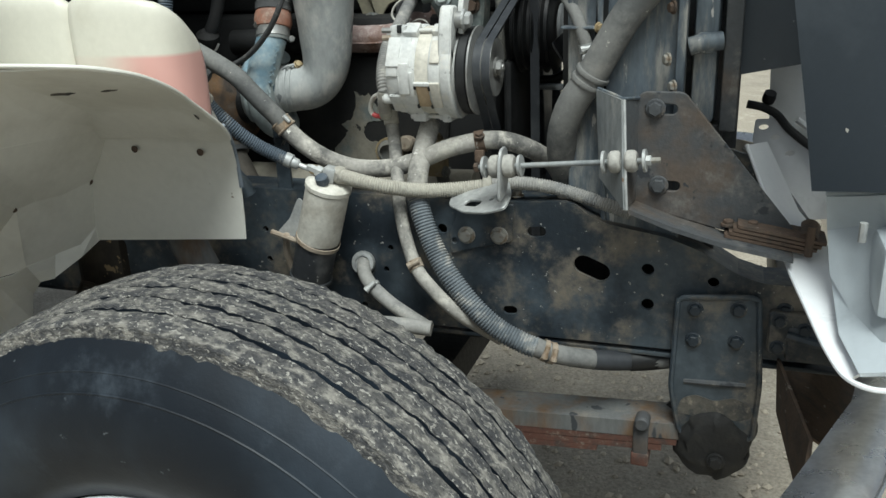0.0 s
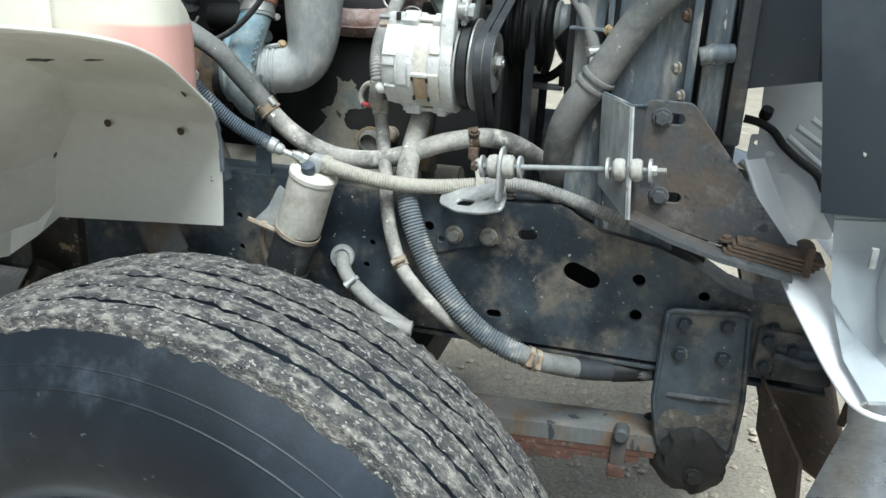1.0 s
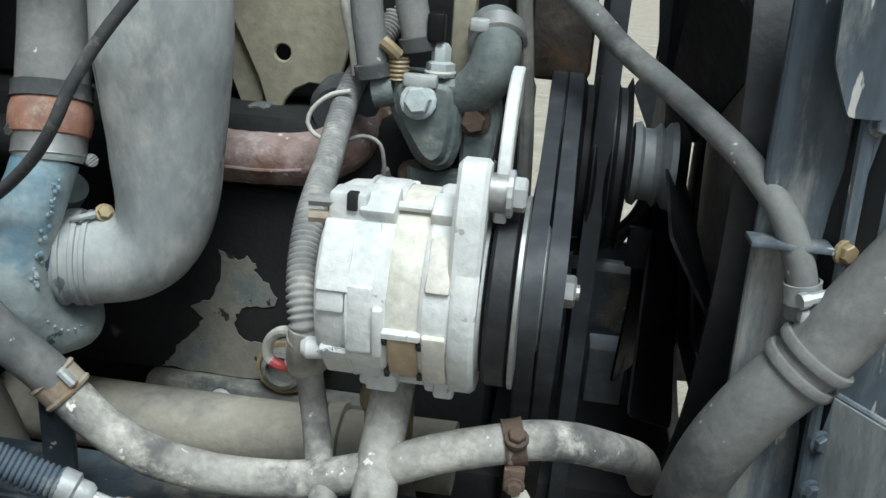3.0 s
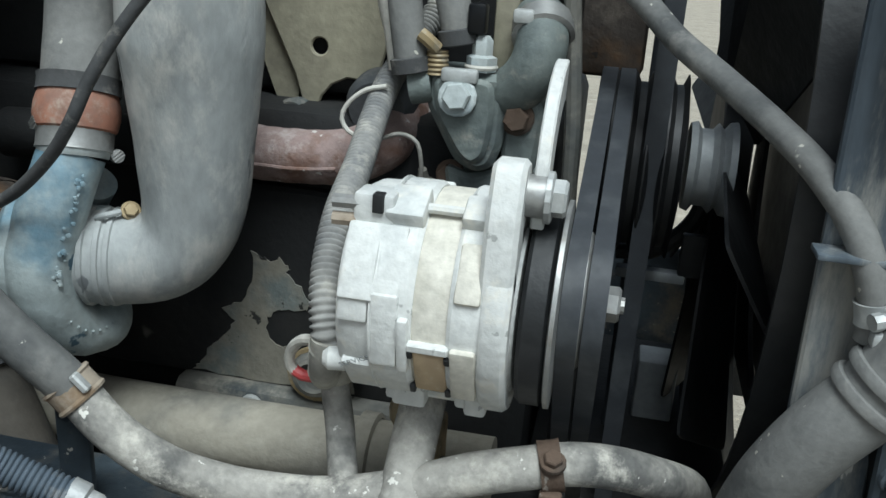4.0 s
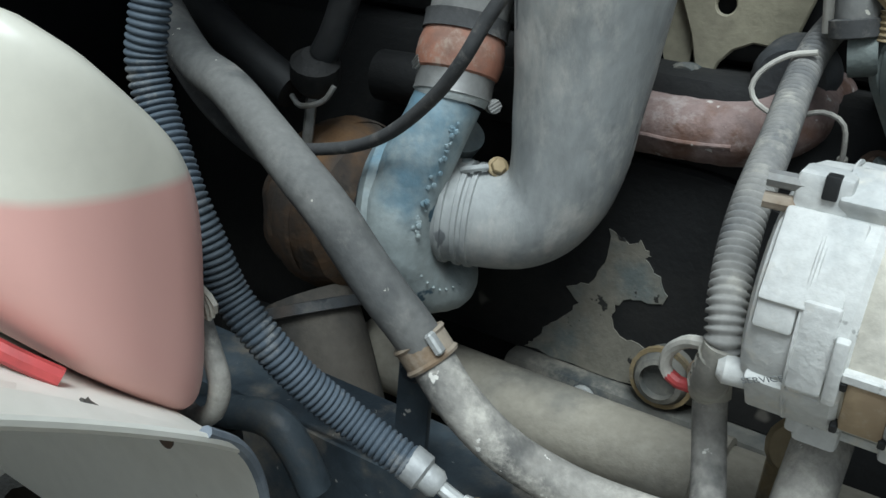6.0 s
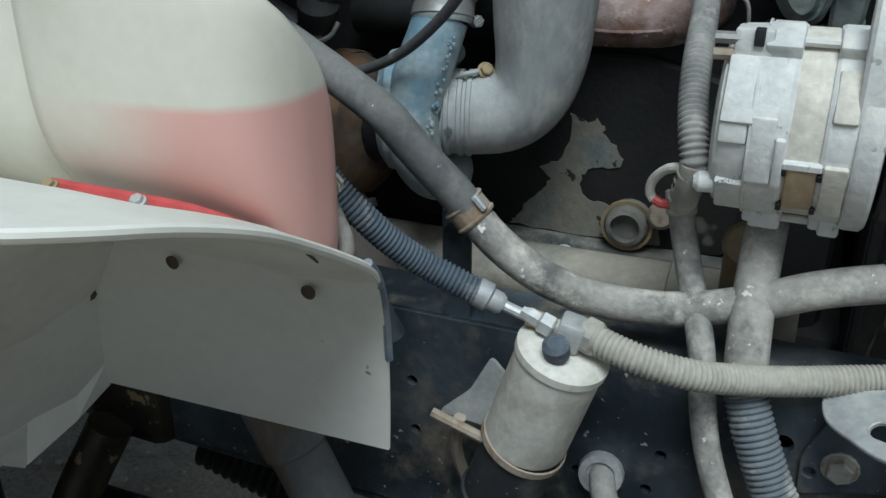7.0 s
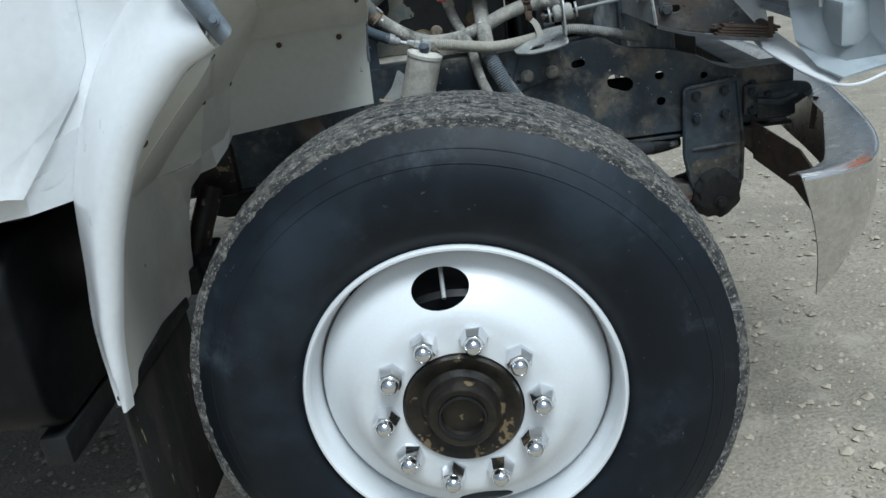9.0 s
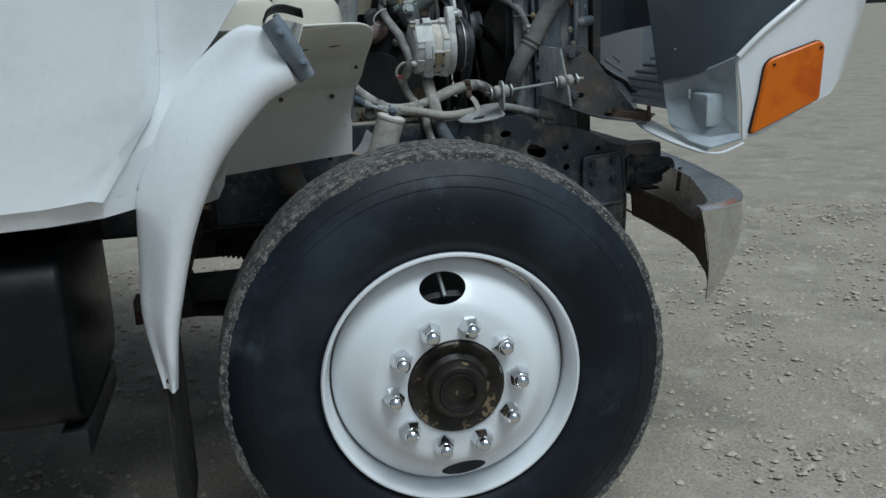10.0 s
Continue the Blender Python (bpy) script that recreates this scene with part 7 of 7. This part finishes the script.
def build_cab():
    c = thing("truck_cab", (-1.4, 1.1, 0.95), "white painted truck cab side with a diagonal lower edge", "truck cab")
    # outer skin: bulges a little towards the road
    right = [(-0.552, 0.195, 2.1), (-0.554, 0.195, 1.60), (-0.556, 0.195, 1.36), (-0.562, 0.195, 1.25), (-0.570, 0.193, 1.18), (-0.590, 0.175, 1.135), (-0.640, 0.135, 1.058), (-0.692, 0.085, 0.979)]
    round_ = [(x - 0.020, y - 0.055 * (0.35 + 0.65 * (y > 0.15)), z + 0.008) for x, y, z in right]
    mid = [(-0.80, 0.072, z * 0.985 + 0.012 * (i > 6)) for i, (x, y, z) in enumerate(right)]
    far = [(-2.6, 0.03, z * 0.97 - 0.02 * (i > 6)) for i, (x, y, z) in enumerate(right)]
    part("door_skin", loft([right, round_, mid, far], 0.004), "white", c, "white door skin", sharp=60)
    part("sill_skirt", loft([[(-0.636, 0.170, 1.020), (-0.690, 0.096, 1.000), (-0.80, 0.080, 0.985), (-2.6, 0.048, 0.940)], [(-0.640, 0.170, 0.952), (-0.698, 0.104, 0.950), (-0.80, 0.090, 0.944), (-2.6, 0.065, 0.90)], [(-0.640, 0.230, 0.945), (-0.698, 0.20, 0.943), (-0.80, 0.18, 0.938), (-2.6, 0.16, 0.895)]], 0.006), "white", c, "white sill under the door", sharp=30)
    E3 = [(-0.345, 0.085, 1.298), (-0.400, 0.110, 1.300), (-0.489, 0.160, 1.232), (-0.548, 0.165, 1.156), (-0.592, 0.165, 1.077), (-0.632, 0.165, 0.985), (-0.641, 0.165, 0.938), (-0.648, 0.150, 0.83), (-0.652, 0.125, 0.72), (-0.622, 0.065, 0.588)]
    front_edge = [(-0.395, 0.14, 2.1), (-0.393, 0.14, 1.6), (-0.39, 0.13, 1.36), (-0.44, 0.155, 1.29), (-0.489, 0.165, 1.232), (-0.548, 0.170, 1.156), (-0.592, 0.170, 1.077), (-0.634, 0.168, 0.985)]
    part("cowl_side", loft([[(x - 0.004, y + 0.003, z) for x, y, z in right], front_edge], 0.004), "white", c, "recessed white cowl panel")
    # out of view: added so the cab's height blocks light to the bay
    part("upper_cab", block((-2.6, 0.10, 2.125), (-0.70, 2.15, 2.75), 0.06), "white", c, "unseen white upper cab and roof, added to block light")
    part("floor", block((-2.6, 0.12, 0.93), (-0.72, 2.15, 0.99), 0.01), "plastic_black", c)
    part("firewall", block((-0.76, 0.62, 0.98), (-0.70, 1.75, 2.1), 0.01), "plastic_black", c, "black firewall")
    # out of view: added to keep sky light off the rear of the bay
    part("cowl_shelf", block((-0.76, 0.56, 1.60), (-0.28, 1.75, 1.66), 0.01), "plastic_black", c, "unseen black overhang added to shade the engine's rear")
    part("cowl_top", block((-0.95, 0.10, 2.06), (-0.40, 2.15, 2.12), 0.01), "white", c)
    part("far_side", block((-2.6, 2.15, 0.93), (-0.55, 2.2, 2.1), 0.01), "white", c)
    # fender flare
    f = thing("fender", (-0.55, 0.03, 0.60), "white painted curved fender flare over the wheel", "fender")
    E1 = [(-0.292, 1.190), (-0.325, 1.174), (-0.358, 1.154), (-0.442, 1.062), (-0.490, 0.978), (-0.520, 0.905), (-0.536, 0.855), (-0.556, 0.780), (-0.575, 0.70), (-0.590, 0.582)]
    r1 = [Vector((x, 0.050, z)) for x, z in E1]
    r1b = [Vector((x - 0.004, 0.028, z + 0.002)) for x, z in E1]
    mid = [Vector(((a[0] * 0.72 + b[0] * 0.28), 0.020, (a[1] * 0.72 + b[2] * 0.28))) for a, b in zip(E1, E3)]
    mid2 = [Vector(((a[0] * 0.36 + b[0] * 0.64), 0.030 + 0.28 * b[1], (a[1] * 0.36 + b[2] * 0.64))) for a, b in zip(E1, E3)]
    r3 = [Vector((x + 0.004, y - 0.02, z)) for x, y, z in E3]
    r4 = [Vector((x, y + 0.045, z)) for x, y, z in E3]
    part("flare", loft([r1, r1b, mid, mid2, r3, r4], 0.004, 44, 20), "white", f, "glossy white flare with a rolled arch edge", sharp=75)
    part("chipped_tip", lathe([(0, 0), (0.006, 0), (0.006, 0.001), (0, 0.0015)], (-0.606, 0.038, 0.606), (0, -1, 0), 8), "rust", f)
    s = thing("hood_seal", (-0.34, 0.03, 1.24), "blue-grey rubber hood seal folded over the fender edge", "rubber seal")
    bm = loft([[(-0.352, 0.040, 1.302), (-0.322, 0.034, 1.247), (-0.288, 0.034, 1.192)], [(-0.343, 0.018, 1.309), (-0.312, 0.010, 1.254), (-0.278, 0.014, 1.198)],
               [(-0.328, 0.010, 1.318), (-0.295, 0.003, 1.264), (-0.262, 0.008, 1.208)], [(-0.318, 0.026, 1.325), (-0.287, 0.020, 1.272), (-0.262, 0.024, 1.217)],
               [(-0.326, 0.048, 1.322), (-0.296, 0.044, 1.268), (-0.270, 0.042, 1.212)]], 0.004, 14, 14)
    part("strip", bm, "seal", s, sharp=60)
    part("curl", loft([[(-0.350, 0.020, 1.312), (-0.338, 0.022, 1.334), (-0.312, 0.030, 1.342), (-0.272, 0.045, 1.332)], [(-0.350, 0.060, 1.306), (-0.338, 0.062, 1.324), (-0.312, 0.066, 1.330), (-0.268, 0.075, 1.318)]], 0.004, 12), "plastic_black", s, "black curled end")
    for p in ((-0.318, 0.004, 1.290), (-0.280, 0.003, 1.233)):
        bolt(s, p, (0, -1, 0.2), 0.006, "seal", "rivet")
    m = thing("mud_flap", (-0.615, 0.25, 0.20), "black rubber mud flap spattered with dried mud", "mud flap")
    part("flap", block((-0.622, 0.06, 0.16), (-0.612, 0.46, 0.60), 0.003), "mudflap", m)
    part("hanger_bar", block((-0.626, 0.055, 0.585), (-0.606, 0.47, 0.61), 0.003), "black", m)
    k = thing("fuel_tank", (-1.3, 0.4, 0.42), "glossy black fuel tank and step under the cab", "fuel tank")
    bm = block((-2.5, 0.12, 0.47), (-0.80, 0.70, 0.88), 0.0)
    bmesh.ops.bevel(bm, geom=[e for e in bm.edges if abs((e.verts[0].co - e.verts[1].co).normalized().x) > 0.9], offset=0.11, segments=8, profile=0.5, affect="EDGES")
    bmesh.ops.bevel(bm, geom=[e for e in bm.edges if abs(e.verts[0].co.x - e.verts[1].co.x) < 1e-4 and e.verts[0].co.x > -1], offset=0.02, segments=3, profile=0.5, affect="EDGES")
    part("shell", bm, "plastic_black", k, "smooth black tank shell")
    for x in (-1.05, -1.7):
        part("strap", block((x - 0.03, 0.114, 0.55), (x + 0.03, 0.121, 0.80), 0.002), "black", k)
    part("step_bracket", block((-0.86, 0.16, 0.40), (-0.80, 0.60, 0.468), 0.008), "black", k)
    ex = thing("frame_bracket", (-0.62, 0.6, 0.60), "dark steel bracket between tank and rail", "bracket")
    part("beam", block((-0.66, 0.50, 0.60), (-0.58, 0.72, 0.66), 0.006), "oil", ex)
    part("bolt_foot", block((-0.58, 0.52, 0.62), (-0.40, 0.60, 0.68), 0.006), "oil", ex)


build_cab()


# ---- bumper and open hood ----
def build_bumper():
    b = thing("front_bumper", (0.85, 0.6, 0.55), "dull chrome wrap-around front bumper with pointed end", "bumper")
    plan = [(0.616, 0.086), (0.660, 0.092), (0.712, 0.114), (0.772, 0.172), (0.830, 0.310), (0.880, 0.530), (0.920, 0.77), (0.945, 1.02), (0.955, 1.15), (0.945, 1.28), (0.920, 1.53), (0.880, 1.77), (0.830, 1.99), (0.772, 2.128), (0.712, 2.186), (0.660, 2.208), (0.616, 2.214)]
    top = spline([(x, y, 0) for x, y in plan], 0.012)
    n = len(top)
    lines = []
    for f in (0.0, 0.03, 0.1, 0.25, 0.4, 0.55, 0.7, 0.85, 1.0):
        row = []
        for i, p in enumerate(top):
            u = min(i, n - 1 - i) / (n - 1)
            way = 1 if i < n / 2 else -1
            # lower edge rises from the pointed end towards the middle; the end edge leans back to the point
            low = 0.605 + 0.10 * min(1, u / 0.05) - 0.05 * min(1, max(0, u - 0.1) / 0.2)
            near = max(0.0, 1 - u / 0.06)
            bulge = 0.010 * math.sin(math.pi * f) - 0.012 * f
            row.append(Vector((p.x + bulge + 0.056 * near * f, p.y - bulge * 0.6 * way * near + 0.036 * near * f * way, 0.842 - (0.842 - low) * f)))
        lines.append(row)
    part("face", loft(lines, 0.004), "bumper", b, "dull chrome outer face", sharp=60)
    # rusty inside of the shell
    side_of = lambda i: Vector((-(top[min(i + 1, n - 1)] - top[max(i - 1, 0)]).normalized().y, (top[min(i + 1, n - 1)] - top[max(i - 1, 0)]).normalized().x, 0))
    liner = [[p + side_of(i) * 0.006 for i, p in enumerate(row)] for row in lines[1:]]
    part("inside_face", loft([row[1:26] for row in liner], 0.001), "rust", b, "dark rusty inside of the shell", sharp=60)
    # top flange folded inwards
    inner = []
    for i, p in enumerate(top):
        t = (top[min(i + 1, n - 1)] - top[max(i - 1, 0)]).normalized()
        side = Vector((-t.y, t.x, 0))
        u = min(i, n - 1 - i) / (n - 1)
        inner.append(p + side * (0.052 + 0.030 * math.sin(math.pi * min(1, u / 0.22)) + 0.01 * min(1, u / 0.3)))
    part("top_flange", loft([[Vector((p.x, p.y, 0.842)) for p in top], [Vector((p.x, p.y, 0.850)) + (q - p) * 0.12 for p, q in zip(top, inner)], [Vector((p.x, p.y, 0.850)) + (q - p) * 0.5 for p, q in zip(top, inner)], [Vector((q.x, q.y, 0.838)) for q in inner]], 0.003), "bumper", b, "bright folded top flange", sharp=70)
    part("rolled_edge", tube([Vector((p.x + 0.001, p.y, 0.844)) for p in top[::3]], 0.004, 8), "chrome", b)
    # brown inside bracket with two windows
    br = thing("bumper_bracket", (0.80, 0.7, 0.70), "dark brown steel bumper bracket with open windows", "bracket")
    part("wing", loft([[(0.735, 0.72, 0.785), (0.775, 0.52, 0.760), (0.752, 0.36, 0.752), (0.705, 0.235, 0.785), (0.645, 0.135, 0.834)], [(0.742, 0.72, 0.690), (0.765, 0.52, 0.676), (0.758, 0.36, 0.655), (0.725, 0.24, 0.638), (0.684, 0.150, 0.628)]], 0.005), "rust", br, "brown plate behind the bumper end", sharp=70)
    part("lower_flange", loft([[(0.752, 0.70, 0.690), (0.750, 0.80, 0.694), (0.743, 1.10, 0.709), (0.736, 1.434, 0.726)], [(0.822, 0.70, 0.643), (0.835, 0.80, 0.645), (0.845, 1.10, 0.650), (0.835, 1.434, 0.655)], [(0.893, 0.70, 0.600), (0.908, 0.80, 0.600), (0.930, 1.10, 0.600), (0.915, 1.434, 0.600)]], 0.004), "rust", br, "rusty flange running across behind the bumper", sharp=60)
    part("post", tube([(0.846, 0.625, 0.845), (0.836, 0.62, 0.775)], 0.006, 10, curved=False), "rust", br)
    part("tow_pin", tube([(0.75, 0.74, 0.815), (0.79, 0.755, 0.812), (0.818, 0.765, 0.81)], 0.016, 14), "black", br)
    part("arm", block((0.74, 0.70, 0.79), (0.83, 0.735, 0.85), 0.006), "frame", br)


build_bumper()


def build_hood():
    h = thing("tilted_hood", (0.95, 1.1, 0.95), "white fibreglass hood tilted open at the front", "hood")
    # dark splash panel on the inside, beside the wheel arch
    quad = lambda pts, th, material, name, label="": part(name, loft([[pts[0], pts[1]], [pts[3], pts[2]]], th), material, h, label)
    sp = [[(0.745, 0.572, 1.104), (0.82, 0.49, 1.128), (0.90, 0.42, 1.160), (0.985, 0.40, 1.215)],
          [(0.725, 0.570, 1.22), (0.82, 0.49, 1.24), (0.92, 0.42, 1.26), (1.06, 0.40, 1.29)],
          [(0.690, 0.566, 1.40), (0.82, 0.50, 1.42), (0.96, 0.44, 1.44), (1.16, 0.42, 1.46)],
          [(0.640, 0.560, 1.75), (0.80, 0.50, 1.76), (1.0, 0.44, 1.77), (1.22, 0.42, 1.78)]]
    s = part("splash_panel", loft(sp, 0.005), "splash", h, "dark blue-grey splash panel")
    part("white_rivet", lathe([(0, 0), (0.006, 0), (0.005, 0.003), (0, 0.004)], (0.775, 0.532, 1.195), (-0.4, -0.9, 0), 12), "white_wire", s)
    sp2 = [[(0.628, 0.79, 1.222), (0.74, 0.78, 1.245), (0.80, 0.70, 1.26)], [(0.614, 0.79, 1.32), (0.73, 0.78, 1.34), (0.80, 0.70, 1.35)], [(0.586, 0.78, 1.70), (0.70, 0.77, 1.71), (0.78, 0.70, 1.72)]]
    part("inner_splash_panel", loft(sp2, 0.005), "splash", h, "dark inner splash panel")
    # lamp housing
    lb = part("lamp_housing", loft([[(0.763, 0.580, 1.097), (0.80, 0.545, 1.110), (0.84, 0.470, 1.135), (0.872, 0.385, 1.168)],
                                    [(0.770, 0.578, 1.05), (0.81, 0.575, 1.06), (0.86, 0.50, 1.07), (0.880, 0.385, 1.08)],
                                    [(0.780, 0.570, 0.985), (0.80, 0.50, 0.965), (0.83, 0.43, 0.955), (0.888, 0.385, 0.968)],
                                    [(0.782, 0.560, 0.975), (0.785, 0.46, 0.945), (0.80, 0.375, 0.935), (0.885, 0.365, 0.955)]], 0.006), "lampbox", h, "grey-blue lamp housing with chipped paint")
    bx = block((0.815, 0.43, 0.985), (0.875, 0.53, 1.075), 0.010)
    part("lamp_box", bx, "lampbox", lb)
    part("stud", tube([(0.80, 0.50, 1.06), (0.80, 0.50, 1.085)], 0.005, 8, curved=False), "galv", lb)
    part("top_rail", tube([(0.763, 0.580, 1.099), (0.80, 0.545, 1.112), (0.84, 0.470, 1.137), (0.872, 0.385, 1.170)], 0.005, 8), "lampbox", lb)
    part("lower_rim", tube([(0.659, 0.80, 1.112), (0.695, 0.73, 1.040), (0.725, 0.645, 0.975), (0.752, 0.53, 0.945), (0.770, 0.44, 0.932), (0.790, 0.385, 0.925), (0.83, 0.365, 0.926), (0.895, 0.372, 0.945)], 0.0035, 8), "white", h, "rounded lower rim")
    part("corner_flange", loft([[(0.659, 0.80, 1.112), (0.695, 0.73, 1.040), (0.725, 0.645, 0.975), (0.752, 0.53, 0.945), (0.770, 0.44, 0.932), (0.790, 0.385, 0.925)], [(0.690, 0.84, 1.110), (0.745, 0.80, 1.010), (0.785, 0.70, 0.985), (0.800, 0.60, 0.960), (0.815, 0.50, 0.945), (0.83, 0.42, 0.940)]], 0.004), "white", h, "pale painted corner flange", sharp=60)
    # white nose skin with the amber lamp
    skin = [[(0.872, 0.380, 1.170), (0.886, 0.372, 1.05), (0.892, 0.372, 0.955)],
            [(0.940, 0.372, 1.235), (0.955, 0.366, 1.10), (0.945, 0.372, 0.965)],
            [(1.070, 0.372, 1.330), (1.080, 0.368, 1.17), (1.060, 0.376, 1.02)],
            [(1.200, 0.378, 1.43), (1.195, 0.378, 1.22), (1.160, 0.384, 1.06)],
            [(1.290, 0.410, 1.51), (1.270, 0.415, 1.28), (1.225, 0.425, 1.11)],
            [(1.330, 0.52, 1.56), (1.305, 0.53, 1.32), (1.245, 0.54, 1.15)],
            [(1.330, 0.80, 1.60), (1.300, 0.80, 1.36), (1.235, 0.80, 1.17)],
            [(1.340, 1.15, 1.60), (1.310, 1.15, 1.36), (1.240, 1.15, 1.17)]]
    skin += [[(x, 2.30 - y, z) for x, y, z in row] for row in skin[-2::-1]]
    part("nose_skin", loft(skin, 0.006), "white", h, "white curved nose skin", sharp=60)
    part("arch_edge", tube([(0.872, 0.378, 1.172), (0.940, 0.368, 1.237), (1.070, 0.368, 1.332), (1.170, 0.38, 1.422)], 0.008, 10), "white", h)
    lens = rounded([(0.905, 0.968), (1.105, 1.050), (1.112, 1.192), (1.095, 1.204), (0.955, 1.163), (0.940, 1.145), (0.925, 1.06)], 0.012, 4)
    lamp = part("turn_lamp", plate(lens, 0.016, upright(0.352), bevel=0.004), "amber", h, "amber turn signal lens")
    part("lamp_gasket", plate([(x + (x - 1.02) * 0.012, z + (z - 1.09) * 0.016) for x, z in lens], 0.012, upright(0.361)), "plastic_black", lamp)
    for x, z in ((0.962, 1.148), (1.098, 1.186)):
        bolt(lamp, (x, 0.352, z), (0, -1, 0), 0.004, "black", "screw", False)
    # hood's top, standing up over the engine front; unseen, added to shade the bay
    top_panel = [[(0.98, y, 1.70), (0.86, y, 1.98), (0.70, y, 2.26), (0.50, y, 2.52)] for y in (0.44, 0.62, 1.15, 1.68, 1.86)]
    part("hood_top", loft(top_panel, 0.006), "white", h, "unseen white hood top standing upright, added to shade the bay", sharp=60)
    for y in (0.43, 1.87):
        part("hood_side", plate([(1.02, 1.46), (1.16, 1.50), (1.22, 1.78), (0.98, 2.30), (0.62, 2.56), (0.50, 2.52), (0.70, 2.26), (0.86, 1.98), (0.98, 1.70)], 0.006, upright(y)), "white", h, "unseen white side of the raised hood, added to shade the bay")
    # inside of the hood: pale panel with ribs, dark stiffener, wiring
    part("inside_panel", loft([[(0.80, 0.62, 1.02), (0.80, 1.0, 1.02), (0.80, 1.6, 1.02)], [(0.92, 0.62, 1.10), (0.93, 1.0, 1.10), (0.93, 1.6, 1.10)], [(1.02, 0.60, 1.30), (1.03, 1.0, 1.30), (1.03, 1.6, 1.30)], [(1.05, 0.60, 1.72), (1.06, 1.0, 1.72), (1.06, 1.6, 1.72)]], 0.006), "lampbox", h, "pale grey hood inside")
    for k in range(7):
        z = 1.035 + 0.02 * k
        part("grille_rib", tube([(0.80 + 0.026 * k, 0.66, z + 0.012), (0.80 + 0.026 * k, 1.0, z + 0.012)], 0.006, 6), "grey_metal", h)
    tray = thing("hood_crossbar", (0.74, 0.88, 1.0), "pale grey pressed steel cross panel with holes", "cross panel")
    o, ux, uy = Vector((0.701, 0.90, 1.105)), Vector((0.062, 0.0, 0.010)), Vector((0.048, -0.05, -0.112))
    m = frame_of(o, ux, uy)
    part("panel", plate(rounded([(-0.026, -0.035), (0.018, -0.031), (0.055, 0.021), (0.097, 0.099), (0.093, 0.145), (0.045, 0.143), (0.004, 0.065), (-0.020, 0.032), (-0.034, 0.002)], 0.005), 0.003, m, [ring(-0.014, -0.020, 0.008, 12, 0.0045), ring(0.003, 0.000, 0.008, 12, 0.0045), ring(0.023, 0.030, 0.008, 12, 0.0045)]), "white", tray, "pale pressed panel with oval holes")
    part("edge_tube", tube([(0.655, 0.85, 1.098), (0.69, 0.84, 1.075), (0.712, 0.84, 1.035), (0.735, 0.83, 1.005)], 0.006, 10), "galv", tray)
    part("back_sheet", plate([(0.700, 1.04), (0.93, 1.03), (0.93, 1.30), (0.690, 1.22)], 0.004, upright(1.06)), "white", tray, "pale sheet behind the harness")
    for (x0, z0), (x1, z1) in (((0.755, 1.132), (0.842, 1.080)), ((0.776, 1.149), (0.837, 1.110)), ((0.806, 1.160), (0.831, 1.140)), ((0.742, 1.114), (0.850, 1.034))):
        part("rib", tube([(x0, 1.02, z0), (x1, 1.02, z1)], 0.006, 8, curved=False), "white", tray, "pale pressed rib")
    wire = thing("hood_harness", (0.72, 0.88, 1.12), "black taped wiring harness across the hood inside", "harness")
    part("loom", tube([(0.655, 0.912, 1.158), (0.679, 0.909, 1.154), (0.703, 0.903, 1.143), (0.723, 0.893, 1.122), (0.750, 0.882, 1.102), (0.780, 0.872, 1.083), (0.792, 0.863, 1.062), (0.810, 0.857, 1.050)], 0.007, 10), "black", wire)
    part("connector", lathe([(0, -0.008), (0.010, -0.008), (0.011, 0), (0.010, 0.010), (0, 0.010)], (0.689, 0.920, 1.168), (0.2, -0.5, 1), 14), "black", wire)


build_hood()
